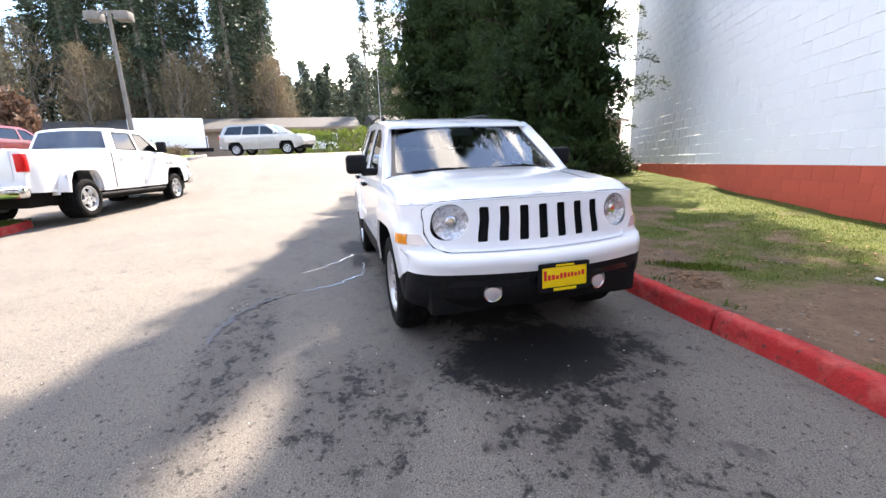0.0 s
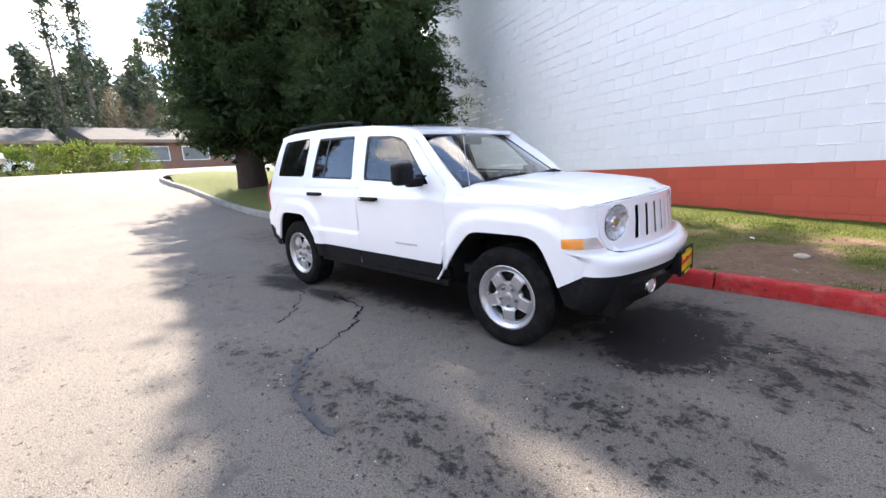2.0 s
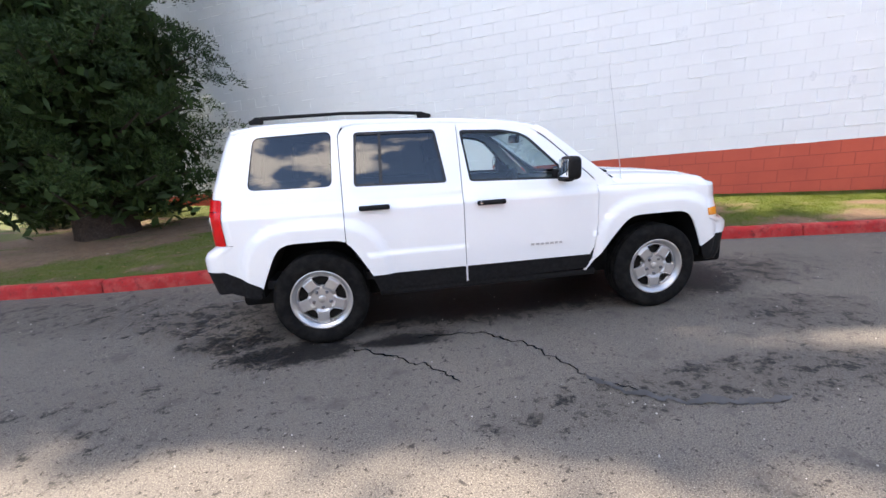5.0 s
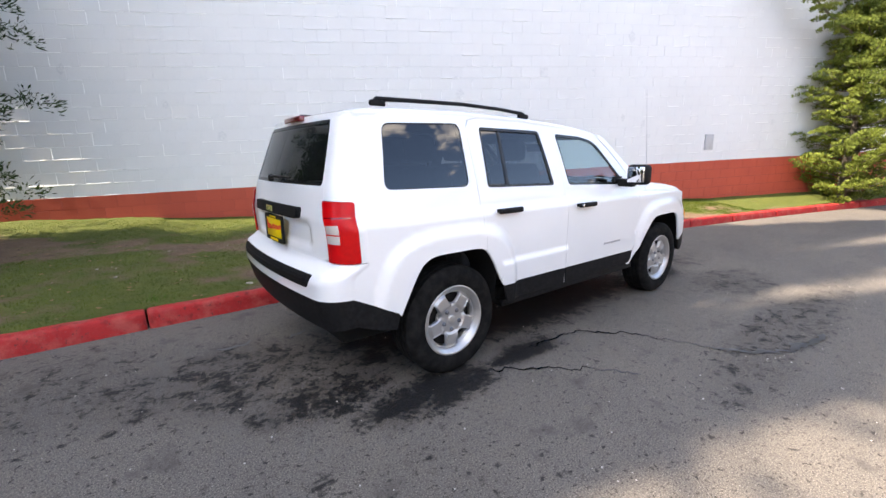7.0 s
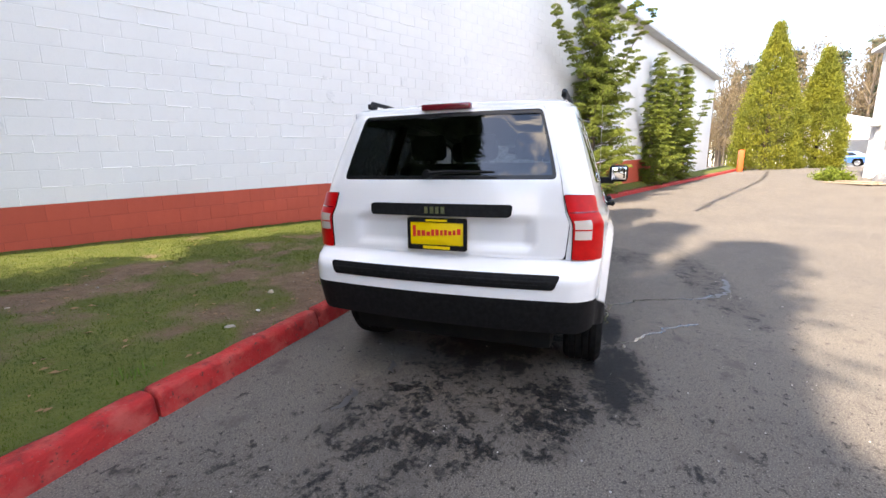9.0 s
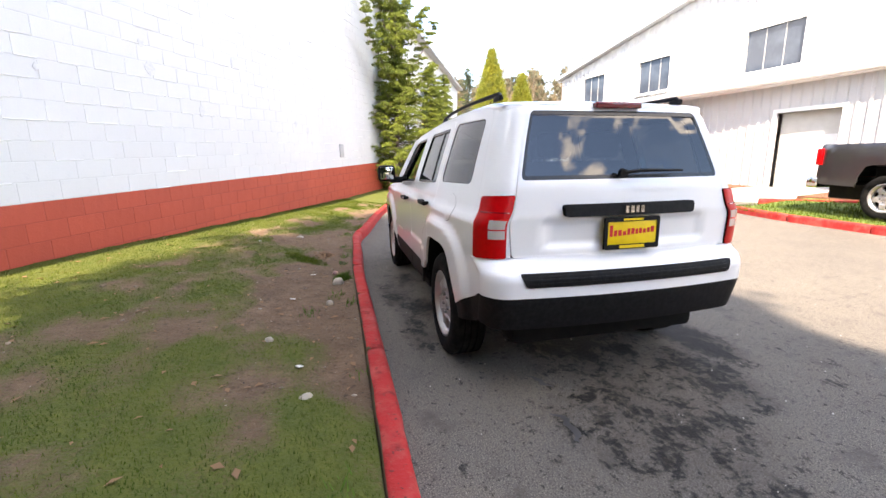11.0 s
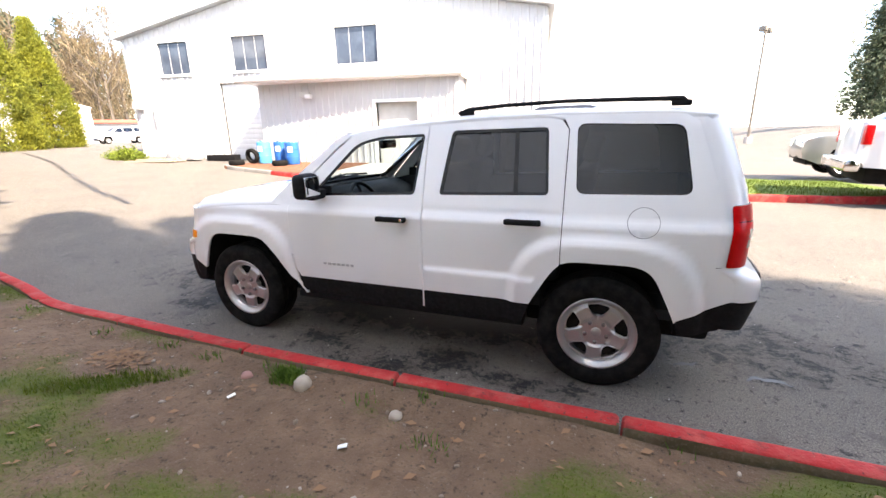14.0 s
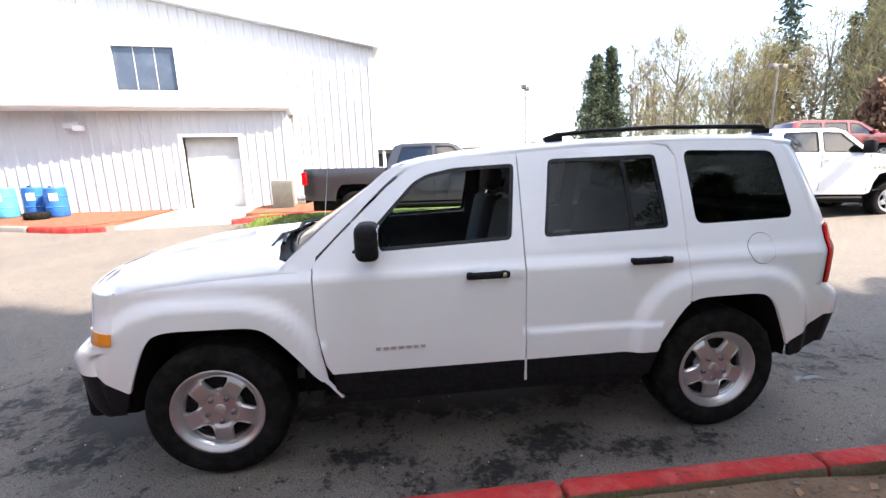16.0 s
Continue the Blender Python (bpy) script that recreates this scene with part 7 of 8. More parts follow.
tarp_heap(16.6, 1.15, "crumpled grey tarpaulin over a low heap by the shed")
p = on_shed(14.6, 0.9)
tr = thing("trough", "long low black plastic trough lying beside the shed", "trough", Matrix.Translation((p.x, p.y, ground_at(p))) @ Matrix.Rotation(0.14, 4, "Z"))
part("base", box(-0.75, 0.75, -0.22, 0.22, 0.0, 0.05, 0.01), black_plastic, tr)
for a, b, c, d in ((-0.75, 0.75, -0.22, -0.18), (-0.75, 0.75, 0.18, 0.22), (-0.75, -0.71, -0.18, 0.18), (0.71, 0.75, -0.18, 0.18)):
    part("side", box(a, b, c, d, 0.05, 0.28, 0.01), black_plastic, tr)

# showroom with a canopy beyond the parked trucks
show = thing("showroom", "white showroom with a flat grey canopy", "building", Matrix.Translation((7.5, -43.0, 0.3)) @ Matrix.Rotation(radians(3), 4, "Z"))
part("wall", box(-16, 9, -12, 0, -0.3, 4.4, 0.02), siding, show)
part("canopy", box(-16.5, 9.5, 0, 5.0, 3.0, 3.5, 0.04), roof_metal, show, "flat grey canopy")
part("canopy_edge", box(-16.6, 9.6, 4.98, 5.15, 2.9, 3.75, 0.03), trim_white, show)
for i in range(6):
    part("column", box(-15.5 + 4.8 * i, -15.2 + 4.8 * i, 4.5, 4.8, -0.6, 3.0, 0.02), trim_white, show)
for i in range(9):
    part("window", box(-15 + 2.6 * i, -13 + 2.6 * i, 0.005, 0.05, 0.5, 2.7), glass_building, show)

# low buildings at the back of the upper lot
def low_building(x, y, L, W, h, turn, wall_mat, label, seed):
    rng = random.Random(seed)
    z = ground_z(x, y)
    b = thing("low_building", label, "building", Matrix.Translation((x, y, z - 0.1)) @ Matrix.Rotation(radians(turn), 4, "Z"))
    part("wall", box(-W, 0, -L / 2, L / 2, 0, h), wall_mat, b)
    bm = bmesh.new()
    vs = [bm.verts.new(p) for p in ((0.9, -L / 2 - 0.5, h - 0.25), (0.9, L / 2 + 0.5, h - 0.25), (-W / 2, L / 2 + 0.5, h + 1.25), (-W / 2, -L / 2 - 0.5, h + 1.25), (-W - 0.9, -L / 2 - 0.5, h - 0.25), (-W - 0.9, L / 2 + 0.5, h - 0.25))]
    bm.faces.new(vs[:4]), bm.faces.new((vs[3], vs[2], vs[5], vs[4])), bm.faces.new((vs[0], vs[3], vs[4])), bm.faces.new((vs[1], vs[5], vs[2]))
    part("roof", bm, grey_roof, b, "grey shingle roof", smooth=0)
    part("fascia", box(0.88, 1.0, -L / 2 - 0.5, L / 2 + 0.5, h - 0.5, h - 0.2), tan_wall, b)
    y0 = -L / 2 + 1.0
    while y0 < L / 2 - 2.5:
        w = rng.choice((1.4, 2.0, 2.6))
        if rng.random() < 0.75:
            win = part("window", box(0.005, 0.06, y0, y0 + w, 1.0, 2.3), glass_building, b)
            part("frame", sheet([(y0 - 0.08, 0.92), (y0 + w + 0.08, 0.92), (y0 + w + 0.08, 2.38), (y0 - 0.08, 2.38)], lambda u, v: (0.09, u, v), (-1, 0, 0), [[(y0, 1.0), (y0 + w, 1.0), (y0 + w, 2.3), (y0, 2.3)]], step=1, skirt=0.08), trim_white, win)
        else:
            part("awning", box(0.0, 1.4, y0, y0 + w + 0.6, 2.25, 2.5, 0.02), trim_white, b, "white awning")
        y0 += w + rng.uniform(0.8, 1.8)
    return b


low_building(-50, -8, 22, 9, 3.3, 2, tan_wall, "long low tan building with a grey roof", 1)
low_building(-53, -33, 24, 9, 3.5, -6, brick_wall, "long low brick building with a grey roof", 2)
low_building(-48, 13, 15, 9, 3.2, 6, brick_wall, "low brick building with a grey roof", 3)
low_building(-44, 30, 15, 9, 3.2, 14, brick_wall, "low brick building with a grey roof", 4)

# open-fronted white shed and a low red-roofed one at the far end
fs = thing("open_shed", "small white open-fronted shed at the far end", "building", Matrix.Translation((64, -29.5, ground_z(60, -29))) @ Matrix.Rotation(radians(-24), 4, "Z"))
part("wall", sheet([(-6, 0), (6, 0), (6, 4.4), (0, 6.2), (-6, 4.4)], lambda u, v: (0, u, v), (1, 0, 0), [[(-4.5, 0.05), (1.5, 0.05), (1.5, 3.2), (-4.5, 3.2)]], step=1.5, skirt=0.3), siding, fs)
part("side_wall", box(0.3, 10, -6, -5.8, 0, 4.4), siding, fs)
part("back_wall", box(9.8, 10, -5.8, 6, 0, 4.4), hall_wall, fs)
part("roof", box(0.05, 10, -6.4, 0.1, 0, 0.15, m=Matrix.Translation((0, 0, 6.2)) @ Matrix.Rotation(radians(16.7), 4, "X") @ Matrix.Translation((0, 0, 0))), roof_metal, fs)
rr = thing("long_shed", "long low white shed with a red roof", "building", Matrix.Translation((62, -42, ground_z(60, -40))) @ Matrix.Rotation(radians(-32), 4, "Z"))
part("wall", box(0, 8, -9, 9, 0, 2.6), siding, rr)
part("roof", box(-0.5, 8.5, -9.5, 9.5, 2.6, 3.1, 0.05), surf("faded_red_roof", (0.40, 0.12, 0.08), 0.7, var=((1.0, 0.4, 0.7, (0.32, 0.10, 0.07)),)), rr)

# ---- other vehicles ----
car_wheel = steel_wheel(0.215, 0.335, 0.21)
truck_wheel = steel_wheel(0.255, 0.40, 0.26)


def vehicle(name, label, m, outline, arches, windows, half, tumble, paint, wheel, axles, track, belt_z, lights, extra=None, screen=None):
    """A car built from its side view: outline (x, z) with x forward, window outlines, and a half width that narrows above belt_z."""
    car = thing(name, label, "car", m)

    def hw(x, z):
        lo, hi = outline_lo, outline_hi
        w = half - 0.05 * ease((x - (hi - 0.5)) / 0.5) * 1.6 - 0.06 * ease(((lo + 0.35) - x) / 0.35)
        w -= 0.02 * ease((0.75 - z) / 0.4)
        return w - tumble * max(0, z - belt_z) - 0.02 * ease((z - belt_z + 0.10) / 0.10)
    outline_lo, outline_hi = min(p[0] for p in outline), max(p[0] for p in outline)
    low = [(x, z) for x, z in arches]
    poly = outline + low
    for s in (1, -1):
        side = lambda x, z: (x, s * hw(x, z), z)
        part("side", sheet(poly, side, (0, -s, 0), windows, step=0.09, skirt=0.03), paint, car)
        for w in windows:
            wn_ = part("window", sheet(inset(w, -0.004), side, (0, -s, 0), step=0.2, off=-0.015, skirt=0), glass_tint, car, "dark glass")
            part("seal", sheet(inset(w, -0.01), side, (0, -s, 0), [inset(w, 0.02)], step=0.15, off=0.001, skirt=0.01), black_gloss, wn_)
    # skin across the top, front and back
    rows = []
    for x, z in dense(outline + [outline[0]], 0.16)[:-1]:
        w = hw(x, z)
        k = 6
        bow = 0.03 if z > belt_z + 0.2 else 0.02
        cx = sum(p[0] for p in outline) / len(outline)
        row = []
        for i in range(-k, k + 1):
            t = i / k
            lift = bow * (1 - t * t) if belt_z - 0.35 < z else 0
            push = 0.06 * (1 - t * t) * (1 if x > outline_hi - 0.25 else (-1 if x < outline_lo + 0.2 else 0))
            row.append((x + push, t * w, z + lift))
        rows.append(row)
    bm = ribbon(rows)
    bmesh.ops.recalc_face_normals(bm, faces=bm.faces[:])
    part("skin", bm, paint, car, smooth=45)
    if screen:
        for kind, (a, b) in screen.items():
            def gl(u, v):
                x, z = a[0] + (b[0] - a[0]) * v, a[1] + (b[1] - a[1]) * v
                return (x + (0.03 if kind == "windscreen" else -0.03) * (1 - u * u), u * (hw(x, z) - 0.08), z + 0.03 * (1 - u * u) + 0.006)
            d = (Vector((b[1] - a[1], 0, a[0] - b[0]))).normalized()
            part(kind, sheet([(-1, 0.04), (1, 0.04), (1, 0.95), (-1, 0.95)], gl, tuple(-d if d.z > 0 else d), step=0.2, off=0.012, skirt=0.01), glass_building, car, "dark glass")
    ub = box(outline_lo + 0.15, outline_hi - 0.15, -half + 0.22, half - 0.22, 0.32, 0.62, 0.03)
    part("underbody", ub, dark_under, car)
    for ax_ in axles:
        for s in (1, -1):
            part("wheel_housing", box(ax_ - 0.42, ax_ + 0.42, s * (half - 0.36), s * (half - 0.34), 0.3, 0.95), dark_under, car)
            fit_wheel(wheel, car, ax_, s * track, wheel["tyre"].vertices and max(v.co.z for v in wheel["tyre"].vertices), 0.4 * ax_)
    for nm, mat, x0, x1, y0, y1, z0, z1 in lights:
        for s in (1, -1):
            part(nm, box(x0, x1, s * y0, s * y1, z0, z1, 0.015), mat, car)
    if extra:
        extra(car, hw)
    return car


def arch(cx, r, low, top, cut=0.72):
    """The wheel opening in an outline that runs forwards along the bottom."""
    return [(cx - r, low), (cx - r * 0.93, low + (top - low) * 0.5), (cx - r * cut, top - 0.03), (cx - r * 0.5, top), (cx + r * 0.5, top), (cx + r * cut, top - 0.03), (cx + r * 0.93, low + (top - low) * 0.5), (cx + r, low)]


PICKUP = [(2.78, 0.62), (2.84, 0.80), (2.80, 1.08), (2.68, 1.20), (2.2, 1.30), (1.38, 1.36), (1.25, 1.40), (0.70, 1.86), (0.50, 1.92), (-0.60, 1.92), (-0.80, 1.86), (-0.98, 1.42), (-1.0, 1.36), (-3.0, 1.38), (-3.05, 1.36), (-3.08, 0.75), (-3.0, 0.60)]
PICKUP_WIN = [rounded([(0.22, 1.42), (1.10, 1.40), (0.62, 1.82), (0.22, 1.84)], 0.04, 3), rounded([(-0.74, 1.43), (0.12, 1.42), (0.12, 1.84), (-0.60, 1.83)], 0.04, 3)]


def pickup(name, label, m, paint, dually, wheel):
    lo = [(-2.3, 0.58)] + arch(-1.80, 0.50, 0.56, 0.98) + [(-1.2, 0.52), (1.2, 0.52)] + arch(1.80, 0.50, 0.56, 0.98) + [(2.5, 0.58)]

    def extra(car, hw):
        part("bumper", box(2.62, 2.94, -0.97, 0.97, 0.48, 0.80, 0.07, 3), chrome, car, "chrome front bumper")
        part("grille", box(2.80, 2.90, -0.52, 0.52, 0.80, 1.16, 0.03), black_gloss, car)
        part("bumper", box(-3.28, -3.04, -0.95, 0.95, 0.52, 0.74, 0.05, 3), chrome, car, "chrome rear bumper")
        part("tailgate", box(-3.115, -3.07, -0.74, 0.74, 0.82, 1.36, 0.02), paint, car)
        for s in (1, -1):
            part("handle", box(0.20, 0.38, s * (hw(0.3, 1.25) + 0.0), s * (hw(0.3, 1.25) + 0.035), 1.24, 1.28, 0.012), chrome if not dually else paint, car)
            part("handle", box(-0.66, -0.48, s * (hw(-0.6, 1.25) + 0.0), s * (hw(-0.6, 1.25) + 0.035), 1.24, 1.28, 0.012), chrome if not dually else paint, car)
            part("door_mirror", box(1.00, 1.14, s * 0.95, s * 1.20, 1.38, 1.66, 0.04), black_plastic, car)
            part("door_gap", box(0.165, 0.172, s * (hw(0.17, 1.0) - 0.02), s * (hw(0.17, 1.0) + 0.0015), 0.6, 1.36), black_gloss, car)
            part("door_gap", box(1.20, 1.207, s * (hw(1.2, 1.0) - 0.02), s * (hw(1.2, 1.0) + 0.0015), 0.6, 1.36), black_gloss, car)
            part("cab_gap", box(-1.02, -0.985, s * (hw(-1, 1.0) - 0.02), s * (hw(-1, 1.0) + 0.002), 0.58, 1.36), black_gloss, car)
            part("running_board", tube([(1.15, s * 0.95, 0.44), (-1.2, s * 0.95, 0.44)], 0.04, 8), black_plastic, car)
            glyph_bars(car, "badge", chrome, Matrix.Translation((1.52, s * (hw(1.5, 1.05) + 0.004), 1.10)) @ Matrix.Rotation(0 if s < 0 else math.pi, 4, "Z"), 0.42, 0.07, 5, "bright bars in place of a badge")
            if dually:
                fb = sheet([(-2.45, 0.58)] + [(-1.8 + 0.66 * math.cos(a), 0.52 + 0.66 * math.sin(a)) for a in [math.pi * (1 - k / 10) for k in range(0, 11)]] + [(-1.15, 0.58)] + arch(-1.80, 0.50, 0.56, 0.98)[::-1], lambda x, z: (x, s * (half_ + 0.16 * ease((1.16 - z) / 0.12) * ease((0.70 - abs(x + 1.8)) / 0.14)), z), (0, -s, 0), step=0.06, skirt=0.16)
                part("wide_wing", fb, paint, car, "bulged rear wing over twin wheels")
                fit_wheel(wheel, car, -1.80, s * 1.12, 0.40, 0.7)
    half_ = 0.985
    lights = [("tail_lamp", red_lens, -3.10, -2.98, 0.80, 0.97, 0.98, 1.30), ("headlamp", clear_lens, 2.66, 2.83, 0.60, 0.95, 0.94, 1.16)]
    return vehicle(name, label, m, PICKUP, lo, PICKUP_WIN, half_, 0.34, paint, wheel, (1.80, -1.80), 0.95, 1.36, lights, extra, {"windscreen": ((1.28, 1.40), (0.68, 1.87)), "rear_window": ((-0.97, 1.44), (-0.80, 1.85))})


def lengthen(truck, more):
    """Stretches the bed behind the cab; wheels keep their shape and move back."""
    for ob in truck.children_recursive:
        if ob.matrix_basis.translation.length > 1e-4:
            if ob.parent is truck and ob.matrix_basis.translation.x < -1:
                ob.matrix_basis = Matrix.Translation((-more, 0, 0)) @ ob.matrix_basis
        elif not ob.parent.name.startswith("wheel"):
            for v in ob.data.vertices:
                v.co.x -= more * ease((-1.03 - v.co.x) / 0.05)


lengthen(pickup("pickup_truck", "white crew-cab pickup truck with twin rear wheels parked in the lot", pose(-9.25, -7.05, 0.02, 0, 1.2, 169.5) @ Matrix.Diagonal((1, 1, 1.07, 1)), truck_white, True, truck_wheel), 0.40)
pickup("pickup_truck", "dark grey crew-cab pickup truck parked on the grass island", pose(-0.45, -8.65, 0.16, 0, 0, 174), truck_grey, False, truck_wheel)

WAGON = [(2.30, 0.50), (2.36, 0.70), (2.28, 0.98), (2.05, 1.08), (1.15, 1.16), (0.45, 1.62), (0.20, 1.70), (-1.75, 1.72), (-2.05, 1.62), (-2.28, 1.10), (-2.32, 0.60), (-2.25, 0.45)]
WAGON_WIN = [rounded([(0.05, 1.16), (0.92, 1.14), (0.38, 1.56), (0.05, 1.60)], 0.04, 3), rounded([(-0.95, 1.17), (-0.05, 1.16), (-0.05, 1.60), (-0.90, 1.61)], 0.04, 3), rounded([(-2.0, 1.20), (-1.05, 1.18), (-1.02, 1.61), (-1.78, 1.60)], 0.05, 3)]
HATCH = [(2.05, 0.42), (2.12, 0.60), (2.02, 0.80), (1.70, 0.92), (0.95, 1.02), (0.10, 1.42), (-0.15, 1.46), (-1.15, 1.44), (-1.85, 1.05), (-2.05, 0.95), (-2.10, 0.55), (-2.0, 0.40)]
HATCH_WIN = [rounded([(-0.05, 1.02), (0.75, 1.01), (0.05, 1.36), (-0.05, 1.38)], 0.03, 3), rounded([(-1.25, 1.05), (-0.13, 1.02), (-0.13, 1.38), (-0.85, 1.37)], 0.03, 3)]


def plain_car(name, label, m, paint, kind):
    o, w, ax_ = (WAGON, WAGON_WIN, (1.42, -1.42)) if kind == "wagon" else (HATCH, HATCH_WIN, (1.28, -1.28))
    lo = [] + [(-1.95 if kind == "wagon" else -1.8, 0.36)] + arch(ax_[1], 0.42, 0.36, 0.76) + [(-0.9, 0.34), (0.9, 0.34)] + arch(ax_[0], 0.42, 0.36, 0.76) + [(1.95 if kind == "wagon" else 1.8, 0.36)]
    tail = (-2.36, -2.20, 0.66, 0.84, 0.86, 1.12) if kind == "wagon" else (-2.12, -1.98, 0.55, 0.78, 0.72, 0.90)
    head = (2.16, 2.33, 0.52, 0.84, 0.78, 0.96) if kind == "wagon" else (1.86, 2.06, 0.48, 0.78, 0.66, 0.80)
    sc = {"windscreen": ((1.12, 1.18), (0.46, 1.62)), "rear_window": ((-2.25, 1.18), (-2.07, 1.60))} if kind == "wagon" else {"windscreen": ((0.92, 1.04), (0.12, 1.41)), "rear_window": ((-1.83, 1.07), (-1.18, 1.42))}

    def extra(car, hw):
        for s in (1, -1):
            part("door_mirror", box(0.82, 0.95, s * 0.88, s * 1.05, o[4][1] - 0.02, o[4][1] + 0.13, 0.03), paint, car)
            for x in (-0.02, -1.0 if kind == "wagon" else -0.9):
                part("door_gap", box(x, x + 0.007, s * (hw(x, 0.8) - 0.02), s * (hw(x, 0.8) + 0.0015), 0.4, 1.0), black_gloss, car)
        part("lower_grille", box(o[0][0] - 0.15, o[0][0] + 0.06, -0.5, 0.5, 0.46, 0.62, 0.03), black_plastic, car)
    return vehicle(name, label, m, o, lo, w, 0.93 if kind == "wagon" else 0.86, 0.36, paint, car_wheel, ax_, 0.86 if kind == "wagon" else 0.80, 1.12 if kind == "wagon" else 0.98, [("tail_lamp", red_lens, *tail), ("headlamp", clear_lens, *head)], extra, sc)


plain_car("parked_wagon", "dark red sport utility parked beyond the white pickup", pose(-18.9, -14.6, ground_z(-18.9, -14.6), 0, 2.0, 165), car_red, "wagon")
plain_car("parked_van", "long silver sport utility on the upper lot beside the hedge", pose(-26.0, -4.6, ground_z(-26.0, -4.6), 0, 0, 66) @ Matrix.Diagonal((1.22, 1.06, 1.10, 1)), car_silver, "wagon")
plain_car("parked_car", "white car parked behind the hedge", pose(-36.0, -2.0, 1.28, 0, 0, 100), truck_white, "hatch")
plain_car("parked_car", "blue car parked at the far end", pose(50.5, -24.0, ground_z(50, -24), 0, 0, 60), car_blue, "hatch")
plain_car("parked_wagon", "white sport utility parked at the far end", pose(47, -28.5, ground_z(47, -28), 0, 0, 75), truck_white, "wagon")
rng = random.Random(9)
for i in range(9):
    plain_car("parked_car", "car parked in a distant row of the lot", pose(-22 - 3.1 * i, -21.5 - 1.9 * i * 0.5, ground_z(-22 - 3.1 * i, -22), 0, 0, 80 + 6 * rng.random()), rng.choice((truck_white, car_silver, truck_grey, car_red)), rng.choice(("wagon", "hatch"))) ["group"] = "distant row of parked cars"
plain_car("parked_wagon", "silver sport utility parked beyond the white pickup", pose(-8.7, -11.5, 0.14, 0, 0, -8), car_silver, "wagon")


def box_van(m, label):
    v = thing("box_trailer", label, "trailer", m)
    part("body", box(-2.5, 2.5, -1.1, 1.1, 0.75, 3.05, 0.05), truck_white, v)
    part("chassis", box(-2.4, 3.0, -0.5, 0.5, 0.45, 0.75, 0.03), dark_under, v)
    for x in (-1.2, 1.3):
        for s in (1, -1):
            fit_wheel(car_wheel, v, x, s * 1.0, 0.335)
    part("door_bar", box(-2.53, -2.50, -0.02, 0.02, 0.9, 2.95), chrome, v)
    return v


box_van(pose(-35.4, -13.0, 1.28, 0, 0, 104), "white box trailer parked on the upper lot beside the hedge")

# ---- islands, posts and small things ----
island_grass = masked("island_lawn", "growth", (0.10, 0.08, 0.05), (0.07, 0.05, 0.035), (0.085, 0.14, 0.020), (0.13, 0.19, 0.030))
ISL = [(-7.0, -7.9), (-6.4, -7.25), (-5.0, -7.1), (-2.5, -7.05), (0.0, -7.1), (2.5, -7.3), (4.2, -7.7)]


def island(name, label, poly, lift):
    bm = sheet(poly, lambda u, v: (u, v, ground_z(u, v) + lift + 0.02 * noise.noise((u, v, 2))), (0, 0, -1), step=0.3, skirt=0.2)
    me = mesh_of(name, bm, island_grass, 60)
    a = me.attributes.new("growth", "FLOAT", "POINT")
    a.data.foreach_set("value", [0.75] * len(me.vertices))
    return tagged(new(name, me), label, "lawn", kind="structure")


island("grass_island", "bright green grass island under the dark pickup", [(x, y - 0.12) for x, y in ISL] + [(4.6, -10.6), (-6.9, -10.4), (-7.3, -9.2)], 0.11)
build_kerb("kerb", "red-painted kerb round the grass island", ISL[::-1], 1, lengths(7, 1.5), lambda p: p.x > -6.2)
ip = []
while len(ip) < 14000:
    x, y = -6.8 + 11.2 * grng.random(), -10.2 + 2.9 * grng.random()
    if y < -7.35:
        ip.append((x, y, ground_z(x, y) + 0.11))
tagged(new("grass", quad_mesh("grass", blades(ip, grng, 0.03, 0.09, 0.005), blade_mat)), "bright grass blades on the island", "grass", kind="stuff")
island("grass_island", "planted island behind the pickup", [(-23, -11.5), (-22.5, -8.0), (-20.5, -7.2), (-18.3, -8.2), (-17.2, -10.5), (-18, -12.4), (-21, -12.8)], 0.12)
build_kerb("kerb", "grey kerb round the planted island", [(-23, -11.5), (-22.6, -8.2), (-20.5, -7.1), (-18.2, -8.1), (-17.1, -10.5), (-18, -12.4)], -1, lengths(8, 1.8), lambda p: False, step=0.3)


def stone(x, y, z, r, seed, mat, label, name="stone", flat=0.65):
    bm = bmesh.new()
    bmesh.ops.create_icosphere(bm, subdivisions=2, radius=1)
    for v in bm.verts:
        k = 1 + 0.16 * noise.noise(v.co * 1.3 + Vector((seed, 0, 0)))
        v.co = Vector((v.co.x * r * k, v.co.y * r * k * 0.88, v.co.z * r * k * flat))
    ob = part(name, bm, mat, smooth=60, m=Matrix.Translation((x, y, z + r * flat * 0.45)) @ Matrix.Rotation(seed, 4, "Z"))
    return tagged(ob, label, "stone", group="stones on the bare soil")


soil_stone = surf("soil_stained_stone", (0.25, 0.20, 0.15), 0.85, var=((9.0, 0.35, 0.65, (0.16, 0.115, 0.080)), (3.0, 0.5, 0.6, (0.33, 0.28, 0.23))))
pale_stone = surf("pale_stone", (0.40, 0.35, 0.28), 0.8, var=((14.0, 0.35, 0.7, (0.32, 0.27, 0.22)),), bump=((30.0, 0.4, 0.01),))
pink_stone = surf("pinkish_stone", (0.40, 0.22, 0.19), 0.8, var=((14.0, 0.35, 0.7, (0.30, 0.17, 0.15)),), bump=((30.0, 0.4, 0.01),))
paper = surf("white_paper_scrap", (0.80, 0.79, 0.76), 0.8)
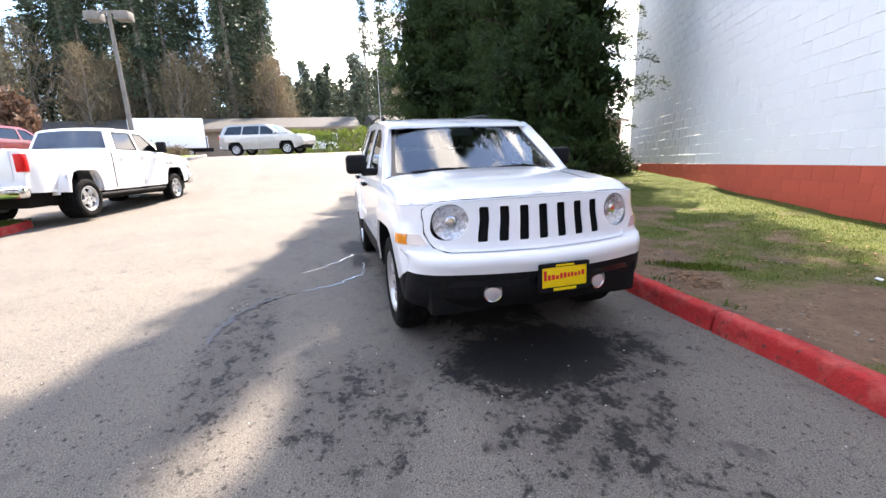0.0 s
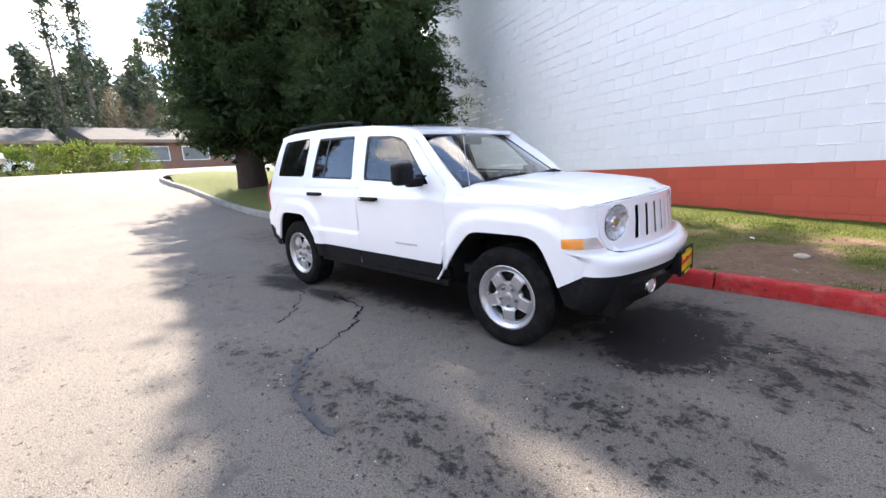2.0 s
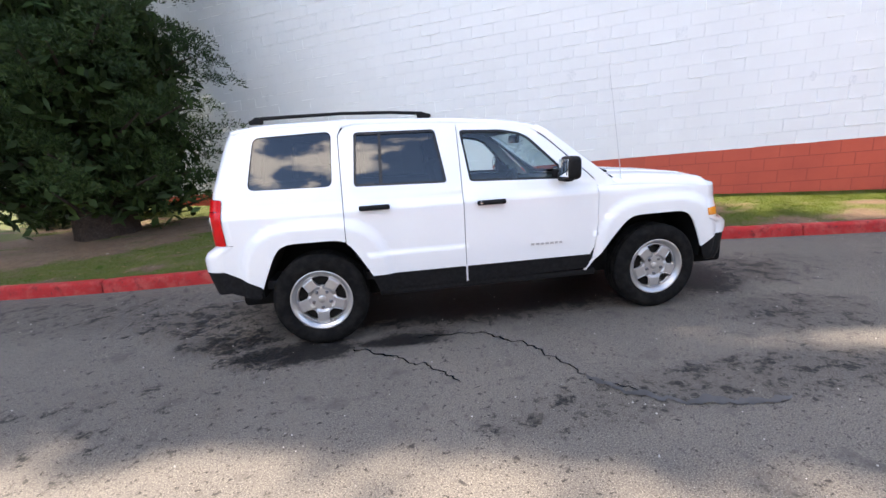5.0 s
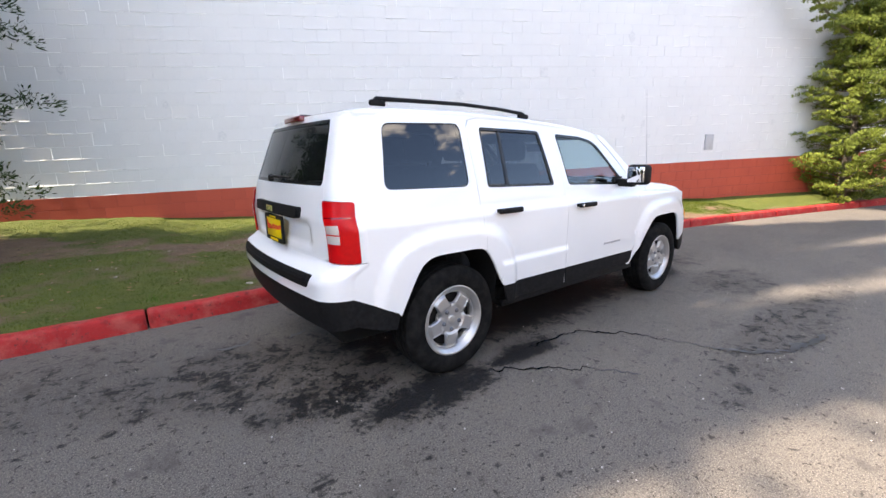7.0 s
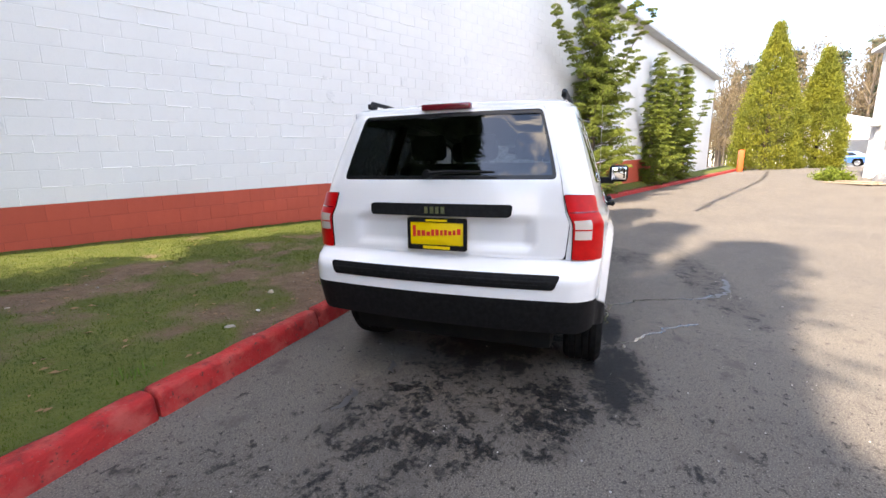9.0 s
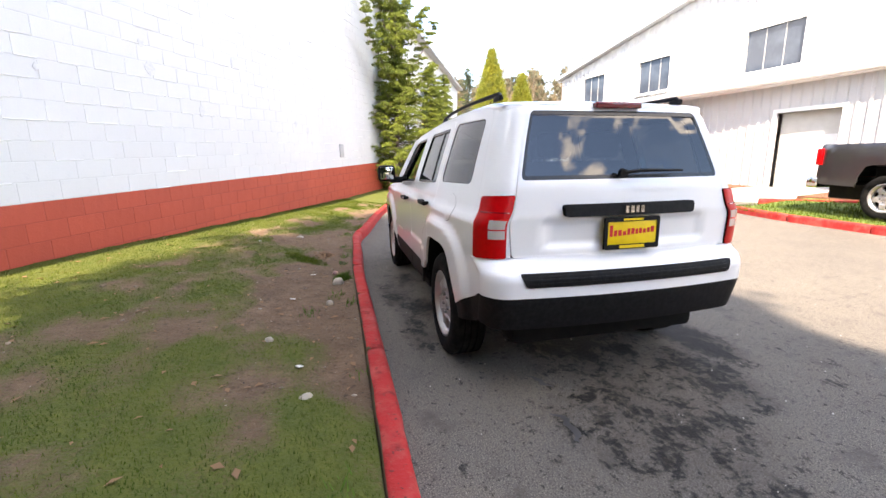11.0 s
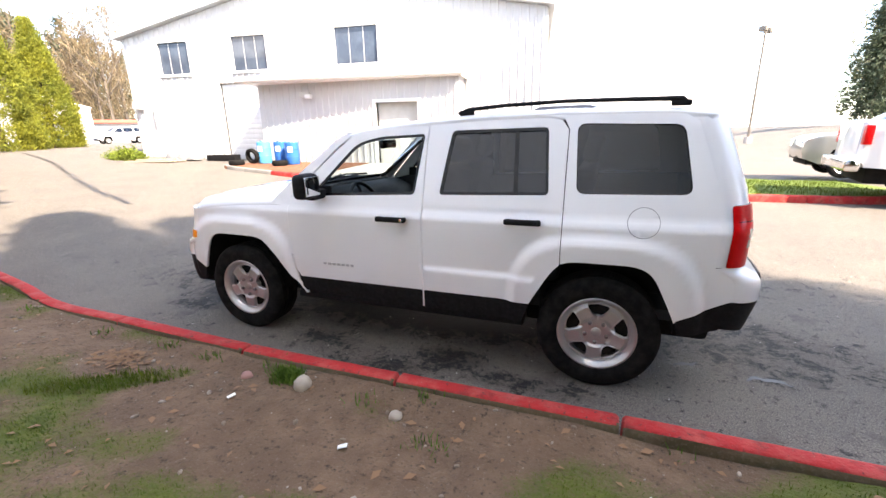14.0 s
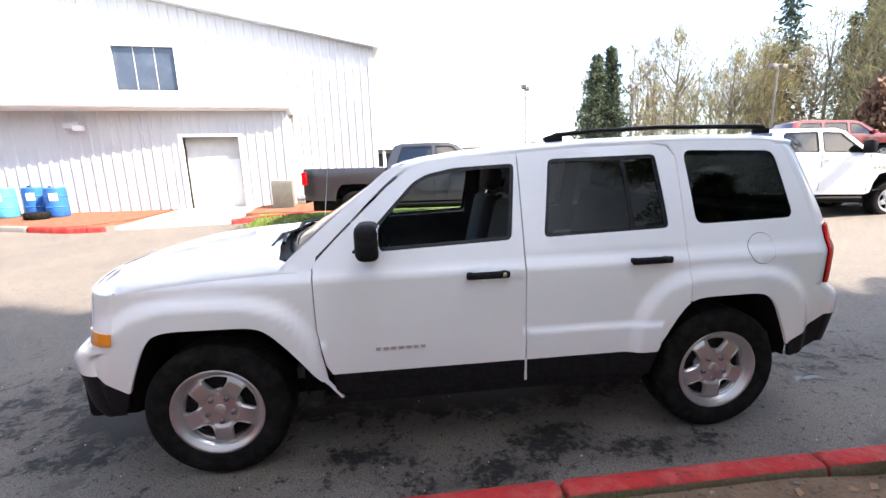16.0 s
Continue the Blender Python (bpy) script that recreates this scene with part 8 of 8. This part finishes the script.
for x, y, r, mat, label in ((0.255, 1.545, 0.058, pale_stone, "round pale stone beside the kerb"), (-0.38, 1.62, 0.038, pale_stone, "small pale stone beside the kerb"), (0.64, 1.575, 0.036, pink_stone, "pinkish stone on the soil"), (-1.9, 1.72, 0.040, pale_stone, "flat pale stone on the soil"),
                            (2.75, 2.10, 0.07, pale_stone, "flat pale stone half sunk in soil"), (-1.15, 2.0, 0.03, pale_stone, "pale stone on the soil")):
    stone(x, y, lawn_z(x, y) - 0.012, r, round(x * 7 + 3), mat, label, flat=0.45 if "flat" in label else 0.92)
srng = np.random.default_rng(12)
peb = []
for i in range(700):
    x = -5.5 + 10.5 * srng.random()
    y = kerb_y(x) + 0.16 + 2.2 * srng.random() ** 1.3
    if lawn_mask(x, y) < 0.5 and y < wall_y(x) - 0.1:
        peb.append((x, y, lawn_z(x, y), 0.004 + 0.014 * srng.random() ** 3))
bm = bmesh.new()
for x, y, z, r in peb:
    bmesh.ops.create_icosphere(bm, subdivisions=1, radius=r, matrix=Matrix.Translation((x, y, z + r * 0.2)) @ Matrix.Rotation(x * 91, 4, "Z") @ Matrix.Diagonal((1.35, 0.85, 0.55, 1)))
tagged(part("pebbles", bm, soil_stone, smooth=60), "scattered soil-stained pebbles on bare soil", "pebbles", kind="stuff")
bm = bmesh.new()
for i in range(800):
    x, y = -6 + 13 * srng.random(), -4.2 + 5.3 * srng.random()
    r = 0.0022 + 0.0035 * srng.random() ** 2
    bmesh.ops.create_icosphere(bm, subdivisions=1, radius=r, matrix=Matrix.Translation((x, y, ground_z(x, y) + r * 0.3)))
tagged(part("grit", bm, concrete, smooth=60), "pale grit scattered on the asphalt", "grit", kind="stuff")
dry_leaf = surf("dry_leaf", (0.20, 0.11, 0.055), 0.8, rnd=0.3)
lq = []
for i in range(560):
    x = -5.5 + 9.5 * srng.random()
    y = kerb_y(x) + 0.2 + 3.0 * srng.random()
    if i >= 420:        # a drift of leaves by the kerb
        x, y = 1.55 + 0.13 * srng.normal(), 1.70 + 0.06 * srng.normal()
    if y < wall_y(x) - 0.1:
        a, r = srng.random() * math.tau, 0.012 + 0.022 * srng.random()
        z = lawn_z(x, y) + 0.008
        lq.append([(x + r * math.cos(a), y + r * math.sin(a), z), (x - 0.5 * r * math.sin(a), y + 0.5 * r * math.cos(a), z + 0.008), (x - r * math.cos(a), y - r * math.sin(a), z), (x + 0.5 * r * math.sin(a), y - 0.5 * r * math.cos(a), z + 0.003)])
tagged(new("dead_leaves", quad_mesh("dead_leaves", np.array(lq), dry_leaf)), "scattered brown dead leaves", "leaves", kind="stuff")
for x, y, a in ((-0.27, 1.93, 30), (0.52, 1.80, 60), (2.3, 2.6, 10), (-1.55, 1.78, 40)):
    tagged(part("paper_scrap", box(-0.022, 0.022, -0.016, 0.016, 0, 0.006, 0.002, m=pose(x, y, lawn_z(x, y) + 0.012, 12, 8, a)), paper), "small white scrap of paper on the soil", "litter", group="paper scraps")

# cracks and trickles of water in the asphalt
crack_mat = surf("dark_wet_crack", (0.012, 0.012, 0.012), 0.5, var=((30.0, 0.4, 0.7, (0.02, 0.02, 0.019)),))
wet_crack = surf("wet_crack", (0.016, 0.016, 0.017), 0.10, spec=0.8, var=((30.0, 0.4, 0.7, (0.035, 0.035, 0.034)),))
water = surf("water_film", (0.045, 0.045, 0.046), 0.38, spec=0.4, var=((8.0, 0.4, 0.7, (0.08, 0.08, 0.085)),))


def streak(name, label, path, width, mat, seed, lift=0.004, kind="structure", jag=0.05):
    pts = along(path, 0.025)
    left, right = [], []
    for i, p in enumerate(pts):
        d = (pts[min(i + 1, len(pts) - 1)] - pts[max(i - 1, 0)]).normalized()
        nrm = Vector((-d.y, d.x))
        c = p + nrm * (jag * noise.noise((p.x * 9, p.y * 9, seed)) + 0.8 * jag * noise.noise((p.x * 27, p.y * 27, seed)))
        w = width * (0.35 + 0.9 * abs(noise.noise((p.x * 5, p.y * 5, seed + 4)))) * min(1, 0.15 + i / 4, 0.15 + (len(pts) - 1 - i) / 4)
        left.append((*(c + nrm * w), ground_z(c.x, c.y) + lift)), right.append((*(c - nrm * w), ground_z(c.x, c.y) + lift))
    return tagged(part(name, ribbon([left, right]), mat), label, "crack" if "crack" in name else "puddle", kind=kind)


streak("asphalt_crack", "dark damp crack across the asphalt", [(-0.68, -0.90), (-0.24, -0.95), (-0.06, -1.08), (0.13, -1.30), (0.24, -1.58), (0.34, -1.79), (0.53, -1.95)], 0.014, wet_crack, 1)
streak("asphalt_crack", "dark damp crack across the asphalt", [(-1.14, -0.99), (-0.82, -1.20), (-0.58, -1.42), (-0.51, -1.53), (-0.45, -1.63)], 0.014, wet_crack, 2)
streak("asphalt_crack", "long tarred crack along the lot", [(9.0, -3.4), (12, -4.5), (16, -6.2), (22, -8.8), (28, -10.8)], 0.07, crack_mat, 3, jag=0.2)
streak("puddle", "small shallow puddle behind the rear wheel", [(-1.80, 0.42), (-1.86, 0.40), (-1.92, 0.36), (-1.97, 0.35)], 0.045, water, 8, 0.003)
streak("puddle", "small shallow puddle behind the rear wheel", [(-2.2, 0.48), (-2.28, 0.46), (-2.36, 0.46), (-2.45, 0.47)], 0.04, water, 9, 0.003)

streak("puddle", "thin trickle of water ending in a shallow puddle", [(0.30, -1.72), (0.45, -1.95), (0.75, -2.09), (1.0, -2.15), (1.22, -2.17)], 0.040, water, 12, 0.006)
# lamp posts
post_grey = surf("weathered_lamp_post", (0.18, 0.16, 0.14), 0.7, metal=0.2, var=((4.0, 0.4, 0.7, (0.13, 0.115, 0.10)),))


def lamp_post(x, y, H, turn, label):
    z = ground_z(x, y)
    p = thing("street_lamp", label, "lamp", Matrix.Translation((x, y, z)) @ Matrix.Rotation(radians(turn), 4, "Z"))
    part("pole", tube([(0, 0, -0.1), (0, 0, H)], [0.11, 0.07], 10), post_grey, p)
    part("arm", box(-0.55, 0.55, -0.04, 0.04, H - 0.12, H - 0.02, 0.01), post_grey, p)
    for s in (1, -1):
        part("lamp_head", box(s * 0.28, s * 0.84, -0.24, 0.24, H - 0.40, H - 0.06, 0.04), post_grey, p)
    part("base", lathe([(0.0, 0.5), (0.25, 0.5), (0.28, 0.45), (0.28, -0.1)], 20), concrete, p)
    return p


lamp_post(-17.2, -9.0, 6.2, 80, "tall twin-headed lot lamp on a grey post")
lamp_post(-25, -42, 8.0, 30, "twin-headed lot lamp beyond the trucks")
lamp_post(-12, -38, 8.5, 60, "twin-headed lot lamp beyond the trucks")
lamp_post(-33, -33, 8.0, 10, "twin-headed lot lamp beyond the trucks")
cone_mat = surf("orange_plastic", (0.75, 0.11, 0.03), 0.6, var=((8.0, 0.4, 0.7, (0.65, 0.13, 0.03)),))
for x, y in ((-3.40, -9.75), (-3.60, -10.9)):
    c = thing("traffic_cone", "tall orange traffic cone on the grass island", "cone", Matrix.Translation((x, y, ground_z(x, y) + 0.11)), group="traffic cones")
    part("base", box(-0.2, 0.2, -0.2, 0.2, 0, 0.04, 0.01), black_plastic, c)
    part("body", lathe([(0.15, 0.04), (0.04, 1.05), (0.0, 1.06)], 20), cone_mat, c)
    part("band", lathe([(0.097, 0.55), (0.080, 0.70)], 20), paper, c)
sp = thing("marker_post", "orange marker post beside the far kerb", "post", Matrix.Translation((29.0, -9.6, ground_z(29, -9.6))))
part("shaft", box(-0.14, 0.14, -0.14, 0.14, 0, 1.4, 0.02), cone_mat, sp)
